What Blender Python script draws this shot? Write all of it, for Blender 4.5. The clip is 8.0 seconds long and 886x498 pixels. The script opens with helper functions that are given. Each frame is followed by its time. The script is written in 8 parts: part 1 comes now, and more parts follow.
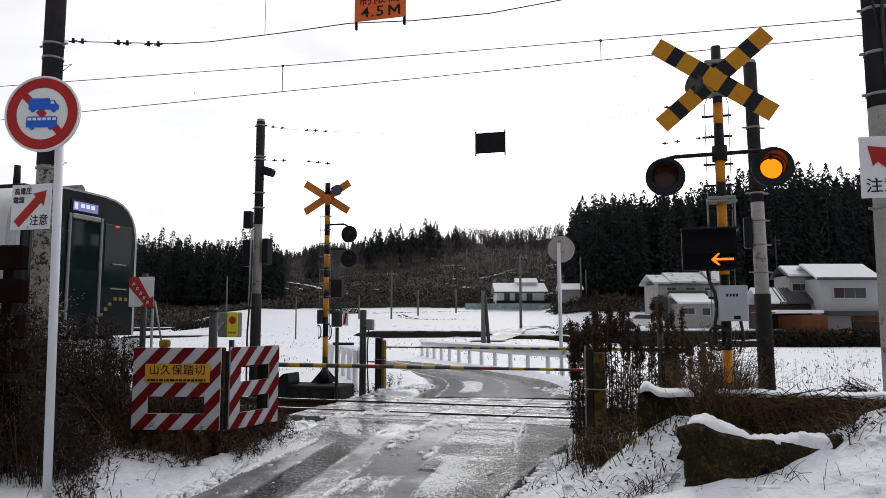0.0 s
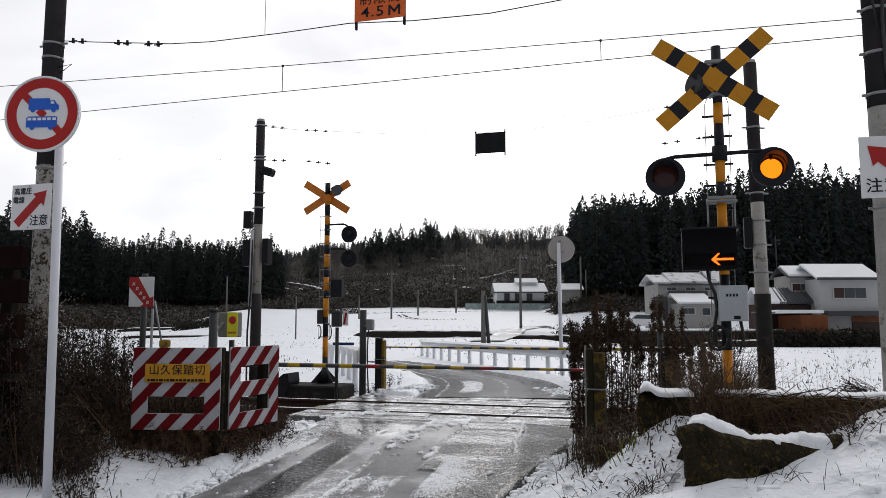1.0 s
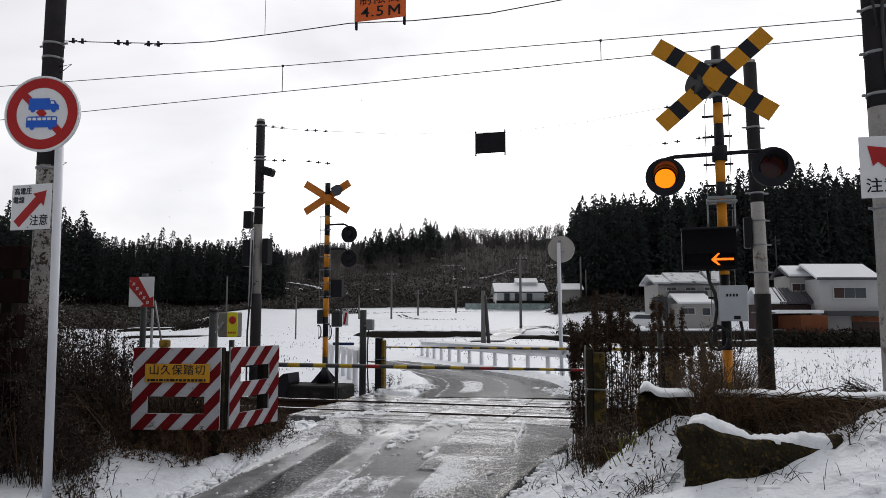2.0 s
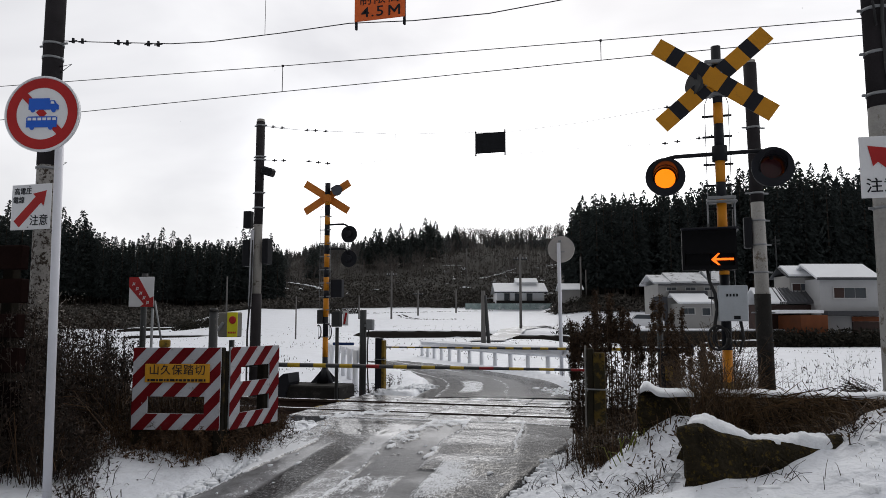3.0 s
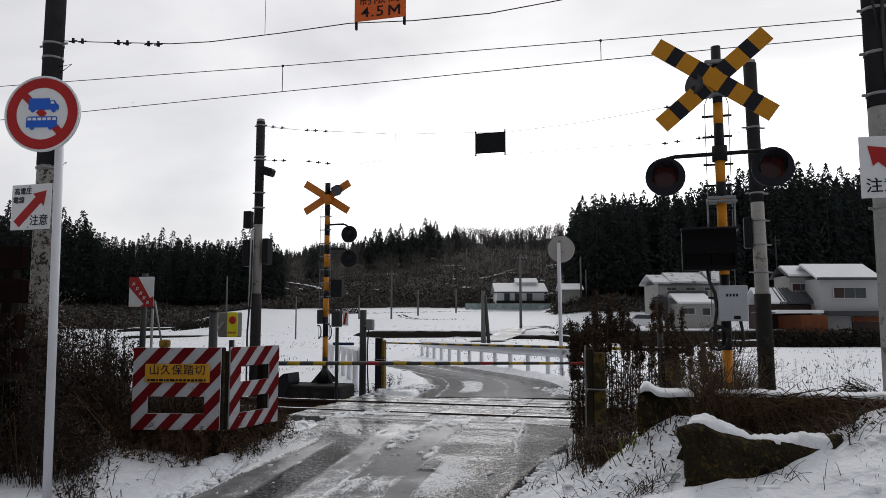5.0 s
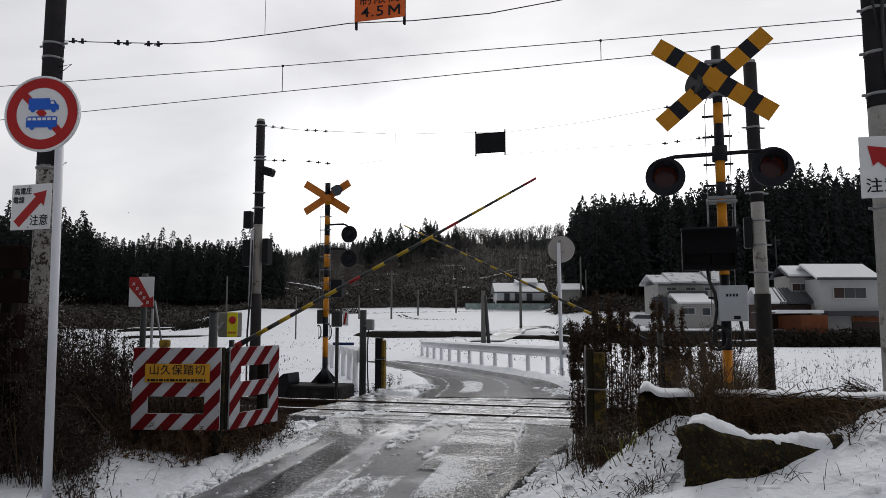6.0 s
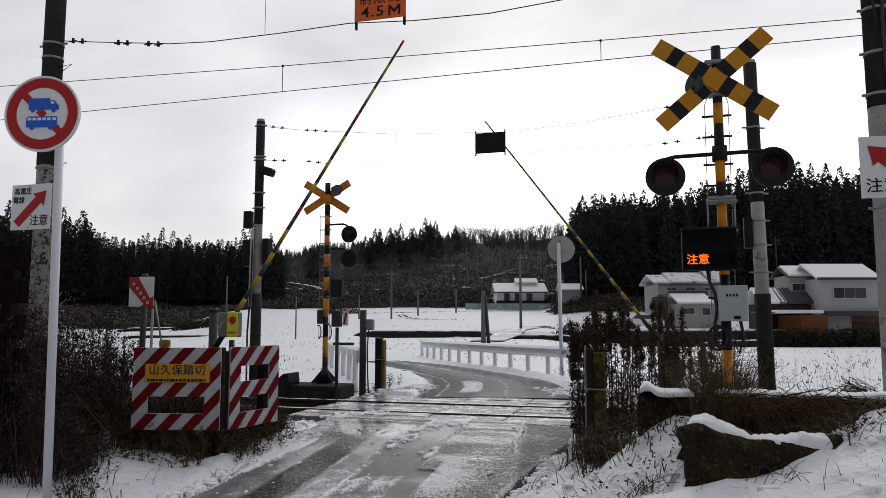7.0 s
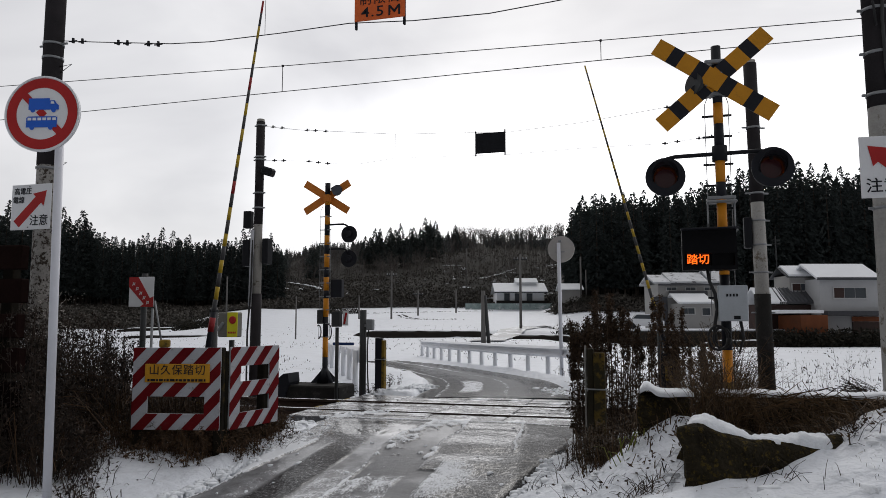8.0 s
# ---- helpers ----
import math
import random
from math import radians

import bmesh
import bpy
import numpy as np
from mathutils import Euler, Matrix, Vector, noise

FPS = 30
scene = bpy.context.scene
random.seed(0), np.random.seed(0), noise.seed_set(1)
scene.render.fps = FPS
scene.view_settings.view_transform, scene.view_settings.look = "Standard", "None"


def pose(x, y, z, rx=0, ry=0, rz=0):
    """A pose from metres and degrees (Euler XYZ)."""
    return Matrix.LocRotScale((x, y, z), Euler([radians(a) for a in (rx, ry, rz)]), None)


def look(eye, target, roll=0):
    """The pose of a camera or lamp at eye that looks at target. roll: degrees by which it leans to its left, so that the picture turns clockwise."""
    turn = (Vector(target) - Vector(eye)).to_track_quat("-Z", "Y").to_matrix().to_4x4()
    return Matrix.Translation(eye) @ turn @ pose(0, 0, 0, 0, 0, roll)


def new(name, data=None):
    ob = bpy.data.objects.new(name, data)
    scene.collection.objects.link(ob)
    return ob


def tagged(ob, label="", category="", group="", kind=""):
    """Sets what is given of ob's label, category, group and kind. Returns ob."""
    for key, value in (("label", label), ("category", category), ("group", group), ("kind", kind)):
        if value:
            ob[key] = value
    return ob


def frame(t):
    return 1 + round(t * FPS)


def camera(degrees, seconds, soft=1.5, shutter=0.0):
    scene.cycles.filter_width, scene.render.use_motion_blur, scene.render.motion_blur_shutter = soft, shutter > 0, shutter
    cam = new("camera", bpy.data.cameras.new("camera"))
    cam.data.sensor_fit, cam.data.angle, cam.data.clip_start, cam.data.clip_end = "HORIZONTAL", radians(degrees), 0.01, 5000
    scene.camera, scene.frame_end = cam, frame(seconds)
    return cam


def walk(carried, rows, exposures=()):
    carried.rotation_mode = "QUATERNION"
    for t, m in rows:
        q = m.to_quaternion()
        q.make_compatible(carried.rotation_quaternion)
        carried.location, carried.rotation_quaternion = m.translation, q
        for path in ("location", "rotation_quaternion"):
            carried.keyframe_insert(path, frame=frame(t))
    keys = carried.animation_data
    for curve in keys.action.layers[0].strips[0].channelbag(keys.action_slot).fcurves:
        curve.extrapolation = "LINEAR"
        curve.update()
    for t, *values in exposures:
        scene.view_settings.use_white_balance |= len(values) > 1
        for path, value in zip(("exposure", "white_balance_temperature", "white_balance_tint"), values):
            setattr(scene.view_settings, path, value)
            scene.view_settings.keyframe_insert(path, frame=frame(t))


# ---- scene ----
# ------------------------------------------------------------------ camera
# World: the railway runs along x at y = 0, rail tops at z = 0; the lane crosses it along y.
YAW = math.atan(0.28)
EYE = Vector((0.0, -10.342, 1.25))
cam = camera(63.17, 8.0, soft=0.8)
AIM = EYE + Vector((-math.sin(YAW) * math.cos(radians(5.777)), math.cos(YAW) * math.cos(radians(5.777)), math.sin(radians(5.777))))
walk(cam, [(0.0, look(EYE, AIM)), (8.0, look(EYE, AIM))],
     exposures=[(0.0, 0.26), (1.0, 0.21), (1.5, 0.16), (3.0, 0.03), (3.5, 0.0), (4.5, -0.09), (6.5, -0.14), (8.0, -0.16)])

# ------------------------------------------------------------------ sky and sun
world = bpy.data.worlds.new("overcast_sky")
scene.world = world
world.use_nodes = True
wn, wl = world.node_tree.nodes, world.node_tree.links
wn.clear()
sky = wn.new("ShaderNodeTexSky")
sky.sky_type = "NISHITA"
sky.sun_disc = False
sky.sun_elevation, sky.sun_rotation = radians(37), radians(-3)
sky_dim = wn.new("ShaderNodeVectorMath")
sky_dim.operation = "SCALE"
sky_dim.inputs["Scale"].default_value = 0.1
cloud_map = wn.new("ShaderNodeMapping")
cloud_map.inputs["Scale"].default_value = (1.0, 1.0, 2.6)
coord = wn.new("ShaderNodeTexCoord")
cloud = wn.new("ShaderNodeTexNoise")
cloud.inputs["Scale"].default_value = 2.1
cloud.inputs["Detail"].default_value = 5.0
cloud.inputs["Roughness"].default_value = 0.5
cloud.inputs["Distortion"].default_value = 0.4
ramp = wn.new("ShaderNodeValToRGB")
ramp.color_ramp.elements[0].position = 0.33
ramp.color_ramp.elements[0].color = (0.745, 0.74, 0.765, 1)
ramp.color_ramp.elements[1].position = 0.64
ramp.color_ramp.elements[1].color = (1.035, 1.025, 1.035, 1)
mixer = wn.new("ShaderNodeMixRGB")
mixer.inputs["Fac"].default_value = 0.93
back = wn.new("ShaderNodeBackground")
back.inputs["Strength"].default_value = 1.0
out = wn.new("ShaderNodeOutputWorld")
wl.new(sky.outputs["Color"], sky_dim.inputs[0])
wl.new(coord.outputs["Generated"], cloud_map.inputs["Vector"])
wl.new(cloud_map.outputs["Vector"], cloud.inputs["Vector"])
wl.new(cloud.outputs["Fac"], ramp.inputs["Fac"])
wl.new(sky_dim.outputs["Vector"], mixer.inputs["Color1"])
wl.new(ramp.outputs["Color"], mixer.inputs["Color2"])
# brighter cloud towards the veiled sun, heavier cloud away from it
dot = wn.new("ShaderNodeVectorMath")
dot.operation = "DOT_PRODUCT"
dot.inputs[1].default_value = Vector((0.22, 0.86, 0.44)).normalized()
fade = wn.new("ShaderNodeMapRange")
fade.interpolation_type = "SMOOTHSTEP"
fade.inputs["From Min"].default_value, fade.inputs["From Max"].default_value = -0.7, 0.8
fade.inputs["To Min"].default_value, fade.inputs["To Max"].default_value = 0.20, 1.06
shade = wn.new("ShaderNodeVectorMath")
shade.operation = "SCALE"
wl.new(coord.outputs["Generated"], dot.inputs[0])
wl.new(dot.outputs["Value"], fade.inputs["Value"])
wl.new(mixer.outputs["Color"], shade.inputs[0])
glare = wn.new("ShaderNodeVectorMath")
glare.operation = "DOT_PRODUCT"
glare.inputs[1].default_value = Vector((-0.05, 0.96, 0.22)).normalized()
lobe = wn.new("ShaderNodeMapRange")
lobe.interpolation_type = "SMOOTHSTEP"
lobe.inputs["From Min"].default_value, lobe.inputs["From Max"].default_value = 0.86, 0.99
lobe.inputs["To Min"].default_value, lobe.inputs["To Max"].default_value = 0.0, 1.0
height = wn.new("ShaderNodeSeparateXYZ")
under = wn.new("ShaderNodeMapRange")
under.interpolation_type = "SMOOTHSTEP"
under.inputs["From Min"].default_value, under.inputs["From Max"].default_value = 0.20, 0.36
under.inputs["To Min"].default_value, under.inputs["To Max"].default_value = 1.0, 0.0
gap = wn.new("ShaderNodeMath")
gap.operation = "MULTIPLY"
total = wn.new("ShaderNodeMath")
total.operation = "ADD"
wl.new(coord.outputs["Generated"], glare.inputs[0])
wl.new(glare.outputs["Value"], lobe.inputs["Value"])
wl.new(fade.outputs["Result"], total.inputs[0])
wl.new(coord.outputs["Generated"], height.inputs[0])
wl.new(height.outputs["Z"], under.inputs["Value"])
wl.new(lobe.outputs["Result"], gap.inputs[0])
wl.new(under.outputs["Result"], gap.inputs[1])
wl.new(gap.outputs["Value"], total.inputs[1])
wl.new(total.outputs["Value"], shade.inputs["Scale"])
wl.new(shade.outputs["Vector"], back.inputs["Color"])
wl.new(back.outputs["Background"], out.inputs["Surface"])

sun_data = bpy.data.lights.new("sun", "SUN")
sun_data.energy, sun_data.angle, sun_data.color = 0.5, radians(25), (1.0, 0.97, 0.93)
sun = new("sun", sun_data)
sun.matrix_basis = look((-2, 40, 31), (0, 0, 0))


# ------------------------------------------------------------------ materials
def surface(name, colour, rough=0.6, metal=0.0, vary=0.15, scale=6.0, grain=90.0, bump=0.15, spot=None, spot_amount=0.35,
            spot_scale=4.0, per_object=0.0, specular=0.3, rough_vary=0.1, depth=0.01):
    """A procedural surface: two scales of tone, optional stains of a second colour, fine relief."""
    m = bpy.data.materials.new(name)
    m.use_nodes = True
    n, l = m.node_tree.nodes, m.node_tree.links
    bsdf = n["Principled BSDF"]
    geo = n.new("ShaderNodeTexCoord")
    big, fine = n.new("ShaderNodeTexNoise"), n.new("ShaderNodeTexNoise")
    big.inputs["Scale"].default_value, big.inputs["Detail"].default_value = scale, 4.0
    fine.inputs["Scale"].default_value, fine.inputs["Detail"].default_value = grain, 3.0
    for k in (big, fine):
        l.new(geo.outputs["Object"], k.inputs["Vector"])
    add = n.new("ShaderNodeMath")
    add.operation = "ADD"
    half = n.new("ShaderNodeMath")
    half.operation = "MULTIPLY"
    half.inputs[1].default_value = 0.5
    l.new(fine.outputs["Fac"], half.inputs[0])
    l.new(big.outputs["Fac"], add.inputs[0])
    l.new(half.outputs["Value"], add.inputs[1])
    tone = n.new("ShaderNodeMapRange")
    tone.inputs["From Min"].default_value, tone.inputs["From Max"].default_value = 0.45, 1.05
    tone.inputs["To Min"].default_value, tone.inputs["To Max"].default_value = 1 - vary, 1 + vary
    l.new(add.outputs["Value"], tone.inputs["Value"])
    value = tone.outputs["Result"]
    if per_object:
        info = n.new("ShaderNodeObjectInfo")
        span = n.new("ShaderNodeMapRange")
        span.inputs["To Min"].default_value, span.inputs["To Max"].default_value = 1 - per_object, 1 + per_object
        l.new(info.outputs["Random"], span.inputs["Value"])
        times = n.new("ShaderNodeMath")
        times.operation = "MULTIPLY"
        l.new(value, times.inputs[0])
        l.new(span.outputs["Result"], times.inputs[1])
        value = times.outputs["Value"]
    tint = n.new("ShaderNodeVectorMath")
    tint.operation = "SCALE"
    tint.inputs[0].default_value = colour[:3]
    l.new(value, tint.inputs["Scale"])
    colour_out = tint.outputs["Vector"]
    if spot:
        stain = n.new("ShaderNodeTexNoise")
        stain.inputs["Scale"].default_value, stain.inputs["Detail"].default_value = spot_scale, 6.0
        stain.inputs["Roughness"].default_value = 0.7
        l.new(geo.outputs["Object"], stain.inputs["Vector"])
        edge = n.new("ShaderNodeMapRange")
        edge.inputs["From Min"].default_value = 0.66 - spot_amount * 0.4
        edge.inputs["From Max"].default_value = 0.74 - spot_amount * 0.4
        l.new(stain.outputs["Fac"], edge.inputs["Value"])
        mix = n.new("ShaderNodeMixRGB")
        mix.inputs["Color2"].default_value = (*spot[:3], 1)
        l.new(edge.outputs["Result"], mix.inputs["Fac"])
        l.new(colour_out, mix.inputs["Color1"])
        colour_out = mix.outputs["Color"]
    l.new(colour_out, bsdf.inputs["Base Color"])
    gloss = n.new("ShaderNodeMapRange")
    gloss.inputs["To Min"].default_value, gloss.inputs["To Max"].default_value = max(0.02, rough - rough_vary), min(1.0, rough + rough_vary)
    l.new(big.outputs["Fac"], gloss.inputs["Value"])
    l.new(gloss.outputs["Result"], bsdf.inputs["Roughness"])
    bsdf.inputs["Metallic"].default_value = metal
    bsdf.inputs["Specular IOR Level"].default_value = specular
    if bump:
        relief = n.new("ShaderNodeBump")
        relief.inputs["Strength"].default_value, relief.inputs["Distance"].default_value = bump, depth
        l.new(add.outputs["Value"], relief.inputs["Height"])
        l.new(relief.outputs["Normal"], bsdf.inputs["Normal"])
    return m


def glowing(name, colour, strength):
    m = bpy.data.materials.new(name)
    m.use_nodes = True
    b = m.node_tree.nodes["Principled BSDF"]
    b.inputs["Base Color"].default_value = (*[c * 0.3 for c in colour], 1)
    b.inputs["Emission Color"].default_value = (*colour, 1)
    b.inputs["Emission Strength"].default_value = strength
    return m


def glass(name, colour, rough=0.03):
    m = bpy.data.materials.new(name)
    m.use_nodes = True
    b = m.node_tree.nodes["Principled BSDF"]
    b.inputs["Base Color"].default_value = (*colour, 1)
    b.inputs["Roughness"].default_value = rough
    b.inputs["Specular IOR Level"].default_value = 0.6
    return m


def foliage(name, colour, other, vary=0.35, rough=0.75):
    """Leaves and twigs: two hues mixed leaf by leaf."""
    m = bpy.data.materials.new(name)
    m.use_nodes = True
    n, l = m.node_tree.nodes, m.node_tree.links
    b = n["Principled BSDF"]
    g = n.new("ShaderNodeNewGeometry")
    mix = n.new("ShaderNodeMixRGB")
    mix.inputs["Color1"].default_value, mix.inputs["Color2"].default_value = (*colour, 1), (*other, 1)
    l.new(g.outputs["Random Per Island"], mix.inputs["Fac"])
    tex = n.new("ShaderNodeTexNoise")
    tex.inputs["Scale"].default_value = 0.6
    c = n.new("ShaderNodeTexCoord")
    l.new(c.outputs["Object"], tex.inputs["Vector"])
    r = n.new("ShaderNodeMapRange")
    r.inputs["From Min"].default_value, r.inputs["From Max"].default_value = 0.3, 0.7
    r.inputs["To Min"].default_value, r.inputs["To Max"].default_value = 1 - vary, 1 + vary
    l.new(tex.outputs["Fac"], r.inputs["Value"])
    s = n.new("ShaderNodeVectorMath")
    s.operation = "SCALE"
    l.new(mix.outputs["Color"], s.inputs[0])
    l.new(r.outputs["Result"], s.inputs["Scale"])
    l.new(s.outputs["Vector"], b.inputs["Base Color"])
    b.inputs["Roughness"].default_value = rough
    b.inputs["Specular IOR Level"].default_value = 0.2
    return m


SNOW = surface("snow", (0.675, 0.702, 0.750), 0.55, 0, 0.09, 1.4, 13, 1.0, specular=0.5, depth=0.06, spot=(0.34, 0.32, 0.30), spot_amount=0.0, spot_scale=7)
SNOW_CAP = surface("snow_cap", (0.76, 0.785, 0.82), 0.7, 0, 0.08, 7, 60, 0.8, specular=0.3, depth=0.015)
SCRUB_SOIL = surface("scrub_soil", (0.037, 0.035, 0.031), 0.95, 0, 0.4, 0.05, 0.7, 0.6, spot=(0.6, 0.62, 0.65), spot_amount=0.02, spot_scale=0.11, specular=0.1, depth=0.5)
SOIL = surface("soil", (0.018, 0.015, 0.012), 0.95, 0, 0.35, 3, 40, 0.8, depth=0.03)
BALLAST = surface("ballast", (0.09, 0.075, 0.065), 0.9, 0, 0.5, 20, 60, 0.9, depth=0.04, spot=(0.7, 0.72, 0.75), spot_amount=0.2, spot_scale=3.0)
STEEL_RAIL = surface("rail_steel", (0.045, 0.028, 0.022), 0.75, 0.0, 0.3, 8, 80, 0.2)
RAIL_TOP = surface("rail_head", (0.55, 0.55, 0.56), 0.22, 1.0, 0.1, 8, 80, 0.05)
SLEEPER_WOOD = surface("sleeper_wood", (0.055, 0.038, 0.028), 0.85, 0, 0.4, 5, 50, 0.5, per_object=0.3)
PANEL = surface("crossing_panel", (0.075, 0.075, 0.078), 0.24, 0, 0.3, 3, 60, 0.5, specular=0.5, spot=(0.72, 0.74, 0.77), spot_amount=0.36, spot_scale=3.2, rough_vary=0.16)
CONCRETE = surface("concrete", (0.27, 0.26, 0.24), 0.85, 0, 0.22, 3, 45, 0.3, spot=(0.10, 0.085, 0.065), spot_amount=0.22, spot_scale=5)
CONCRETE_OLD = surface("peeling_concrete", (0.32, 0.305, 0.285), 0.9, 0, 0.28, 4, 40, 0.5, spot=(0.045, 0.034, 0.026), spot_amount=0.42, spot_scale=15)
POLE_PALE = surface("pale_pole_concrete", (0.38, 0.37, 0.35), 0.9, 0, 0.25, 3, 40, 0.4, spot=(0.17, 0.145, 0.115), spot_amount=0.26, spot_scale=6)
CONCRETE_WET = surface("dark_wet_concrete", (0.020, 0.019, 0.018), 0.85, 0, 0.35, 4, 40, 0.4, spot=(0.045, 0.042, 0.04), spot_amount=0.2, specular=0.1)
MOSS_STONE = surface("mossy_stone", (0.022, 0.018, 0.011), 0.95, 0, 0.7, 5, 30, 1.0, spot=(0.070, 0.050, 0.014), spot_amount=0.32, spot_scale=24, depth=0.08, specular=0.1)
BITUMEN = surface("black_pole_sleeve", (0.030, 0.027, 0.029), 0.8, 0, 0.3, 4, 60, 0.2, specular=0.1)
ZINC = surface("galvanised_steel", (0.24, 0.25, 0.26), 0.5, 0.4, 0.15, 10, 60, 0.1)
DARK_STEEL = surface("dark_painted_steel", (0.012, 0.013, 0.016), 0.6, 0.0, 0.3, 8, 60, 0.1, specular=0.15)
GREY_STEEL = surface("grey_painted_steel", (0.036, 0.038, 0.039), 0.65, 0.0, 0.15, 6, 60, 0.1, spot=(0.14, 0.12, 0.10), spot_amount=0.1, spot_scale=10)
YELLOW = surface("amber_paint", (0.50, 0.215, 0.010), 0.5, 0, 0.12, 7, 60, 0.08, spot=(0.35, 0.15, 0.02), spot_amount=0.08, spot_scale=12)
PALE_STEEL = surface("pale_grey_box", (0.40, 0.43, 0.46), 0.5, 0, 0.10, 6, 60, 0.08, spot=(0.2, 0.19, 0.18), spot_amount=0.08, spot_scale=10)
AMBER = surface("amber_band_paint", (0.60, 0.225, 0.008), 0.5, 0, 0.12, 7, 60, 0.08, spot=(0.35, 0.13, 0.01), spot_amount=0.1, spot_scale=12)
YELLOW_DIRTY = surface("dirty_yellow_paint", (0.20, 0.125, 0.015), 0.8, 0, 0.35, 8, 50, 0.3, spot=(0.05, 0.038, 0.015), spot_amount=0.4, spot_scale=9)
ORANGE_BACK = surface("faded_orange_board", (0.64, 0.205, 0.028), 0.6, 0, 0.12, 5, 60, 0.08)
ORANGE_SIGN = surface("orange_sign", (0.72, 0.135, 0.03), 0.5, 0, 0.1, 6, 60, 0.05)
BLACK = surface("black_paint", (0.013, 0.014, 0.019), 0.55, 0, 0.25, 7, 60, 0.08, specular=0.2)
WHITE = surface("white_sign_face", (0.74, 0.75, 0.77), 0.45, 0, 0.05, 5, 60, 0.04, spot=(0.5, 0.49, 0.46), spot_amount=0.05, spot_scale=8)
WHITE_POLE = surface("white_painted_tube", (0.62, 0.63, 0.68), 0.4, 0, 0.06, 5, 60, 0.04, spot=(0.5, 0.47, 0.42), spot_amount=0.04, spot_scale=9)
RED = surface("sign_red", (0.40, 0.020, 0.020), 0.45, 0, 0.12, 6, 60, 0.05)
RED_DULL = surface("dull_red_paint", (0.125, 0.008, 0.010), 0.7, 0, 0.25, 6, 60, 0.15, specular=0.05, spot=(0.12, 0.02, 0.02), spot_amount=0.15, spot_scale=9)
WHITE_DULL = surface("dull_white_paint", (0.40, 0.41, 0.44), 0.6, 0, 0.14, 6, 60, 0.15, spot=(0.22, 0.20, 0.19), spot_amount=0.20, spot_scale=9)
BLUE = surface("sign_blue", (0.022, 0.115, 0.55), 0.45, 0, 0.08, 6, 60, 0.04)
RED_BAND = surface("red_reflective_band", (0.26, 0.016, 0.018), 0.4, 0, 0.1, 6, 60, 0.05)
RAIL_WHITE = surface("guard_rail_white", (0.74, 0.755, 0.79), 0.4, 0, 0.06, 2, 40, 0.05, spot=(0.45, 0.43, 0.42), spot_amount=0.05, spot_scale=6)
HORN_GREY = surface("horn_grey", (0.055, 0.060, 0.075), 0.5, 0, 0.1, 8, 60, 0.05)
BAR_YELLOW = surface("boom_yellow", (0.40, 0.27, 0.02), 0.5, 0, 0.2, 9, 60, 0.05)
BAR_BLACK = surface("boom_black", (0.05, 0.05, 0.052), 0.5, 0, 0.25, 9, 60, 0.05)
SIGN_YELLOW = surface("sign_yellow", (0.52, 0.25, 0.012), 0.5, 0, 0.12, 6, 60, 0.05, spot=(0.4, 0.2, 0.02), spot_amount=0.1)
LEMON = surface("lemon_box", (0.62, 0.58, 0.02), 0.5, 0, 0.1, 6, 60, 0.05)
WOOD = surface("weathered_wood", (0.013, 0.011, 0.008), 0.9, 0, 0.5, 6, 50, 0.5, specular=0.08, spot=(0.05, 0.036, 0.012), spot_amount=0.2, spot_scale=5)
WOOD_GREEN = surface("mossy_post_wood", (0.018, 0.015, 0.008), 0.9, 0, 0.45, 8, 50, 0.5)
RUST_WOOD = surface("rust_brown_planks", (0.008, 0.004, 0.0035), 0.9, 0, 0.5, 3, 40, 0.4, per_object=0.4, specular=0.03)
RUBBER = surface("black_cable", (0.018, 0.018, 0.019), 0.55, 0, 0.2, 8, 60, 0.05)
WIRE = surface("overhead_wire", (0.035, 0.035, 0.038), 0.6, 0.3, 0.2, 4, 60, 0.0)
LENS_OFF = glass("unlit_red_lens", (0.062, 0.010, 0.013), 0.15)
LENS_ON = glowing("lit_amber_lens", (1.0, 0.17, 0.003), 1.8)
LED_ON = glowing("lit_led", (1.0, 0.12, 0.006), 2.2)
LED_PANEL = surface("led_panel_face", (0.005, 0.005, 0.006), 0.6, 0, 0.3, 20, 300, 0.1, specular=0.08)


# ------------------------------------------------------------------ mesh helpers
def box(bm, c, s, bevel=0.0, m=None):
    got = bmesh.ops.create_cube(bm, size=1.0)
    vs = got["verts"]
    bmesh.ops.scale(bm, vec=s, verts=vs)
    if bevel:
        es = list({e for v in vs for e in v.link_edges})
        r = bmesh.ops.bevel(bm, geom=es, offset=bevel, segments=1, affect="EDGES", profile=0.5)
        vs = list({v for f in r["faces"] for v in f.verts} | {v for v in vs if v.is_valid})
        vs = [v for v in vs if v.is_valid]
    mm = Matrix.Translation(c)
    if m is not None:
        mm = mm @ m
    bmesh.ops.transform(bm, matrix=mm, verts=vs)
    return vs


def rod(bm, p, q, r0, r1=None, sides=12):
    p, q = Vector(p), Vector(q)
    d = q - p
    r1 = r0 if r1 is None else r1
    got = bmesh.ops.create_cone(bm, cap_ends=True, segments=sides, radius1=r0, radius2=r1, depth=d.length)
    mm = Matrix.Translation((p + q) / 2) @ d.to_track_quat("Z", "Y").to_matrix().to_4x4()
    bmesh.ops.transform(bm, matrix=mm, verts=got["verts"])
    for v in got["verts"]:
        for f in v.link_faces:
            f.smooth = len(f.verts) == 4
    return got["verts"]


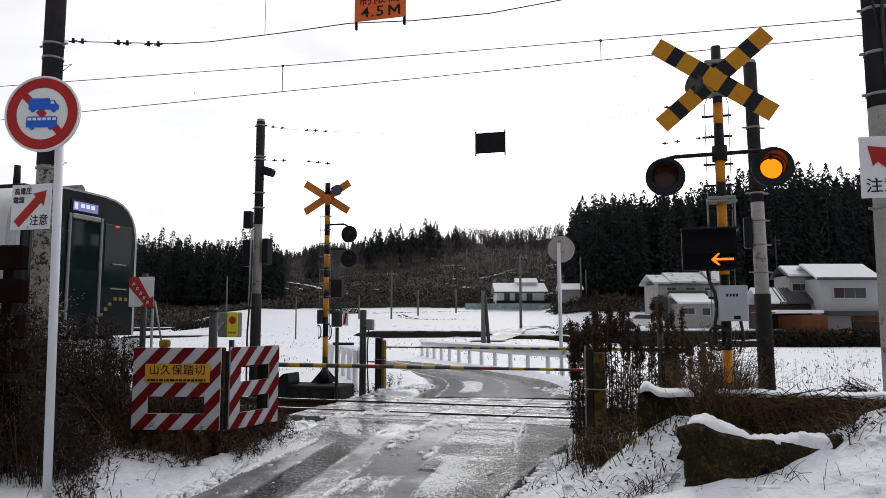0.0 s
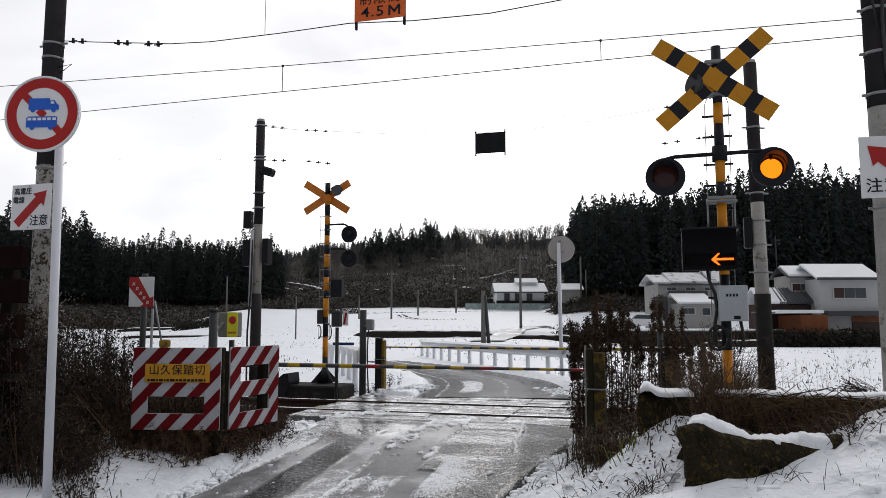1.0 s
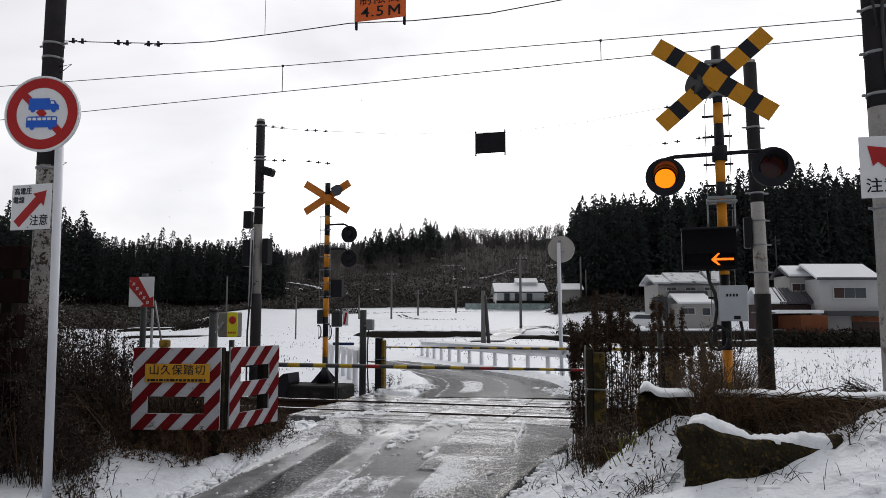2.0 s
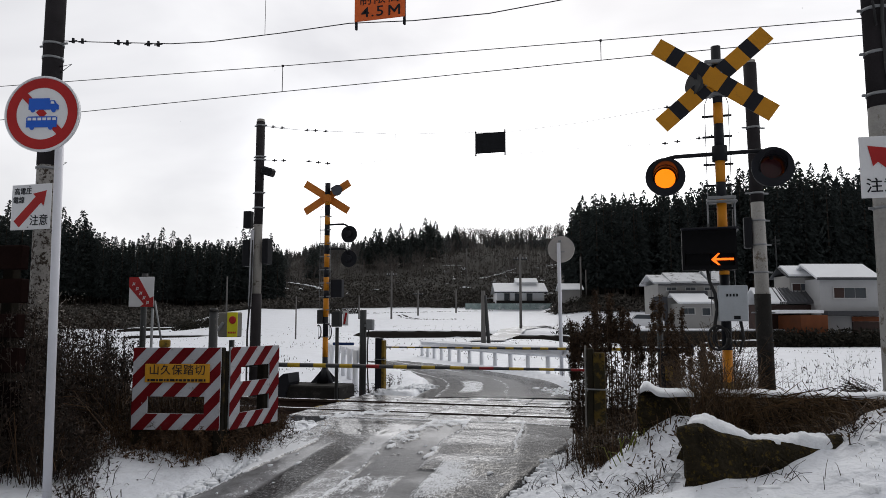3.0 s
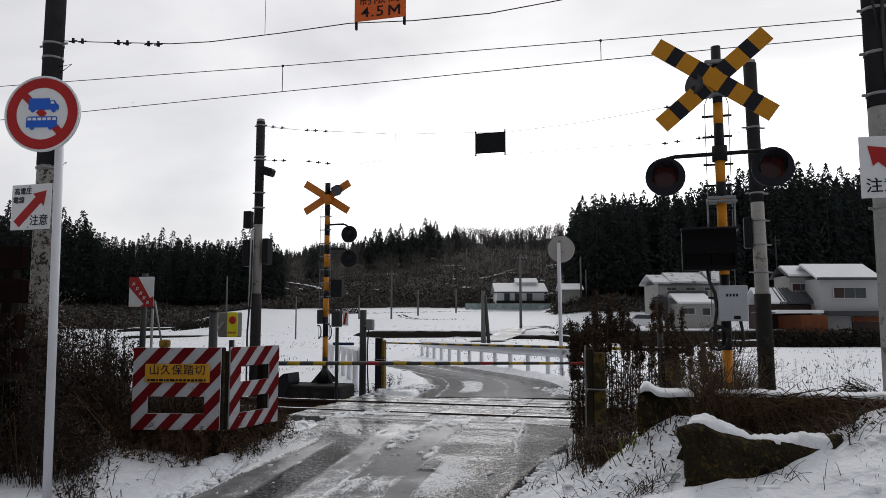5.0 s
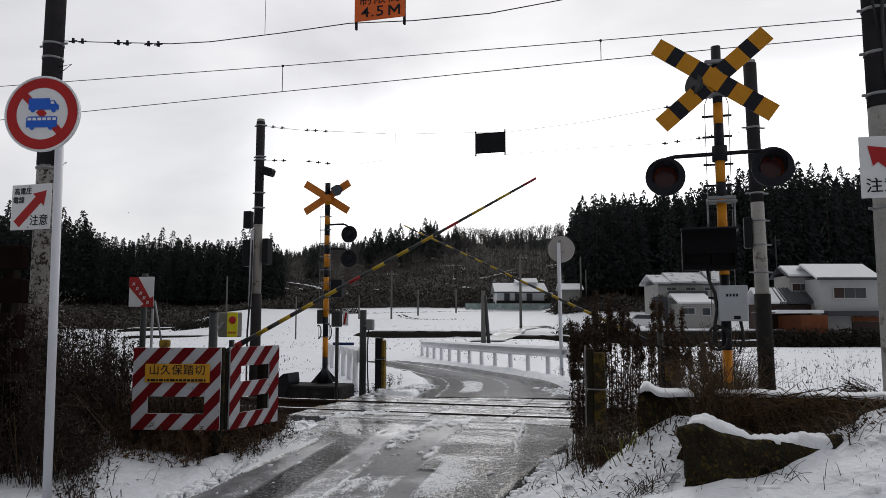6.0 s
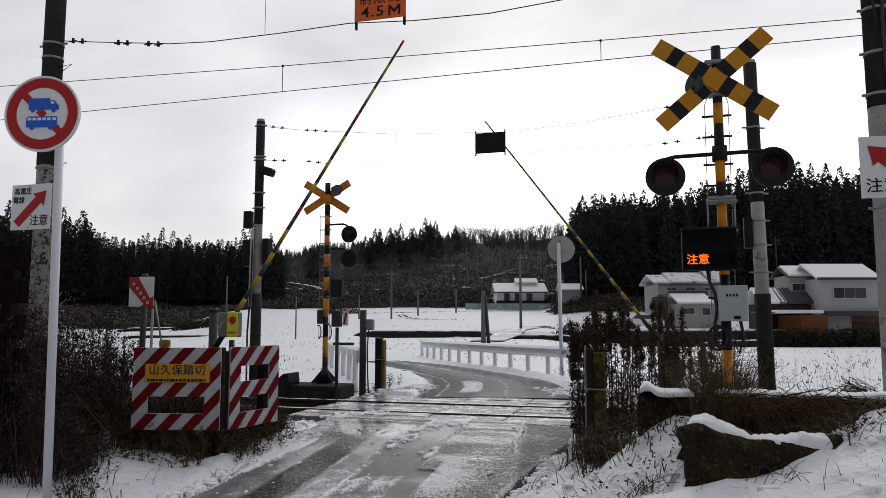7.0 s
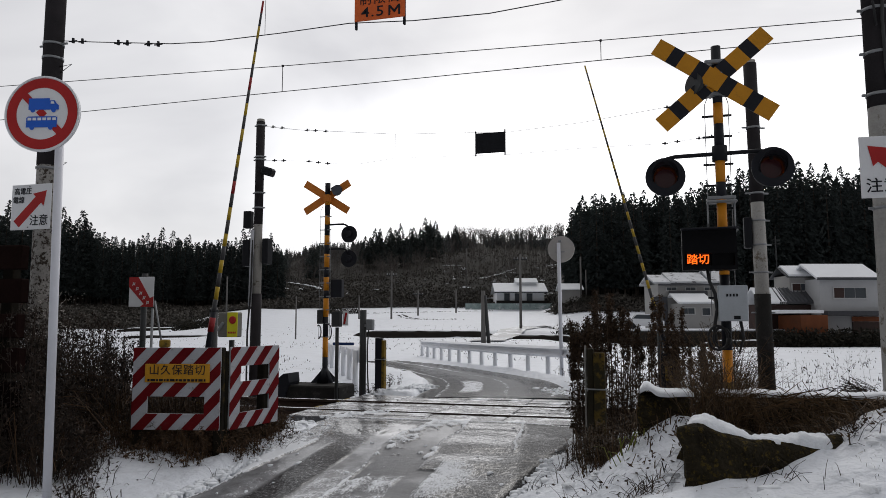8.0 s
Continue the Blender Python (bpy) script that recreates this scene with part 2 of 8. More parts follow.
def tube(bm, pts, r, sides=8):
    """A bent tube through the points."""
    pts = [Vector(p) for p in pts]
    rings = []
    for i, p in enumerate(pts):
        d = (pts[min(i + 1, len(pts) - 1)] - pts[max(i - 1, 0)]).normalized()
        u = d.cross(Vector((0, 0, 1)) if abs(d.z) < 0.9 else Vector((0, 1, 0))).normalized()
        w = d.cross(u)
        rings.append([bm.verts.new(p + r * (math.cos(2 * math.pi * k / sides) * u + math.sin(2 * math.pi * k / sides) * w)) for k in range(sides)])
    for a, b in zip(rings, rings[1:]):
        for k in range(sides):
            f = bm.faces.new((a[k], a[(k + 1) % sides], b[(k + 1) % sides], b[k]))
            f.smooth = True
    bm.faces.new(rings[0][::-1])
    bm.faces.new(rings[-1])


def slab(bm, outline, y0, y1):
    """A plate: an outline in x and z, drawn out from y0 to y1."""
    a = [bm.verts.new((x, y0, z)) for x, z in outline]
    b = [bm.verts.new((x, y1, z)) for x, z in outline]
    n = len(a)
    bm.faces.new(a)
    bm.faces.new(b[::-1])
    for k in range(n):
        bm.faces.new((a[k], b[k], b[(k + 1) % n], a[(k + 1) % n]))
    bmesh.ops.recalc_face_normals(bm, faces=bm.faces[:])


def disc_outline(r, n=40, x=0.0, z=0.0, a0=0.0, a1=2 * math.pi):
    return [(x + r * math.cos(a0 + (a1 - a0) * k / n), z + r * math.sin(a0 + (a1 - a0) * k / n)) for k in range(n)]


def ring(bm, r0, r1, y0, y1, n=40, x=0.0, z=0.0):
    """A flat ring facing along y, with thickness."""
    loops = []
    for r, y in ((r1, y0), (r1, y1), (r0, y1), (r0, y0)):
        loops.append([bm.verts.new((x + r * math.cos(2 * math.pi * k / n), y, z + r * math.sin(2 * math.pi * k / n))) for k in range(n)])
    for i in range(4):
        a, b = loops[i], loops[(i + 1) % 4]
        for k in range(n):
            bm.faces.new((a[k], a[(k + 1) % n], b[(k + 1) % n], b[k]))
    bmesh.ops.recalc_face_normals(bm, faces=bm.faces[:])


def part(name, bm, material, parent, label=""):
    me = bpy.data.meshes.new(name)
    if isinstance(bm, tuple):
        me.from_pydata(bm[0], [], bm[1])
    else:
        bm.to_mesh(me)
        bm.free()
    me.materials.append(material)
    ob = new(name, me)
    if parent is not None:
        ob.parent = parent
    if label:
        ob["label"] = label
    return ob


def thing(name, m, label, category, group="", kind=""):
    ob = new(name)
    ob.empty_display_size = 0.2
    ob.matrix_basis = m
    return tagged(ob, label, category, group, kind)


def one(name, bm, material, label, category, m=None, group="", kind=""):
    """A thing of a single mesh."""
    ob = part(name, bm, material, None)
    if m is not None:
        ob.matrix_basis = m
    return tagged(ob, label, category, group, kind)


def fresh():
    return bmesh.new()


def words(name, text, size, material, parent, m, thick=0.0015, weight=0.0, spacing=1.0):
    """Lettering as a thin mesh, centred, facing -y."""
    cu = bpy.data.curves.new(name, "FONT")
    cu.body, cu.size, cu.extrude, cu.offset = text, size, thick, weight
    cu.space_character = spacing
    cu.align_x, cu.align_y, cu.resolution_u = "CENTER", "CENTER", 2
    tmp = new("lettering", cu)
    me = bpy.data.meshes.new_from_object(tmp.evaluated_get(bpy.context.evaluated_depsgraph_get()))
    bpy.data.objects.remove(tmp)
    bpy.data.curves.remove(cu)
    me.name = name
    me.transform(m @ Matrix.Rotation(math.pi / 2, 4, "X"))
    me.materials.clear()
    me.materials.append(material)
    ob = new(name, me)
    ob.parent = parent
    return ob


def at(x=0.0, y=0.0, z=0.0, rx=0, ry=0, rz=0):
    return pose(x, y, z, rx, ry, rz)


class Soup:
    """Many small faces gathered quickly."""

    def __init__(self):
        self.v, self.f = [], []

    def tri(self, a, b, c):
        n = len(self.v)
        self.v += [a, b, c]
        self.f.append((n, n + 1, n + 2))

    def quad(self, a, b, c, d):
        n = len(self.v)
        self.v += [a, b, c, d]
        self.f.append((n, n + 1, n + 2, n + 3))

    def stick(self, pts, r0, r1, sides=3):
        """A tapering three-sided twig along points."""
        pts = [Vector(p) for p in pts]
        n0, k = len(self.v), len(pts)
        for i, p in enumerate(pts):
            d = (pts[min(i + 1, k - 1)] - pts[max(i - 1, 0)])
            u = d.cross(Vector((0.31, 0.77, 0.55)))
            u = u.normalized() if u.length > 1e-6 else Vector((1, 0, 0))
            w = d.normalized().cross(u)
            r = r0 + (r1 - r0) * i / (k - 1)
            for j in range(sides):
                t = 2 * math.pi * j / sides
                self.v.append(tuple(p + r * (math.cos(t) * u + math.sin(t) * w)))
        for i in range(k - 1):
            for j in range(sides):
                a, b = n0 + i * sides + j, n0 + i * sides + (j + 1) % sides
                self.f.append((a, b, b + sides, a + sides))

    def leaf(self, p, d, w, length, rng):
        """A small pointed leaf at p along d."""
        d = Vector(d).normalized()
        s = d.cross(Vector((rng.uniform(-1, 1), rng.uniform(-1, 1), rng.uniform(-1, 1)))).normalized() * w
        p = Vector(p)
        q = p + d * length * 0.5
        self.quad(tuple(p), tuple(q + s), tuple(p + d * length), tuple(q - s))

    def add(self, verts, faces, m):
        """Verts as an n x 3 array, moved by the matrix m."""
        n = len(self.v)
        a = np.asarray(m)
        self.v += (verts @ a[:3, :3].T + a[:3, 3]).tolist()
        self.f += [tuple(i + n for i in f) for f in faces]

    def data(self):
        return self.v, self.f


# ------------------------------------------------------------------ ground, lane and railway
CA, SA = math.cos(YAW), math.sin(YAW)


def ahead(x, y):
    """How far along the view a place lies, and how far to its side."""
    y = y - EYE.y
    return -SA * x + CA * y, CA * x + SA * y


def place(side, far):
    """The place at that side distance and that far ahead."""
    return CA * side - SA * far, SA * side + CA * far + EYE.y


def smooth(a, b, t):
    t = min(1.0, max(0.0, (t - a) / (b - a)))
    return t * t * (3 - 2 * t)


OPEN = ([-400, 0, 45, 60, 72, 100, 134, 180, 250, 330, 420, 520, 900, 3000], [-0.4, -0.1, -0.12, -0.05, 0.2, 1.6, 3.3, 8, 18.5, 34, 52, 56, 40, 30])
MIDDLE = ([-400, 0, 45, 72, 73.2, 100, 134, 180, 250, 330, 420, 520, 900, 3000], [-0.4, -0.1, -0.1, -0.30, 0.36, 1.7, 3.45, 8, 18.5, 34, 52, 56, 40, 30])
RIGHT = ([-400, 0, 40, 62, 85, 105, 125, 180, 260, 420, 3000], [-0.4, -0.1, -0.45, -0.85, -0.5, 2.2, 5.2, 19, 32, 50, 30])
LEFT = ([-400, 0, 45, 72, 100, 134, 180, 230, 330, 520, 3000], [-0.4, -0.15, -0.2, -0.25, 0.15, 1.6, 4.8, 10, 26, 40, 30])


def lane_middle(y):
    """Centre x and half width of the lane at y."""
    x = -2.46 + 0.02 * (y + 4)
    if y > 1.5:
        x = -2.42 - 0.16 * (y - 1.5) - 0.030 * (y - 1.5) ** 2 * smooth(2, 8, y)
    return x


def lane_height(y):
    return -0.02 - 0.20 * smooth(-2.2, -5.0, y) - 0.16 * smooth(-5.0, -11, y) - 0.12 * smooth(2.5, 12, y)


def ground_height(x, y):
    d, s = ahead(x, y)
    if d > 16:
        k = s / max(d, 1)
        w = smooth(0.13, 0.21, k)
        # the open field reaches further round before the slope than the slope's own foot
        field = 0.12 * (1 - smooth(132, 165, d))
        v = smooth(-0.16 - field, -0.26 - field, k)
        plain = smooth(-0.10, -0.14, k)
        h = (np.interp(d, *MIDDLE) * (1 - plain) + np.interp(d, *OPEN) * plain) * (1 - w) * (1 - v) + np.interp(d, *RIGHT) * w + np.interp(d, *LEFT) * v * (1 - w)
        h -= max(0.0, h - 8) * np.interp(k, [-0.26, -0.2, -0.1, 0.0, 0.1, 0.17, 0.2], [0.0, 0.20, 0.20, 0.12, 0.06, 0.06, 0.0])
        h += 0.9 * smooth(140, 260, d) * noise.noise((x * 0.02, y * 0.02, 3.0)) * 6
        h += 0.06 * noise.noise((x * 0.15, y * 0.15, 0.0))
        t = smooth(16, 30, d)
        if t >= 1:
            return h
    else:
        h, t = -0.1, 0.0
    near = -0.1 - 0.22 * smooth(-2.2, -5.5, y) - 0.14 * smooth(-5.5, -11, y)
    # snow berms beside the lane
    off = abs(x - lane_middle(y))
    wider = 0.28 * smooth(-4.2, -3.3, y) if x > lane_middle(y) and y < 0 else 0.0
    near += 0.12 * smooth(1.25 + wider, 1.6 + wider, off) * (1 if y < -2 else smooth(2.6, 1.9, off) if y > 2 else 0)
    if y > 1.6:
        near -= 0.14 * smooth(1.6, 1.3, off)
    near -= 0.13 * smooth(-5.2, -5.5, x) * smooth(1.2, 1.8, y) * smooth(4.2, 3.4, y)
    # the bank that rises beside the lane and carries the old wall
    if y < -1.9:
        k = smooth(-1.0, 0.4, x) * 0.49 + smooth(0.55, 1.7, x) * 0.40 * smooth(-6.3, -5.0, y) * (1 - 0.6 * smooth(-5.0, -4.55, y)) + smooth(1.6, 5, x) * 0.15
        near += k * smooth(-2.4, -3.6, y) * (1 - 0.35 * smooth(-6.0, -8.5, y))
        near += 0.05 * smooth(-4.2, -4.9, x)
    near += 0.20 * math.exp(-((x - 0.15) / 0.42) ** 2) * smooth(-5.35, -4.75, y) * smooth(-4.0, -4.35, y)
    if x > -0.9 and -7 < y < -4.4:
        near += 0.05 * noise.noise((x * 3.4, y * 3.4, 9.0))
    # trench under the ballast
    near -= 0.45 * smooth(2.1, 1.5, abs(y))
    if -7 < y < -2 or y > 1.8:
        near += 0.075 * noise.noise((x * 2.1, y * 2.1, 4.0)) * smooth(-1.1, -0.6, x) + 0.034 * noise.noise((x * 6.3, y * 6.3, 6.0)) + 0.018 * noise.noise((x * 3.1, y * 3.1, 8.0))
    near += 0.035 * noise.noise((x * 1.3, y * 1.3, 1.0)) + 0.02 * noise.noise((x * 4.1, y * 4.1, 2.0))
    return near * (1 - t) + h * t


def build_ground():
    def steps(cuts):
        got = []
        for a, b, s in cuts:
            got += list(np.arange(a, b, s))
        return got + [cuts[-1][1]]
    xs = steps([(-1800, -400, 140), (-400, -120, 20), (-120, -40, 8), (-40, -14, 2), (-14, -7, 0.5), (-7, -5.5, 0.13), (-5.5, 2.6, 0.085), (2.6, 4, 0.13), (4, 14, 0.6), (14, 60, 3), (60, 240, 15), (240, 1200, 120)])
    ys = steps([(-300, -40, 40), (-40, -12, 3), (-12, -9, 0.5), (-9, -6.6, 0.13), (-6.6, -2.0, 0.085), (-2.0, 5, 0.13), (5, 20, 0.5), (20, 60, 1.6), (60, 84, 0.6), (84, 160, 3), (160, 600, 12), (600, 2600, 200)])
    vs = [(x, y, ground_height(x, y)) for y in ys for x in xs]
    nx = len(xs)
    fs = [(j * nx + i, j * nx + i + 1, (j + 1) * nx + i + 1, (j + 1) * nx + i) for j in range(len(ys) - 1) for i in range(nx - 1)]
    ob = part("ground", (vs, fs), SNOW, None)
    ob.data.materials.append(SCRUB_SOIL)
    ob.data.materials.append(SOIL)
    for p in ob.data.polygons:
        c = p.center
        d, s = ahead(c.x, c.y)
        k = s / max(d, 1)
        edge = 139 + 5 * noise.noise((s * 0.05, 0, 5))
        if k > 0.147:
            edge = 110 + 4 * noise.noise((s * 0.05, 0, 5))
        elif k < -0.20:
            edge = 139 - 38 * smooth(-0.29, -0.39, k) + 4 * noise.noise((s * 0.05, 0, 5))
        if d > edge:
            p.material_index = 1
        elif d > 40 and abs(p.normal.z) < 0.86:
            p.material_index = 2
        p.use_smooth = True
    tagged(ob, "snow-covered fields and verges rising to a wooded hillside", "ground", kind="structure")


build_ground()


def lane_material():
    """Wet gritty asphalt, smooth slush in the wheel tracks and torn sheets of snow."""
    m = bpy.data.materials.new("wet_snowy_asphalt")
    m.use_nodes = True
    n, l = m.node_tree.nodes, m.node_tree.links
    b = n["Principled BSDF"]
    uv = n.new("ShaderNodeUVMap")
    uv.uv_map = "across"

    def tex(scale, detail, rough=0.6, along=1.0):
        mp = n.new("ShaderNodeMapping")
        mp.inputs["Scale"].default_value = (1.0, along, 1.0)
        l.new(uv.outputs["UV"], mp.inputs["Vector"])
        t = n.new("ShaderNodeTexNoise")
        t.inputs["Scale"].default_value, t.inputs["Detail"].default_value, t.inputs["Roughness"].default_value = scale, detail, rough
        l.new(mp.outputs["Vector"], t.inputs["Vector"])
        return t.outputs["Fac"]

    def cover(name):
        a = n.new("ShaderNodeAttribute")
        a.attribute_name = name
        return a.outputs["Fac"]

    def math_node(op, a, c):
        k = n.new("ShaderNodeMath")
        k.operation = op
        for i, v in enumerate((a, c)):
            if isinstance(v, (int, float)):
                k.inputs[i].default_value = v
            else:
                l.new(v, k.inputs[i])
        return k.outputs["Value"]

    def ranged(v, a, c, p=0.0, q=1.0):
        k = n.new("ShaderNodeMapRange")
        for name, val in (("From Min", a), ("From Max", c), ("To Min", p), ("To Max", q)):
            k.inputs[name].default_value = val
        l.new(v, k.inputs["Value"])
        return k.outputs["Result"]

    def mix(fac, one_colour, other):
        k = n.new("ShaderNodeMixRGB")
        l.new(fac, k.inputs["Fac"])
        for i, v in (("Color1", one_colour), ("Color2", other)):
            if isinstance(v, tuple):
                k.inputs[i].default_value = (*v, 1)
            else:
                l.new(v, k.inputs[i])
        return k.outputs["Color"]

    snow, slush, bare = cover("snow"), cover("slush"), cover("bare")
    speck, fine, blotch, streak, wet = tex(64, 3, 0.75, 0.36), tex(150, 2), tex(2.2, 5, 0.65), tex(7, 4, 0.65), tex(1.2, 4, 0.6, 1.9)
    # grit: dark binder, grey stones and grains of snow caught between them
    dirty = math_node("SUBTRACT", speck, math_node("MULTIPLY", bare, 0.06))
    dirty = math_node("ADD", dirty, ranged(blotch, 0.3, 0.7, -0.05, 0.05))
    grit = mix(ranged(dirty, 0.455, 0.545), (0.008, 0.008, 0.009), (0.11, 0.11, 0.114))
    grit = mix(ranged(dirty, 0.585, 0.63), grit, (0.36, 0.37, 0.385))
    wet_slush = mix(ranged(streak, 0.3, 0.7), (0.11, 0.112, 0.117), (0.27, 0.276, 0.286))
    wet_slush = mix(ranged(bare, 0.0, 1.0, 0.0, 0.8), wet_slush, (0.05, 0.051, 0.055))
    tone = mix(slush, grit, wet_slush)
    patchy = ranged(math_node("ADD", snow, ranged(speck, 0.3, 0.7, -0.22, 0.22)), 0.38, 0.62)
    l.new(mix(patchy, tone, (0.74, 0.76, 0.79)), b.inputs["Base Color"])
    rough = math_node("ADD", ranged(slush, 0, 1, 0.55, 0.30), ranged(patchy, 0, 1, 0.0, 0.36))
    l.new(rough, b.inputs["Roughness"])
    bump = n.new("ShaderNodeBump")
    bump.inputs["Strength"].default_value, bump.inputs["Distance"].default_value = 0.8, 0.008
    rugged = math_node("MULTIPLY", math_node("ADD", math_node("MULTIPLY", speck, 1.0), math_node("MULTIPLY", fine, 0.3)), ranged(slush, 0, 1, 1.0, 0.35))
    l.new(math_node("ADD", rugged, math_node("MULTIPLY", streak, 0.5)), bump.inputs["Height"])
    l.new(bump.outputs["Normal"], b.inputs["Normal"])
    # film of melt water
    film = n.new("ShaderNodeBump")
    film.inputs["Strength"].default_value, film.inputs["Distance"].default_value = 0.8, 0.0028
    l.new(math_node("ADD", math_node("MULTIPLY", rugged, 0.35), math_node("MULTIPLY", streak, 0.7)), film.inputs["Height"])
    l.new(film.outputs["Normal"], b.inputs["Coat Normal"])
    pooled = math_node("MULTIPLY", ranged(wet, 0.36, 0.54, 0.70, 1.0), ranged(speck, 0.38, 0.54, 0.5, 1.0))
    pooled = math_node("MULTIPLY", pooled, ranged(bare, 0, 1, 1.0, 0.36))
    l.new(math_node("MULTIPLY", ranged(patchy, 0, 1, 1.0, 0.1), pooled), b.inputs["Coat Weight"])
    b.inputs["Specular IOR Level"].default_value = 0.06
    b.inputs["Coat Roughness"].default_value, b.inputs["Coat IOR"].default_value = 0.085, 1.33
    return m


LANE = lane_material()


def lane_cover(u, y):
    """Snow, smooth slush, bareness and lift of the lane's surface at u across and y along."""
    wob = u + 0.07 * noise.noise((u * 0.8, y * 0.9, 11.0)) + 0.025 * noise.noise((u * 5, y * 4, 12.0))
    tear = noise.noise((u * 9, y * 7, 13.0)) + 0.5 * noise.noise((u * 23, y * 19, 14.0))
    broad = noise.noise((u * 1.7, y * 1.1, 15.0))
    band = lambda a, c, s: smooth(a - s, a + s, wob) * (1 - smooth(c - s, c + s, wob))
    line = lambda a, w: math.exp(-((wob - a) / w) ** 2)
    grain = noise.noise((u * 26, y * 26, 16.0))
    if y > 0:
        snow = 0.62 * band(-0.68, -0.28, 0.05) * smooth(2.2, 2.7, y) * (1 - smooth(4.2, 6.5, y)) + 0.5 * line(-1.0, 0.05) + 0.4 * line(0.15, 0.05) + 0.8 * smooth(1.15, 1.5, abs(wob)) + 0.25 * smooth(6, 12, y)
        slush = band(-0.3, 0.5, 0.1) * 0.4
        bare = 0.75 + 0.25 * band(-1.6, -0.75, 0.1)
        snow += 0.22 * max(0.0, broad)
        snow = snow + 0.28 * tear * min(1.0, snow * 2 + 0.3)
        return snow, slush, bare, 0.012 * smooth(0.3, 0.7, snow) + 0.002 * grain
    f1 = float(np.interp(y, [-6, -4.56, -3.72, -3.06, -2.3, -1.3], [-1.3, -1.25, -1.18, -1.04, -1.2, -1.45]))
    f2, f3, f4 = -0.86 + 0.03 * broad, -0.49 - 0.05 * smooth(-3.4, -2.2, y), -0.16 - 0.09 * smooth(-4.2, -2.8, y)
    f5 = float(np.interp(y, [-3.4, -2.5, -1.4], [0.36, 0.36, 0.24]))
    f7 = float(np.interp(y, [-4.6, -4.0, -2.95, -0.93], [1.30, 1.28, 1.20, 0.87]))
    f8 = float(np.interp(y, [-4.6, -4.2, -3.75, -3.2, -2.76, -1.0], [1.32, 1.34, 1.40, 1.46, 1.62, 1.50]))
    old = 1 - smooth(-3.5, -2.7, y)
    snow = 1.0 * (1 - smooth(f1 - 0.05, f1 + 0.04, wob)) * (0.45 + 0.55 * old)
    snow += 1.0 * smooth(f8 - 0.03, f8 + 0.08, wob)
    # slush pressed smooth by tyres
    slush = band(f1, f2, 0.04) * old + band(f3, f4, 0.03) * (1 - 0.55 * smooth(-2.9, -1.9, y))
    rut = band(f4, f5, 0.02) if y > -3.75 else band(f4, 0.62, 0.03)
    slush = max(slush, rut * 0.92)
    bare = rut * (0.85 + 0.3 * broad)
    bare += band(f2, f3, 0.05) * old * 0.9 + 1.0 * smooth(f7 - 0.04, f7 + 0.06, wob) + 0.45 * band(1.0, f7, 0.08) * old
    # sheets of snow
    low = float(np.interp(y, [-4.2, -3.65], [-0.15, 0.36]))
    snow += 0.52 * (1 - smooth(-4.1, -3.8, y)) * band(low, 0.33, 0.03) * (0.8 + 0.6 * broad) + 0.40 * band(f3, f4, 0.05) * (1 - smooth(-4.0, -3.5, y)) + 0.34 * band(-1.1, f2, 0.08) * (1 - smooth(-3.9, -3.2, y))
    r2 = ((wob - 0.64) / 0.33) ** 2 + ((y + 3.95) / 0.66) ** 2
    snow += 0.55 * (1 - smooth(0.0, 1.3, r2 + 0.45 * broad + 0.3 * tear)) * smooth(f5 + 0.1, f5 + 0.22, wob + 0.4 * max(0.0, y + 3.55))
    snow += 0.55 * rut * smooth(0.02, 0.25, broad + 0.5 * tear) * smooth(-3.5, -3.3, y)
    snow += 0.42 * band(-1.05, -0.45, 0.15) * smooth(-3.5, -2.8, y) * (0.5 + broad)
    snow += 0.30 * band(0.35, 1.15, 0.15) * (0.5 + 0.8 * broad)
    # thin ridges squeezed up beside the wheels
    ridge = 0.62 * line(f4, 0.026) * (0.4 + 1.0 * abs(tear)) + 0.8 * line(f5 - 0.02, 0.035) * smooth(-3.5, -3.3, y) * (0.6 + 0.9 * max(0.0, broad + 0.5 * tear)) + 0.6 * line(f7 - 0.04, 0.022) * smooth(-3.1, -2.9, y) 
    ridge += 0.7 * math.exp(-((y + 1.36 + 0.02 * tear) / 0.035) ** 2)
    snow += ridge
    snow = snow + 0.26 * tear * min(1.0, snow * 1.6 + 0.12)
    sheet = smooth(0.35, 0.7, snow)
    lift = 0.010 * sheet + 0.012 * ridge * (0.7 + 0.5 * tear) - 0.010 * min(1.0, slush) * (1 - sheet)
    lift += (0.0035 * grain + 0.0025 * noise.noise((u * 48, y * 48, 17.0))) * (1 - 0.75 * min(1.0, slush)) * (1 - 0.5 * sheet)
    lift += 0.008 * math.cos(2 * math.pi * (y + 2.80 + 0.1 * broad) / 0.70) * band(0.35, 1.1, 0.2) + 0.005 * math.cos(2 * math.pi * (y + 1.85) / 0.8) * band(-1.1, -0.3, 0.2)
    lift += 0.004 * bare * noise.noise((u * 14, y * 14, 18.0)) * smooth(f7, f7 + 0.1, wob)
    return snow, min(1.0, slush), min(1.0, bare), lift


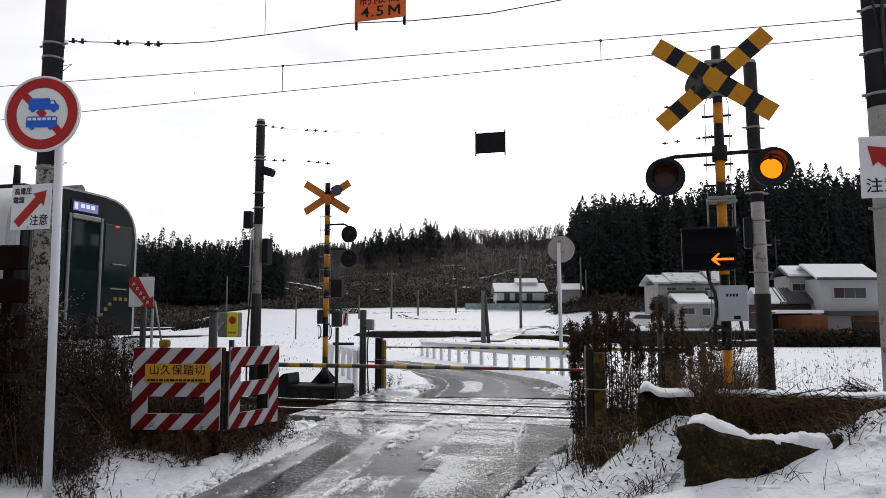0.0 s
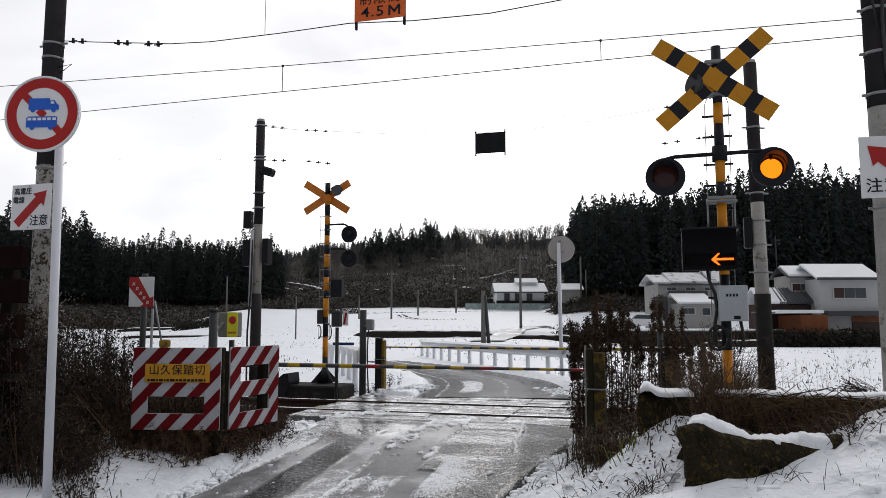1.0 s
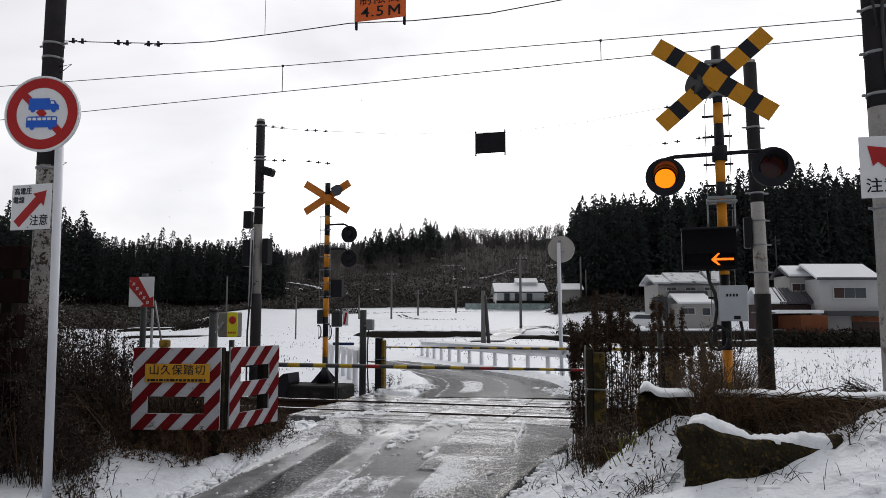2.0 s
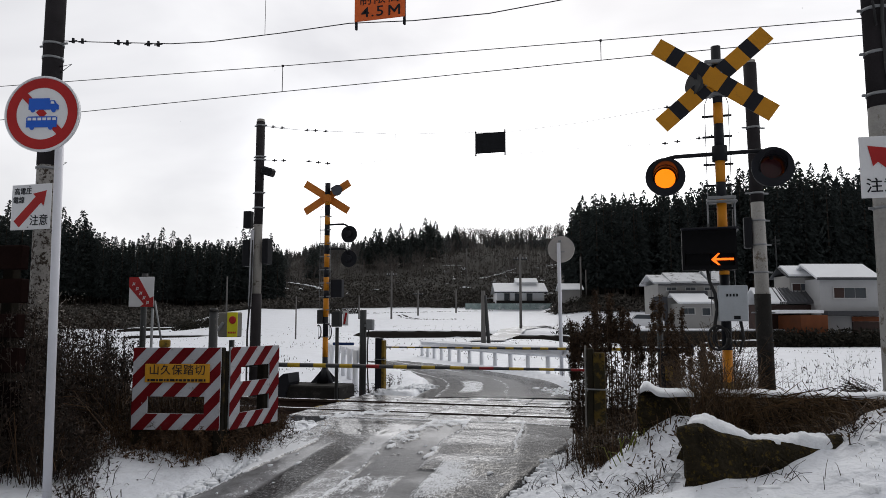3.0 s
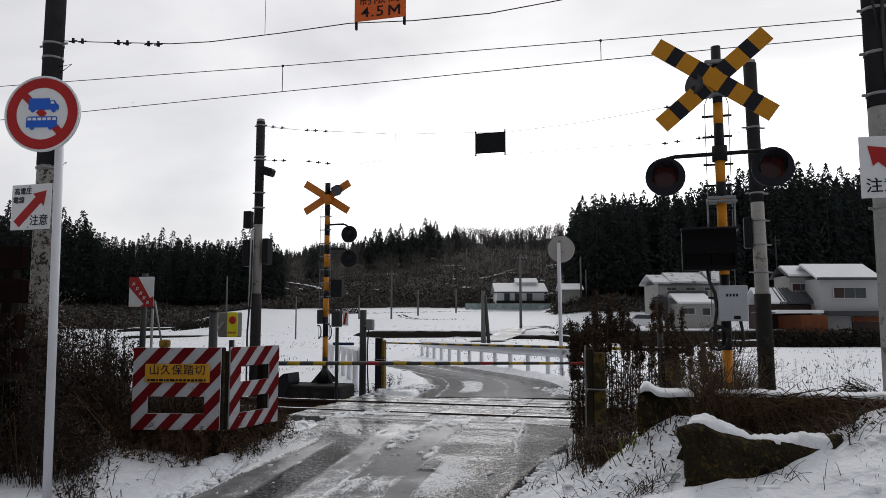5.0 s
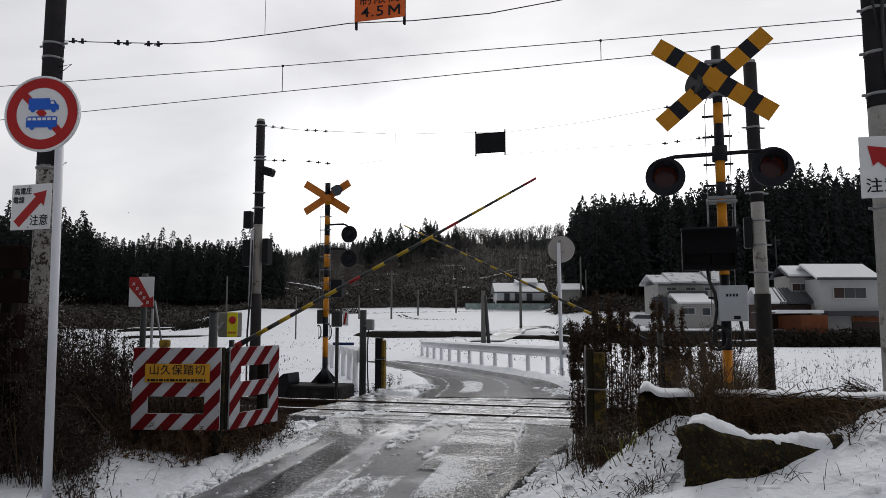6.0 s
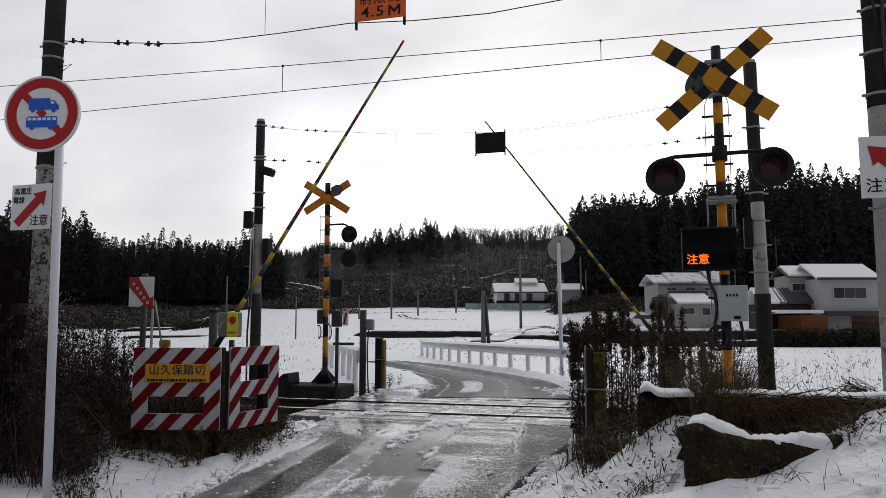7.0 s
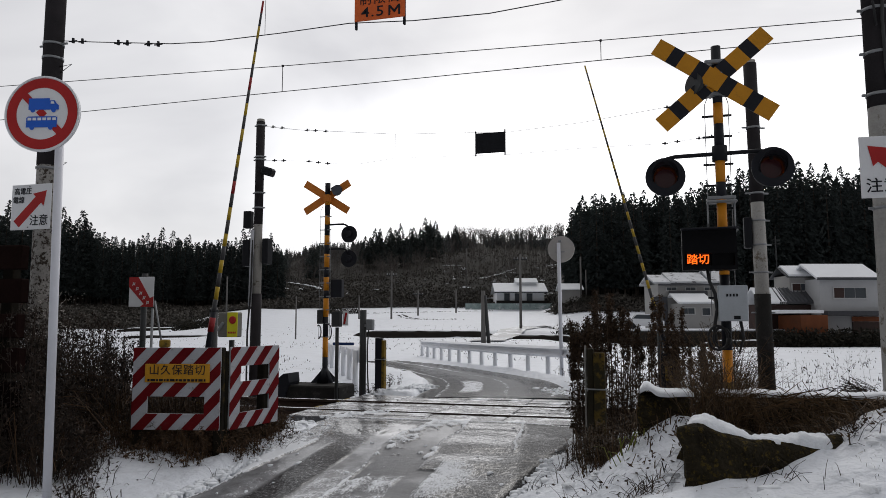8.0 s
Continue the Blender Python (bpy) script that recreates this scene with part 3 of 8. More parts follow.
def build_lane(name, ys, half, cols, label):
    vs, fs, uv, covers = [], [], [], []
    for y in ys:
        h = half(y)
        dx = (lane_middle(y + 0.1) - lane_middle(y - 0.1)) / 0.2
        n = Vector((1, -dx)).normalized()
        for i in range(cols + 1):
            u = (i / cols * 2 - 1) * h
            x, yy = lane_middle(y) + n.x * u, y + n.y * u
            got = lane_cover(u, y)
            z = lane_height(yy) + 0.008 * noise.noise((x * 1.1, yy * 0.5, 7)) + 0.02 * math.cos(u * 0.8) - 0.10 * smooth(h - 0.25, h, abs(u)) + got[3]
            vs.append((x, yy, z))
            uv.append((u, y))
            covers.append(got[:3])
    c = cols + 1
    for j in range(len(ys) - 1):
        for i in range(cols):
            fs.append((j * c + i, j * c + i + 1, (j + 1) * c + i + 1, (j + 1) * c + i))
    ob = part(name, (vs, fs), LANE, None)
    layer = ob.data.uv_layers.new(name="across")
    for lp in ob.data.loops:
        layer.data[lp.index].uv = uv[lp.vertex_index]
    for k, word in enumerate(("snow", "slush", "bare")):
        ob.data.attributes.new(word, "FLOAT", "POINT").data.foreach_set("value", [min(1.0, max(0.0, q[k])) for q in covers])
    for p in ob.data.polygons:
        p.use_smooth = True
    return tagged(ob, label, "road", kind="structure")


build_lane("road", list(np.arange(-16, -6.0, 0.2)) + list(np.arange(-6.0, -1.31, 0.02)) + [-1.30], lambda y: 1.45 + 0.42 * smooth(-4.6, -1.8, y), 200, "narrow asphalt lane, wet with slush and wheel tracks")
build_lane("road_beyond", [1.62] + list(np.arange(1.7, 8, 0.04)) + list(np.arange(8, 17, 0.25)), lambda y: 1.45 + 0.12 * smooth(4, 1.6, y), 90, "wet asphalt lane curving away between snow banks")


def rail_profile(bm, x0, x1, y):
    outline = [(-0.063, -0.153), (0.063, -0.153), (0.063, -0.142), (0.008, -0.125), (0.008, -0.045), (0.032, -0.035), (0.032, -0.003), (0.027, 0.0), (-0.027, 0.0), (-0.032, -0.003), (-0.032, -0.035), (-0.008, -0.045), (-0.008, -0.125), (-0.063, -0.142)]
    a = [bm.verts.new((x0, y + p, q)) for p, q in outline]
    b = [bm.verts.new((x1, y + p, q)) for p, q in outline]
    n = len(a)
    for k in range(n):
        bm.faces.new((a[k], a[(k + 1) % n], b[(k + 1) % n], b[k]))
    bm.faces.new(a[::-1])
    bm.faces.new(b)


def build_track():
    track = thing("railway_track", at(), "single railway track of rusty rails on snowy ballast", "railway track", kind="structure")
    for y in (-0.566, 0.566):
        bm = fresh()
        rail_profile(bm, -260, 90, y)
        rail = part("rail", bm, STEEL_RAIL, track)
        bm = fresh()
        box(bm, (-85, y, 0.0015), (349, 0.05, 0.003))
        part("rail_head", bm, RAIL_TOP, rail, "polished rail head")
    bm = fresh()
    ys = [-2.1, -1.5, -1.1, 1.1, 1.5, 2.1]
    zs = [-0.6, -0.34, -0.2, -0.2, -0.34, -0.6]
    rng = random.Random(3)
    rows = []
    for x in list(np.arange(-260, -24, 6.0)) + list(np.arange(-24, 12, 0.4)) + list(np.arange(12, 90.1, 6.0)):
        rows.append([bm.verts.new((x, y + rng.uniform(-0.04, 0.04), z + rng.uniform(-0.02, 0.02))) for y, z in zip(ys, zs)])
    for a, b in zip(rows, rows[1:]):
        for k in range(5):
            bm.faces.new((a[k], b[k], b[k + 1], a[k + 1])).smooth = True
    part("ballast", bm, BALLAST, track, "dark ballast dusted with snow")
    bm = fresh()
    box(bm, (0, 0, -0.2), (0.2, 2.1, 0.14), 0.01)
    first = part("sleeper", bm, SLEEPER_WOOD, track)
    xs = [-24 + 0.62 * k for k in range(58)]
    first.location.x = xs[0]
    for x in xs[1:]:
        o = first.copy()
        o.location.x = x
        scene.collection.objects.link(o)


build_track()


def build_crossing():
    c = thing("level_crossing_deck", at(), "level crossing deck of worn panels, wet with slush", "crossing deck", kind="structure")
    rows = [(-1.30, -0.98), (-0.965, -0.645), (-0.46, -0.17), (-0.155, 0.145), (0.16, 0.46), (0.645, 0.965), (0.98, 1.30), (1.315, 1.60)]
    edges = [-4.75, -3.9, -2.85, -1.8, -0.62]
    rng = random.Random(5)
    for y0, y1 in rows:
        for a, b in zip(edges, edges[1:]):
            bm = fresh()
            box(bm, ((a + b) / 2, (y0 + y1) / 2, -0.055 + rng.uniform(-0.006, 0.004)), (b - a - 0.012, y1 - y0, 0.09), 0.012)
            part("panel", bm, PANEL, c)
    bm = fresh()
    box(bm, (-2.7, 0, -0.15), (4.3, 2.55, 0.1))
    part("bedding", bm, CONCRETE_WET, c, "dark bedding under the panels")
    bm = fresh()
    for y in (0.53, -0.53):
        box(bm, (-4.78, y + 0.2, -0.06), (0.05, 0.5, 0.1), 0.01)
    part("edge_marking", bm, YELLOW_DIRTY, c, "yellow edge marking")


build_crossing()


# ------------------------------------------------------------------ crossing equipment
def sleeve(parent, p, q, r, z0, z1, material, name="sleeve", label=""):
    """A close-fitting band round a leaning pole from height z0 to z1."""
    p, q = Vector(p), Vector(q)
    f = lambda z: p + (q - p) * ((z - p.z) / (q.z - p.z))
    bm = fresh()
    rod(bm, f(z0), f(z1), r, r, 20)
    return part(name, bm, material, parent, label)


def clamp(parent, x, y, z, r, arm=0.1, turn=0):
    """A steel band with a step bracket."""
    bm = fresh()
    rod(bm, (x, y, z - 0.015), (x, y, z + 0.015), r + 0.006, r + 0.006, 20)
    d = Vector((math.cos(radians(turn)), math.sin(radians(turn)), 0))
    for s in (-1, 1):
        c = Vector((x, y, z)) + d * s * (r + arm / 2)
        box(bm, c, (arm, 0.024, 0.026), 0.004, Matrix.Rotation(radians(turn), 4, "Z"))
    return part("clamp", bm, ZINC, parent, "galvanised pole band")


def step_bolt(parent, x, y, z, r, side):
    bm = fresh()
    tube(bm, [(x + side * r, y, z), (x + side * (r + 0.21), y - 0.02, z + 0.01), (x + side * (r + 0.02), y - 0.01, z - 0.09)], 0.007, 6)
    return part("step_bolt", bm, DARK_STEEL, parent)


def truck_sign():
    t = thing("road_sign", at(-4.60, -5.55, -0.45), "round red-rimmed sign barring trucks and buses, on a white tube pole", "road sign")
    bm = fresh()
    rod(bm, (0.02, 0, 0), (-0.06, 0, 3.62), 0.034, 0.034, 20)
    part("pole", bm, WHITE_POLE, t)
    y = -0.055
    cx, cz = -0.182, 3.418
    bm = fresh()
    slab(bm, disc_outline(0.335, 56, cx, cz), y, y + 0.012)
    disc = part("disc", bm, WHITE, t, "white disc with a raised rim")
    disc.matrix_basis = Matrix.Translation((cx + 0.037, y - 0.045, cz - 0.010)) @ Matrix.Rotation(radians(12.6), 4, "Z") @ Matrix.Diagonal((0.93, 1, 0.93, 1)) @ Matrix.Translation((-cx, -y, -cz))
    bm = fresh()
    ring(bm, 0.235, 0.322, y - 0.004, y - 0.001, 56, cx, cz)
    part("red_ring", bm, RED, disc, "red ring")
    bm = fresh()
    ring(bm, 0.328, 0.343, y - 0.006, y + 0.02, 56, cx, cz)
    part("rim", bm, WHITE, disc, "thin white rim")
    w = 0.032
    d = math.sqrt(0.5)
    bm = fresh()
    for a, b in ((-0.26, -0.145), (-0.045, 0.03), (0.13, 0.26)):
        slab(bm, [(cx + a * d * 1.0 - w * d, cz - a * d - w * d), (cx + a * d + w * d, cz - a * d + w * d), (cx + b * d + w * d, cz - b * d + w * d), (cx + b * d - w * d, cz - b * d - w * d)], y - 0.0045, y - 0.0015)
    part("diagonal_bar", bm, RED, disc, "red diagonal bar")
    # truck
    bm = fresh()
    slab(bm, [(cx - 0.125, cz + 0.035), (cx + 0.065, cz + 0.035), (cx + 0.065, cz + 0.138), (cx - 0.125, cz + 0.138)], y - 0.006, y - 0.003)
    slab(bm, [(cx + 0.065, cz + 0.035), (cx + 0.15, cz + 0.035), (cx + 0.15, cz + 0.075), (cx + 0.128, cz + 0.09), (cx + 0.112, cz + 0.118), (cx + 0.065, cz + 0.118)], y - 0.006, y - 0.003)
    for wx in (-0.085, 0.105):
        slab(bm, disc_outline(0.021, 16, cx + wx, cz + 0.031), y - 0.007, y - 0.003)
    part("truck_symbol", bm, BLUE, disc, "blue truck symbol")
    bm = fresh()
    slab(bm, [(cx + 0.078, cz + 0.088), (cx + 0.112, cz + 0.088), (cx + 0.103, cz + 0.108), (cx + 0.078, cz + 0.108)], y - 0.0085, y - 0.0063)
    part("symbol_window", bm, WHITE, disc, "white window of the truck symbol")
    for k in range(6):
        x0 = cx - 0.125 + k * 0.045
        bm = fresh()
        slab(bm, [(x0, cz - 0.062), (x0 + 0.032, cz - 0.062), (x0 + 0.032, cz - 0.038), (x0, cz - 0.038)], y - 0.0085, y - 0.0063)
        part("symbol_window", bm, WHITE, disc)
    bm = fresh()
    slab(bm, [(cx - 0.14, cz - 0.125), (cx + 0.14, cz - 0.125), (cx + 0.14, cz - 0.035), (cx + 0.125, cz - 0.026), (cx - 0.125, cz - 0.026), (cx - 0.14, cz - 0.04)], y - 0.006, y - 0.003)
    for wx in (-0.085, 0.085):
        slab(bm, disc_outline(0.021, 16, cx + wx, cz - 0.127), y - 0.007, y - 0.003)
    part("bus_symbol", bm, BLUE, disc, "blue bus symbol")


truck_sign()


def voltage_sign(parent, x, y, z, flip):
    """The square high voltage caution plate."""
    bm = fresh()
    box(bm, (x, y, z), (0.64, 0.012, 0.60), 0.004)
    plate = part("caution_plate", bm, WHITE, parent, "white plate with a red arrow, high voltage cable caution")
    s = -1 if flip else 1
    d = math.sqrt(0.5)
    bm = fresh()
    w, h = 0.058, 0.115
    pts = [(-0.24, -w), (0.13, -w), (0.13, -h), (0.27, 0), (0.13, h), (0.13, w), (-0.24, w)]
    slab(bm, [(x + s * ((a - b) * d * 0.95), z + (a + b) * d * 0.88 - 0.02) for a, b in [(a * 1.36, b * 1.15) for a, b in pts]], y - 0.0105, y - 0.0075)
    part("arrow", bm, RED, plate, "red diagonal arrow")
    m = lambda dx, dz: at(x + dx, y - 0.009, z + dz)
    if flip:
        words("letters", "高電圧", 0.092, BLACK, plate, m(0.14, 0.215), weight=0.001)
        words("letters", "電線", 0.092, BLACK, plate, m(0.20, 0.10), weight=0.001)
        words("letters", "注意", 0.15, BLACK, plate, m(-0.13, -0.19), weight=0.001)
    else:
        words("letters", "高電圧", 0.095, BLACK, plate, m(-0.135, 0.205), weight=0.001)
        words("letters", "電線", 0.095, BLACK, plate, m(-0.20, 0.09), weight=0.001)
        words("letters", "注意", 0.15, BLACK, plate, m(0.14, -0.19), weight=0.001)
    bm = fresh()
    for zz in (0.27, -0.27):
        rod(bm, (x - 0.03, y - 0.012, z + zz), (x - 0.03, y - 0.005, z + zz), 0.01, 0.01, 10)
    part("bolts", bm, ZINC, plate)


def utility_poles():
    # near side, with the sign
    p = thing("utility_pole", at(-7.70, -2.6, -0.5), "concrete pole with a black sleeve, stained and peeling below", "utility pole")
    a, b = (0, 0, 0), (0.0, 0, 9.5)
    bm = fresh()
    rod(bm, a, b, 0.128, 0.112, 24)
    part("shaft", bm, CONCRETE_OLD, p)
    sleeve(p, a, b, 0.129, 3.84, 9.4, BITUMEN, "sleeve", "black weathered upper sleeve")
    for z in (5.52, 5.32):
        clamp(p, 0, 0, z, 0.132, 0.10 if z > 5.4 else 0.03)
    clamp(p, 0, 0, 3.80, 0.132, 0.02)
    for k, z in enumerate((5.2, 3.85, 3.0, 2.1)):
        step_bolt(p, 0, 0, z, 0.125, 1)
    voltage_sign(p, -0.02, -0.2, 3.25, False)
    # near side, beside the bank
    p = thing("utility_pole", at(2.29, -2.5, 0.0), "concrete pole with a black sleeve and a cable strapped to it", "utility pole")
    bm = fresh()
    rod(bm, a, (0, 0, 9.0), 0.125, 0.10, 24)
    part("shaft", bm, POLE_PALE, p)
    sleeve(p, a, (0, 0, 9), 0.118, 3.35, 8.9, BITUMEN, "sleeve", "black weathered upper sleeve")
    for z in (3.9, 4.35, 3.48, 2.35):
        clamp(p, 0, 0, z, 0.12, 0.05, 10)
    bm = fresh()
    tube(bm, [(0.10, -0.1, 5.2), (0.05, -0.135, 4.7), (0.02, -0.14, 4.2), (0.03, -0.135, 3.7), (0.09, -0.12, 3.3), (0.13, -0.1, 2.9)], 0.016, 8)
    part("cable", bm, GREY_STEEL, p, "grey cable strapped to the pole")
    bm = fresh()
    tube(bm, [(-0.03, -0.13, 4.15), (-0.06, -0.16, 4.4), (0.02, -0.18, 4.55), (0.12, -0.18, 4.5), (0.16, -0.16, 4.35), (0.1, -0.14, 4.2), (0.14, -0.1, 3.9)], 0.012, 8)
    part("cable_loop", bm, RUBBER, p, "black cable loop")
    voltage_sign(p, 0.06, -0.17, 2.73, True)
    # far side, left of the lane
    p = thing("utility_pole", at(-7.34, 2.3, -0.45), "slender concrete pole with black sleeve, loudspeaker and boxes", "utility pole")
    bm = fresh()
    top = (0.0, 0, 5.75)
    rod(bm, a, top, 0.098, 0.074, 20)
    part("shaft", bm, CONCRETE, p)
    sleeve(p, a, top, 0.086, 3.62, 5.7, BITUMEN, "sleeve", "black upper sleeve")
    sleeve(p, a, top, 0.102, 0.1, 2.25, BITUMEN, "foot_sleeve", "dark lower sleeve")
    for z in (5.62, 4.98, 4.92, 4.25, 3.95):
        clamp(p, 0, 0, z, 0.088, 0.05)
    bm = fresh()
    box(bm, (0.22, -0.05, 4.66), (0.24, 0.2, 0.16), 0.03, Matrix.Rotation(radians(18), 4, "Y"))
    part("loudspeaker", bm, DARK_STEEL, p, "dark box loudspeaker")
    bm = fresh()
    box(bm, (-0.22, 0, 3.72), (0.16, 0.14, 0.34), 0.01)
    box(bm, (-0.2, -0.02, 3.05), (0.15, 0.2, 0.52), 0.01)
    part("junction_box", bm, DARK_STEEL, p, "dark junction box")
    bm = fresh()
    box(bm, (0.2, 0.02, 3.08), (0.13, 0.2, 0.5), 0.01)
    part("junction_box", bm, DARK_STEEL, p, "dark junction box")
    bm = fresh()
    rod(bm, (-0.075, -0.11, 2.0), (-0.06, -0.105, 3.5), 0.035, 0.035, 10)
    part("conduit", bm, WHITE_DULL, p, "pale cable conduit")
    bm = fresh()
    tube(bm, [(-0.1, -0.12, 0.3), (-0.11, -0.12, 1.5), (-0.04, -0.14, 2.4), (-0.05, -0.12, 3.3)], 0.018, 8)
    part("cable", bm, RUBBER, p)
    # far side, right of the lane
    p = thing("utility_pole", at(1.85, 2.3, -0.35), "concrete pole with a black sleeve and step brackets", "utility pole")
    top = (-0.06, 0, 5.95)
    bm = fresh()
    rod(bm, a, top, 0.122, 0.088, 24)
    part("shaft", bm, POLE_PALE, p)
    sleeve(p, a, top, 0.104, 3.55, 5.9, BITUMEN, "sleeve", "black upper sleeve")
    sleeve(p, a, top, 0.126, 0.1, 2.05, CONCRETE_WET, "foot_sleeve", "dark damp lower sleeve")
    for z in (5.35, 4.8, 4.4, 3.7, 3.25, 2.85, 2.4, 1.75):
        clamp(p, -0.06 * z / 5.95, 0, z, 0.108, 0.09, 20)
    bm = fresh()
    box(bm, (-0.2, 0, 3.05), (0.12, 0.16, 0.5), 0.01)
    part("junction_box", bm, DARK_STEEL, p, "dark junction box")


utility_poles()


def striped_post(parent, x, y, z0, z1, r, cuts, name="band", start=0):
    """A tube post in alternating bands."""
    zs = [z0, *cuts, z1]
    for k, (a, b) in enumerate(zip(zs, zs[1:])):
        bm = fresh()
        rod(bm, (x, y, a), (x, y, b), r, r, 20)
        part(name, bm, (BLACK, AMBER)[(k + start) % 2], parent, ("black band", "amber band")[(k + start) % 2])


def cross_boards(parent, x, y, z, half, w, angle, faces, roll=0.0):
    """Two crossed boards, each of striped segments."""
    for side, yy in ((1, y), (-1, y - 0.02)):
        tilt = side * angle + roll
        c, s = math.cos(radians(tilt)), math.sin(radians(tilt))
        marks = [half * q for q in (-1, -0.75, -0.57, -0.32, -0.15, 0.15, 0.32, 0.57, 0.75, 1)]
        if faces == "back":
            marks = [-half, half]
        marks = sorted(marks)
        for k, (a, b) in enumerate(zip(marks, marks[1:])):
            bm = fresh()
            mid = (a + b) / 2
            box(bm, (x + c * mid, yy, z + s * mid), (b - a - 0.0004, 0.012, w), 0, Matrix.Rotation(-radians(tilt), 4, "Y"))
            mat = ORANGE_BACK if faces == "back" else (YELLOW, BLACK)[k % 2]
            part("cross_board" if faces == "back" else "board_stripe", bm, mat, parent)


def lamp(parent, x, y, z, lit_rotor=True, rear=False):
    """A round warning lamp: target plate, hood, housing and the turning lens inside it."""
    bm = fresh()
    ring(bm, 0.098, 0.165, y - 0.006, y + 0.006, 40, x, z)
    plate = part("target_plate", bm, BLACK, parent, "black round target plate")
    bm = fresh()
    n = 30
    for k in range(n):
        a0, a1 = radians(-25 + 230 * k / n), radians(-25 + 230 * (k + 1) / n)
        d0, d1 = (0.17 * max(0.15, math.sin((a + radians(25)) / radians(230) * math.pi)) for a in (a0, a1))
        for r in (0.104, 0.109):
            q = [(x + r * math.cos(a0), y - 0.006, z + r * math.sin(a0)), (x + r * math.cos(a1), y - 0.006, z + r * math.sin(a1)), (x + r * math.cos(a1) * 0.97, y - d1, z + r * math.sin(a1) * 0.97), (x + r * math.cos(a0) * 0.97, y - d0, z + r * math.sin(a0) * 0.97)]
            bm.faces.new([bm.verts.new(v) for v in q]).smooth = True
    part("hood", bm, BLACK, parent, "black lamp hood")
    bm = fresh()
    ring(bm, 0.098, 0.125, y + 0.006, y + 0.20, 32, x, z)
    slab(bm, disc_outline(0.125, 32, x, z), y + 0.20, y + 0.215)
    part("housing", bm, BLACK, parent, "black lamp housing")
    if not lit_rotor:
        bm = fresh()
        slab(bm, disc_outline(0.097, 32, x, z), y + 0.0, y + 0.01)
        part("lens", bm, LENS_OFF, parent, "dark red lens")
        return None
    # the lens carrier turns about its upright axis: glowing lens on one face, dark lens on the other
    bm = fresh()
    slab(bm, disc_outline(0.086, 36), -0.012, 0.012)
    rotor_me = part("lens_carrier", bm, BLACK, parent, "turning lens carrier")
    rotor_me.location = (x, y + 0.10, z)
    bm = fresh()
    slab(bm, disc_outline(0.0855, 36), -0.019, -0.0125)
    part("lit_lens", bm, LENS_ON, rotor_me, "glowing amber lens")
    bm = fresh()
    slab(bm, disc_outline(0.0855, 36), 0.0125, 0.019)
    part("dark_lens", bm, LENS_OFF, rotor_me, "unlit dark red lens")
    return rotor_me


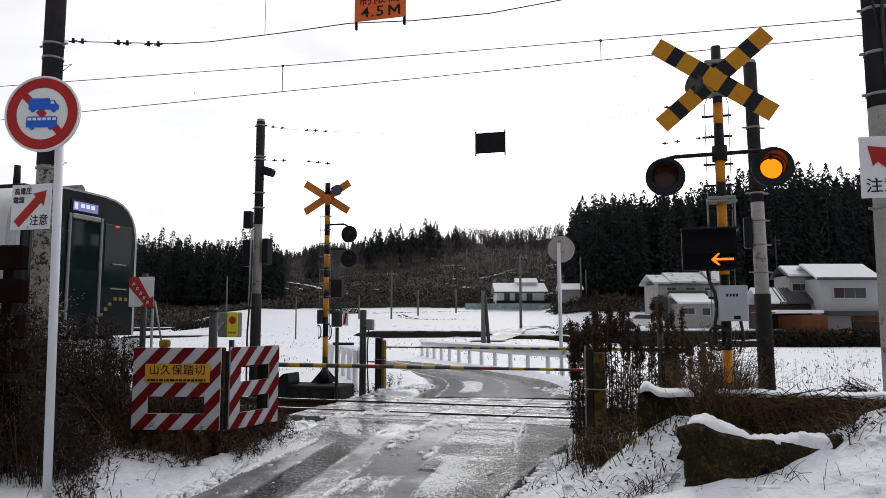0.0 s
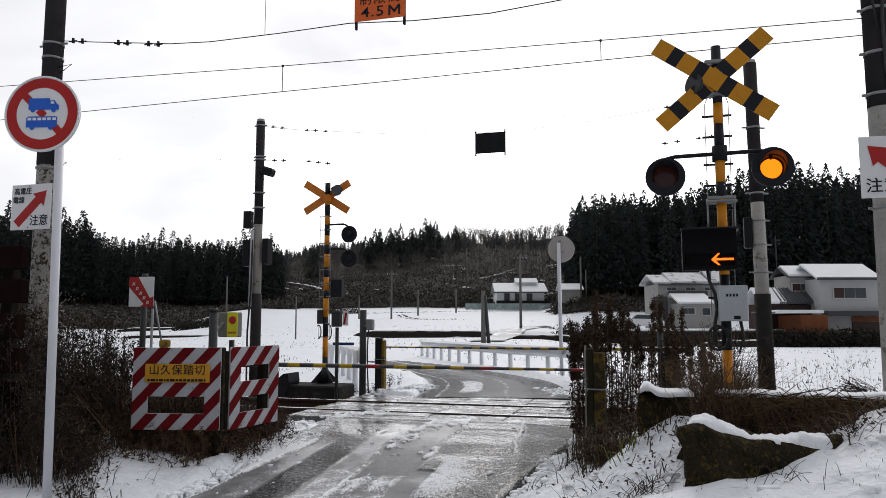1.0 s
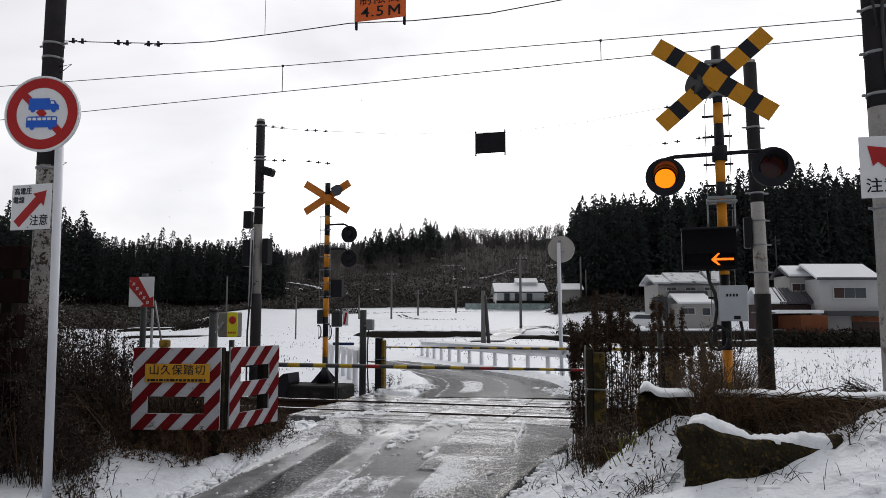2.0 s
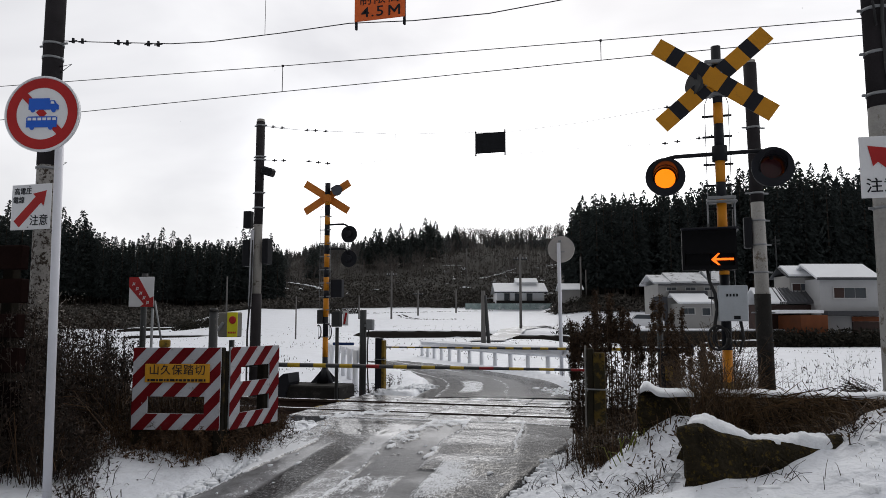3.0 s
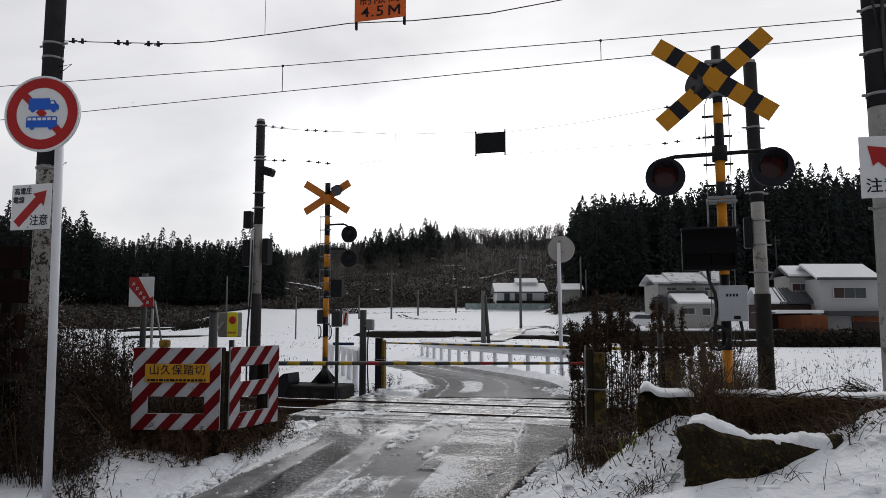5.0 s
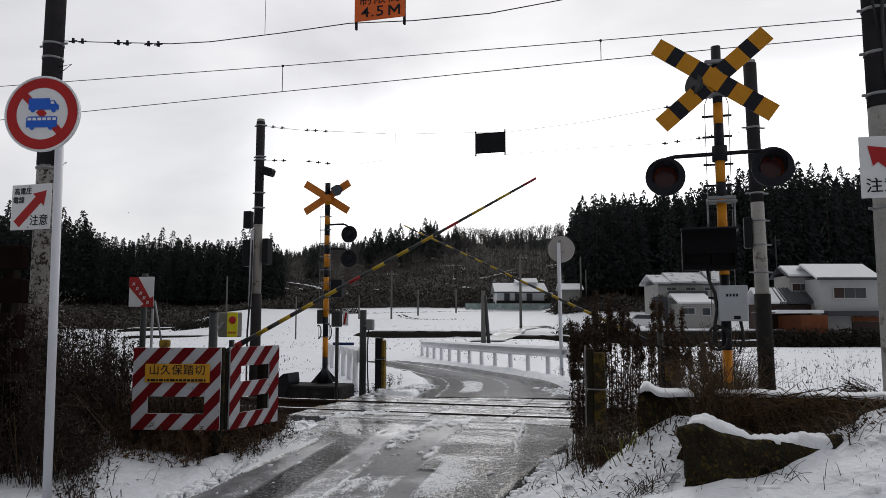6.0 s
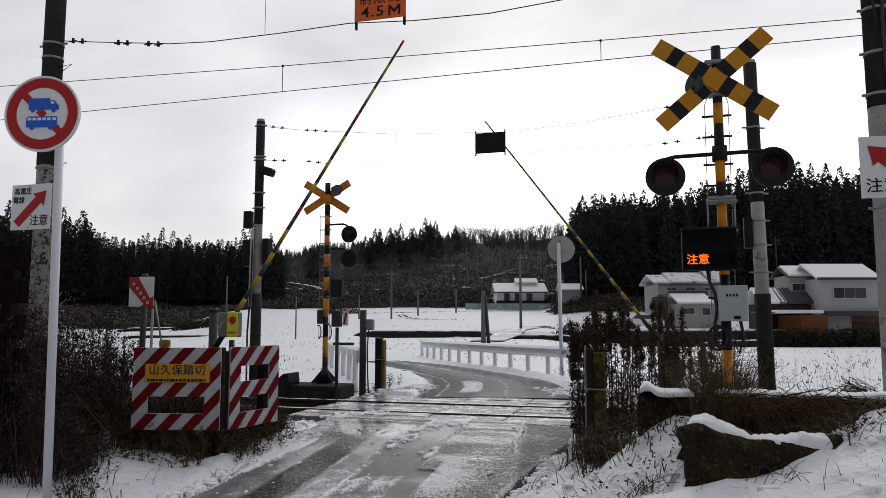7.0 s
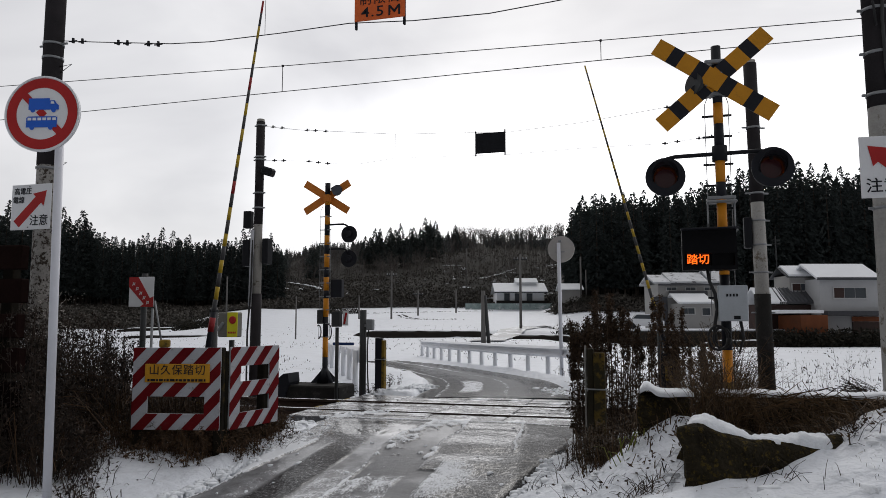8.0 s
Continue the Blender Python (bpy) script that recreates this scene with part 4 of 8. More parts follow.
def near_signal():
    g = thing("crossing_signal", at(0.64, -3.95, -0.1), "amber and black striped crossing signal with crossed boards and lamps", "crossing signal")
    striped_post(g, 0, 0, 0.0, 3.70, 0.040, [1.12, 1.74, 1.80, 2.02, 2.38, 2.52, 2.78, 3.02, 3.20], start=1)
    bm = fresh()
    rod(bm, (0, 0, 0), (0, 0, 0.86), 0.0415, 0.0415, 20)
    part("stained_foot", bm, YELLOW_DIRTY, g, "mud-stained foot of the post")
    cross_boards(g, -0.033, -0.075, 3.388, 0.565, 0.150, 38, "front", 2.1)
    bm = fresh()
    for z in (3.55, 3.27):
        box(bm, (0, -0.03, z), (0.2, 0.1, 0.03), 0.006)
    part("board_bracket", bm, ZINC, g, "galvanised bracket")
    for dx in (-0.058, 0.058):
        for dz in (-0.045, 0.045):
            bm = fresh()
            rod(bm, (-0.033 + dx, -0.10, 3.388 + dz), (-0.033 + dx, -0.075, 3.388 + dz), 0.012, 0.012, 8)
            part("bolt", bm, ZINC, g, "galvanised bolt")
    bm = fresh()
    rod(bm, (-0.09, 0.02, 3.36), (-0.14, 0.06, 3.33), 0.05, 0.03, 16)
    rod(bm, (-0.20, -0.06, 3.37), (-0.09, 0.02, 3.36), 0.10, 0.04, 20)
    part("horn", bm, GREY_STEEL, g, "grey horn loudspeaker")
    bm = fresh()
    tube(bm, [(-0.44, -0.03, 2.68), (-0.42, -0.02, 2.745), (-0.36, 0, 2.76), (0, 0, 2.765), (0.30, 0, 2.77), (0.37, -0.02, 2.76), (0.40, -0.03, 2.69)], 0.018, 10)
    rod(bm, (0, 0, 2.70), (0, 0, 2.83), 0.062, 0.062, 16)
    part("lamp_arm", bm, DARK_STEEL, g, "dark cross arm")
    global NEAR_LEFT, NEAR_RIGHT
    NEAR_LEFT = lamp(g, -0.445, -0.03, 2.585)
    NEAR_RIGHT = lamp(g, 0.40, -0.05, 2.62)
    bm = fresh()
    for s in (-0.105, 0.085):
        tube(bm, [(s, 0.03, 1.4), (s, 0.03, 2.1), (s, 0.02, 3.2), (s * 0.7, 0.0, 3.28)], 0.0035, 6)
    part("ladder_rail", bm, ZINC, g, "thin ladder rails")
    for z in (1.55, 1.8, 2.05, 2.3, 2.5, 2.68, 2.92, 3.1):
        bm = fresh()
        box(bm, (-0.01, 0.03, z), (0.24, 0.02, 0.018), 0.003)
        part("rung", bm, DARK_STEEL, g)
    bm = fresh()
    box(bm, (0, -0.02, 2.35), (0.24, 0.11, 0.022), 0.008)
    box(bm, (0, -0.03, 2.385), (0.22, 0.02, 0.03), 0.004)
    part("bracket", bm, ZINC, g, "galvanised bracket")
    for x in (-0.115, 0.095):
        bm = fresh()
        rod(bm, (x, -0.05, 2.06), (x, -0.05, 2.37), 0.007, 0.007, 8)
        part("board_hanger", bm, ZINC, g, "galvanised hanger rod")
    bm = fresh()
    box(bm, (-0.01, -0.06, 2.105), (0.25, 0.03, 0.02), 0.004)
    part("board_hanger", bm, ZINC, g, "galvanised hanger bar")
    # message board: the case, and two turning drums behind its window
    cx, cz, yb = -0.125, 1.935, -0.19
    bm = fresh()
    w, h, dep = 0.42, 0.325, 0.17
    zlo, zhi = cz - 0.128, cz - 0.030
    # one shell: outer box, window in its front, hollow inside
    def four(a, b, y0, c, d):
        return [bm.verts.new(v) for v in ((a, y0, c), (b, y0, c), (b, y0, d), (a, y0, d))]
    outer = four(cx - w / 2, cx + w / 2, yb, cz - h / 2, cz + h / 2)
    hole = four(cx - w / 2 + 0.02, cx + w / 2 - 0.02, yb, zlo, zhi)
    rear = four(cx - w / 2, cx + w / 2, yb + dep, cz - h / 2, cz + h / 2)
    lip = four(cx - w / 2 + 0.02, cx + w / 2 - 0.02, yb + 0.012, zlo, zhi)
    for k in range(4):
        j = (k + 1) % 4
        bm.faces.new((outer[k], outer[j], hole[j], hole[k]))
        bm.faces.new((outer[j], outer[k], rear[k], rear[j]))
        bm.faces.new((hole[k], hole[j], lip[j], lip[k]))
    bm.faces.new(rear)
    bmesh.ops.recalc_face_normals(bm, faces=bm.faces[:])
    case = part("message_board", bm, LED_PANEL, g, "black message board with lit characters")
    bm = fresh()
    box(bm, (cx, yb - 0.035, cz + h / 2 + 0.006), (w + 0.02, 0.10, 0.012), 0.003)
    part("visor", bm, BLACK, case, "thin black visor")
    global TEXT_DRUM, ARROW_DRUM
    drums = []
    for dx, wide in ((-0.087, 0.19), (0.102, 0.17)):
        bm = fresh()
        box(bm, (0, 0, 0), (wide, 0.104, 0.104))
        d = part("message_drum", bm, LED_PANEL, case, "turning message drum")
        d.location = (cx + dx, yb + 0.095, (zlo + zhi) / 2)
        drums.append(d)
    TEXT_DRUM, ARROW_DRUM = drums
    # four faces: dark, first message, dark, second message
    turn = lambda deg: Matrix.Rotation(radians(deg), 4, "X")
    words("lit_characters", "注意", 0.090, LED_ON, TEXT_DRUM, turn(90) @ at(0, -0.0525, 0), thick=0.0006, weight=0.0008)
    words("lit_characters", "踏切", 0.090, LED_ON, TEXT_DRUM, turn(270) @ at(0, -0.0525, 0), thick=0.0006, weight=0.0008)
    bm = fresh()
    slab(bm, [(-0.085, 0.004), (-0.035, 0.052), (-0.018, 0.052), (-0.052, 0.012), (0.085, 0.012), (0.085, -0.006), (-0.052, -0.006), (-0.018, -0.046), (-0.035, -0.046), (-0.085, -0.004)], -0.0555, -0.0525)
    part("lit_arrow", bm, LED_ON, ARROW_DRUM, "glowing left-pointing arrow")
    bm = fresh()
    box(bm, (0.045, -0.10, 1.50), (0.225, 0.10, 0.29), 0.006)
    cab = part("control_box", bm, PALE_STEEL, g, "pale grey control box")
    bm = fresh()
    for k in range(4):
        box(bm, (0.0 + 0.025 * k, -0.1515, 1.565), (0.014, 0.003, 0.022))
    part("lettering_bars", bm, DARK_STEEL, cab)
    bm = fresh()
    box(bm, (0.07, -0.1515, 1.385), (0.05, 0.003, 0.028))
    part("latch", bm, DARK_STEEL, cab, "dark latch")
    bm = fresh()
    for k in range(2):
        box(bm, (-0.12 + 0.05 * k, -0.16, 1.77), (0.03, 0.03, 0.02), 0.004)
    tube(bm, [(-0.14, -0.13, 1.77), (-0.13, -0.14, 1.68), (-0.09, -0.13, 1.58), (-0.075, -0.1, 1.45), (-0.1, -0.08, 1.3), (-0.085, -0.07, 1.15)], 0.014, 8)
    part("cable", bm, RUBBER, g, "black cable")
    for q, r in ((0.0, 0.075), (0.03, 0.065)):
        bm = fresh()
        pts = [(-0.075 + q + r * math.cos(t * math.pi / 8), -0.09 + q * 0.3, 1.22 + 1.3 * r * math.sin(t * math.pi / 8)) for t in range(17)]
        tube(bm, pts, 0.012, 6)
        part("cable_coil", bm, RUBBER, g, "coiled black cable")
    bm = fresh()
    tube(bm, [(0.1, -0.09, 1.36), (0.12, -0.1, 1.22), (0.08, -0.1, 1.1), (0.05, -0.08, 1.2)], 0.013, 6)
    part("cable_coil", bm, RUBBER, g, "coiled black cable")


near_signal()


def far_signal():
    g = thing("crossing_signal", at(-6.20, 3.05, 0.0), "striped crossing signal seen from behind, on a dark footing", "crossing signal")
    striped_post(g, 0, 0, 0.05, 4.08, 0.055, [0.55, 0.95, 1.35, 1.72, 1.88, 2.15, 2.35, 2.62, 2.80, 3.0, 3.22, 3.4, 3.62, 3.84], start=0)
    cross_boards(g, -0.045, 0.07, 3.80, 0.57, 0.155, 31, "back", -1.0)
    bm = fresh()
    box(bm, (0.0, 0.0, 3.76), (0.13, 0.14, 0.14), 0.01)
    part("board_bracket", bm, ORANGE_BACK, g)
    bm = fresh()
    rod(bm, (0.26, -0.12, 3.90), (0.10, 0.0, 3.96), 0.115, 0.035, 20)
    part("horn", bm, HORN_GREY, g, "dark horn loudspeaker")
    for z in (3.02, 2.52):
        bm = fresh()
        tube(bm, [(0.0, 0, z + 0.2), (0.36, 0, z + 0.2), (0.43, 0.01, z + 0.17), (0.45, 0.02, z + 0.08)], 0.02, 8)
        part("lamp_arm", bm, DARK_STEEL, g)
        bm = fresh()
        slab(bm, disc_outline(0.172, 40, 0.46, z), 0.05, 0.062)
        rod(bm, (0.46, -0.02, z), (0.46, 0.055, z), 0.05, 0.075, 24)
        rod(bm, (0.46, 0.058, z), (0.46, 0.20, z), 0.13, 0.11, 28)
        part("warning_lamp", bm, BLACK, g, "dark round lamp seen from behind")
    bm = fresh()
    box(bm, (0.22, 0.05, 1.92), (0.24, 0.13, 0.36), 0.01)
    part("message_board", bm, BLACK, g, "black message board seen from behind")
    bm = fresh()
    box(bm, (-0.10, -0.02, 1.35), (0.12, 0.12, 0.28), 0.01)
    part("junction_box", bm, GREY_STEEL, g, "grey junction box")
    bm = fresh()
    for s in (-0.13, 0.10):
        tube(bm, [(s, -0.04, 0.9), (s, -0.04, 3.5), (s * 0.6, -0.03, 3.62)], 0.005, 6)
    part("ladder_rail", bm, ZINC, g)
    for k in range(10):
        bm = fresh()
        box(bm, (-0.015, -0.04, 0.95 + 0.27 * k), (0.25, 0.022, 0.02), 0.003)
        part("rung", bm, ZINC, g)
    bm = fresh()
    rod(bm, (0, 0, 0.03), (0, 0, 0.08), 0.16, 0.15, 20)
    for a in range(4):
        t = radians(45 + 90 * a)
        bm.faces.new([bm.verts.new(v) for v in ((0.05 * math.cos(t), 0.05 * math.sin(t), 0.32), (0.05 * math.cos(t), 0.05 * math.sin(t), 0.05), (0.30 * math.cos(t), 0.30 * math.sin(t), 0.05))])
    rod(bm, (0, 0, 0.05), (0, 0, 0.33), 0.17, 0.06, 16)
    part("base_flange", bm, BLACK, g)
    bm = fresh()
    for s, r in ((-0.12, 0.09), (0.1, 0.1)):
        tube(bm, [(s + r * math.cos(t * math.pi / 6) * 0.6, -0.07, 1.05 + r * 1.5 * math.sin(t * math.pi / 6)) for t in range(9, 17)], 0.013, 6)
    part("cable_coil", bm, RUBBER, g, "coiled black cable")
    bm = fresh()
    box(bm, (-6.22, 2.75, -0.11), (1.25, 0.8, 0.30), 0.03)
    one("signal_footing", bm, CONCRETE_WET, "dark wet concrete block under the far signal", "concrete block")
    bm = fresh()
    outline = [(-7.08, -0.25), (-6.70, -0.25), (-6.60, 0.10), (-6.62, 0.27), (-6.72, 0.26), (-6.90, 0.12), (-7.04, -0.05)]
    slab(bm, outline, 2.3, 2.75)
    one("cable_cover", bm, BLACK, "black rubber cable cover leaning on the footing", "cable cover")


far_signal()


def boom_barrier(x, y, z, length, mirror, label):
    """A gate machine with its boom; the boom turns on its pivot."""
    s = -1 if mirror else 1
    g = thing("crossing_gate", at(x, y, 0), label, "crossing gate")
    bm = fresh()
    box(bm, (s * -0.05, 0.10, z * 0.5 - 0.15), (0.30, 0.22, z + 0.2), 0.02)
    part("gate_machine", bm, DARK_STEEL, g, "dark gate machine case")
    bm = fresh()
    box(bm, (s * -0.02, -0.02, z * 0.5), (0.12, 0.06, 0.24), 0.01)
    part("machine_cover", bm, YELLOW_DIRTY, g, "amber inspection cover")
    bm = fresh()
    px = 0.0 if length < 4.5 else s * 0.10
    rod(bm, (px, 0.14, -0.35), (px, 0.14, z + 0.62), 0.052, 0.052, 18)
    rod(bm, (px, 0.14, z + 0.62), (px, 0.14, z + 0.66), 0.060, 0.04, 18)
    part("post", bm, GREY_STEEL, g, "grey steel post")
    bm = fresh()
    rod(bm, (0, -0.05, 0), (0, 0.06, 0), 0.06, 0.06, 18)
    box(bm, (s * -0.14, 0, 0), (0.36, 0.05, 0.08), 0.01)
    box(bm, (s * -0.36, 0, -0.0), (0.14, 0.12, 0.2), 0.02)
    rod(bm, (0, 0, 0), (s * 0.62, 0, 0), 0.036, 0.032, 14)
    arm = part("boom", bm, BLACK, g, "boom holder with counterweight")
    arm.location = (0, 0, z)
    if length < 4.5:
        bm = fresh()
        rod(bm, (s * 0.38, 0, 0), (s * 0.55, 0, 0), 0.038, 0.036, 14)
        part("boom_band", bm, RED_BAND, arm, "red boom band")
    n = 12 if length < 4.5 else 15
    a0 = 0.6
    reds = {4, 8, n - 1} if length < 4.5 else set()
    for k in range(n):
        u0, u1 = a0 + (length - a0) * k / n, a0 + (length - a0) * (k + 1) / n
        r0, r1 = (0.027 - 0.014 * (q - a0) / (length - a0) for q in (u0, u1))
        cut = u0 + (u1 - u0) * 0.52
        rc = (r0 + r1) / 2
        bm = fresh()
        rod(bm, (s * u0, 0, 0), (s * cut, 0, 0), r0, rc, 12)
        part("boom_band", bm, BAR_BLACK, arm, "black boom band")
        bm = fresh()
        rod(bm, (s * cut, 0, 0), (s * u1, 0, 0), rc, r1, 12)
        part("boom_band", bm, RED_BAND if k in reds else BAR_YELLOW, arm, "red boom band" if k in reds else "yellow boom band")
    return arm


NEAR_BOOM = boom_barrier(-5.063, -2.75, 0.758, 4.46, False, "crossing gate with a yellow and black striped boom")
FAR_BOOM = boom_barrier(0.33, 2.5, 0.78, 5.23, True, "far crossing gate with a yellow and black striped boom")


MOSSY_YELLOW = surface("mossy_yellow_paint", (0.085, 0.055, 0.008), 0.85, 0, 0.4, 6, 50, 0.3, spot=(0.022, 0.019, 0.008), spot_amount=0.5, spot_scale=7)


def boom_rest(x, y, z0, z1, label):
    g = thing("boom_rest", at(x, y, z0), label, "boom rest post")
    h = z1 - z0
    old = y < 0
    bm = fresh()
    if old:
        box(bm, (-0.105, 0.01, h / 2 + 0.03), (0.018, 0.06, h), 0.004)
        part("pale_lath", bm, CONCRETE, g, "pale weathered lath")
        bm = fresh()
        box(bm, (-0.055, 0, h / 2), (0.066, 0.10, h), 0.008)
    else:
        box(bm, (-0.035, 0, h / 2), (0.135, 0.10, h), 0.008)
    part("wood_post", bm, WOOD_GREEN if old else BLACK, g, "dark weathered half")
    bm = fresh()
    box(bm, (0.035 if old else 0.062, -0.012, h / 2 - 0.02), (0.112 if old else 0.058, 0.11, h - 0.04), 0.008)
    part("painted_post", bm, MOSSY_YELLOW if old else YELLOW_DIRTY, g, "dirty yellow half")
    bm = fresh()
    box(bm, (0.0, -0.02, h * 0.62), (0.21, 0.14, 0.012), 0.003)
    part("strap", bm, ZINC, g)


boom_rest(-0.503, -2.75, -0.09, 0.977, "mossy yellow and black post that catches the boom")
boom_rest(-4.775, 2.42, -0.08, 0.95, "dirty yellow and black post that catches the far boom")


def striped_barrier():
    """Two red and white striped board frames on wooden posts."""
    def frame_boards(parent, wide, high, name_plate):
        bars = [("h", 0, high - 0.20, wide, 0.20), ("h", 0, 0.0, wide, 0.16), ("v", 0, 0.16, 0.16, high - 0.36), ("v", wide - 0.16, 0.16, 0.16, high - 0.36)]
        bars.append(("h", 0.16, 0.33, wide - 0.32, high - 0.53) if name_plate else ("h", 0.16, high - 0.52, wide - 0.32, 0.16))
        for kind, x0, z0, w, h in bars:
            step, skew = 0.128, 0.95
            # slanted stripes cut to the board
            lo, hi = -int(h / step) - 6, int((w + h) / step) + 6
            bm = fresh()
            box(bm, (x0 + w / 2, 0.012, z0 + h / 2), (w, 0.02, h), 0.003)
            board = part("board", bm, WHITE_DULL, parent, "white striped board")
            bm = fresh()
            for k in range(lo, hi):
                if k % 2:
                    continue
                base = k * step - (x0 - z0 * skew)
                poly = [(base, 0), (base + step, 0), (base + step + h * skew, h), (base + h * skew, h)]
                for limit, sign in ((0.0, 1), (w, -1)):
                    got = []
                    for p, q in zip(poly, poly[1:] + poly[:1]):
                        ip, iq = sign * (p[0] - limit) >= 0, sign * (q[0] - limit) >= 0
                        if ip:
                            got.append(p)
                        if ip != iq:
                            t = (limit - p[0]) / (q[0] - p[0])
                            got.append((limit, p[1] + t * (q[1] - p[1])))
                    poly = got
                    if len(poly) < 3:
                        break
                if len(poly) >= 3:
                    slab(bm, [(x0 + px, z0 + pz) for px, pz in poly], -0.0015, 0.0018)
            if bm.faces:
                part("red_stripes", bm, RED_DULL, board, "dull red slanted stripes")
            else:
                bm.free()
    g = thing("striped_barrier", at(-5.03, -4.06, 0.17, 0, 0, 12), "red and white striped board barrier with a yellow name plate", "barrier", group="striped barriers")
    frame_boards(g, 0.91, 0.82, True)
    for x, z in ((0.03, -0.5), (0.88, -0.5)):
        bm = fresh()
        box(bm, (x, 0.07, (z + 0.82) / 2), (0.085, 0.085, 0.82 - z), 0.01)
        part("post", bm, WOOD, g, "dark wooden post")
    bm = fresh()
    box(bm, (0.30, 0.05, 0.86), (0.10, 0.07, 0.08), 0.012)
    part("reflector", bm, YELLOW_DIRTY, g, "amber reflector block")
    bm = fresh()
    box(bm, (0.47, -0.014, 0.565), (0.67, 0.012, 0.185), 0.003)
    plate = part("name_plate", bm, SIGN_YELLOW, g, "yellow name plate with black letters")
    words("letters", "山久保踏切", 0.112, BLACK, plate, at(0.47, -0.0225, 0.592), weight=0.0, spacing=1.12)
    bm = fresh()
    rng = random.Random(8)
    x = 0.165
    while x < 0.76:
        w = rng.uniform(0.015, 0.05)
        box(bm, (x + w / 2, -0.0215, 0.495), (w, 0.003, 0.024))
        x += w + 0.010
    part("lettering_bars", bm, DARK_STEEL, plate)
    g = thing("striped_barrier", at(-4.12, -3.72, 0.15, 0, 0, 80), "red and white striped board barrier along the lane", "barrier", group="striped barriers")
    frame_boards(g, 0.78, 0.84, False)
    for x in (0.0, 0.60):
        bm = fresh()
        box(bm, (x, 0.07, 0.15), (0.10, 0.10, 1.3), 0.01)
        part("post", bm, WOOD, g, "dark wooden post")


striped_barrier()


def small_equipment():
    g = thing("emergency_button", at(-4.40, -3.32, -0.2), "lemon-yellow emergency button box on a post", "emergency button")
    bm = fresh()
    rod(bm, (-0.02, 0.09, 0), (-0.02, 0.09, 1.25), 0.03, 0.03, 12)
    part("post", bm, GREY_STEEL, g)
    bm = fresh()
    box(bm, (0.012, -0.005, 1.42), (0.22, 0.14, 0.27), 0.012)
    part("case", bm, surface("beige_grey_case", (0.16, 0.155, 0.135), 0.6, 0, 0.2, 6, 60, 0.1), g, "beige-grey metal case")
    bm = fresh()
    box(bm, (-0.055, -0.082, 1.40), (0.035, 0.02, 0.11), 0.006, Matrix.Rotation(radians(35), 4, "Y"))
    part("latch", bm, ZINC, g, "bright latch lever")
    bm = fresh()
    box(bm, (0.085, -0.078, 1.42), (0.125, 0.012, 0.265), 0.003)
    face = part("face", bm, LEMON, g, "lemon-yellow front plate")
    bm = fresh()
    rod(bm, (0.09, -0.10, 1.47), (0.09, -0.08, 1.47), 0.035, 0.045, 20)
    part("button", bm, RED, face, "red push button")
    bm = fresh()
    for k in range(5):
        box(bm, (0.045 + 0.02 * k, -0.0855, 1.335), (0.013, 0.003, 0.02))
    part("lettering_bars", bm, RED, face)
    g = thing("caution_sign", at(-6.50, -2.1, -0.32), "white square sign with a red slanted band on a grey post", "sign")
    # beside the track, clear of the trains
    k = 0.87
    bm = fresh()
    rod(bm, (0.0, 0.04, 0), (0.0, 0.04, 2.22), 0.045 * k, 0.045 * k, 16)
    part("post", bm, GREY_STEEL, g)
    bm = fresh()
    box(bm, (0.0, -0.02, 1.97), (0.39, 0.01, 0.40), 0.004)
    plate = part("plate", bm, WHITE, g, "white plate with a red slanted band")
    bm = fresh()
    slab(bm, [(-0.195, 2.17), (-0.05, 2.17), (0.14, 1.885), (0.195, 1.91), (0.195, 1.77), (-0.01, 1.77), (0.045, 1.81), (-0.195, 2.04)], -0.029, -0.026)
    part("red_band", bm, RED, plate)
    bm = fresh()
    for q in range(5):
        u = q / 4
        for dx, dz, w, h in ((-0.014, 0.0, 0.009, 0.044), (0.012, 0.006, 0.008, 0.034), (0.0, 0.016, 0.038, 0.008), (0.002, -0.008, 0.030, 0.007)):
            box(bm, (-0.115 + 0.225 * u + dx, -0.031, 2.075 - 0.25 * u + dz), (w, 0.003, h), 0, Matrix.Rotation(radians(20), 4, "Y"))
    part("lettering_bars", bm, WHITE, plate)
    bm = fresh()
    rod(bm, (0.17, 0.0, 0.0), (0.17, 0.0, 1.75), 0.018, 0.018, 10)
    part("rear_stay", bm, ZINC, g)
    bm = fresh()
    rod(bm, (0.20, 0.0, 1.85), (0.34, 0.03, 1.15), 0.013, 0.013, 8)
    part("brace", bm, ZINC, g)
    # far side posts
    g = thing("steel_post", at(-5.05, 2.2, -0.1), "grey steel post with a small lamp box", "post")
    bm = fresh()
    rod(bm, (0, 0, 0), (0, 0, 1.57), 0.062, 0.062, 18)
    part("tube", bm, GREY_STEEL, g)
    bm = fresh()
    box(bm, (0.15, -0.02, 1.30), (0.13, 0.12, 0.2), 0.015)
    box(bm, (0.06, -0.02, 1.28), (0.08, 0.05, 0.05), 0.005)
    part("lamp_box", bm, ZINC, g, "small metal lamp box")
    bm = fresh()
    tube(bm, [(0.12, -0.02, 1.2), (0.10, -0.03, 0.9), (0.11, -0.03, 0.4), (0.13, -0.03, 0.05)], 0.014, 6)
    part("cable", bm, RUBBER, g)
    g = thing("steel_post", at(-5.46, 1.95, -0.15), "thin grey post with a metal box and a small sign", "post")
    bm = fresh()
    rod(bm, (0, 0, 0), (0, 0, 1.3), 0.033, 0.033, 14)
    part("tube", bm, GREY_STEEL, g)
    bm = fresh()
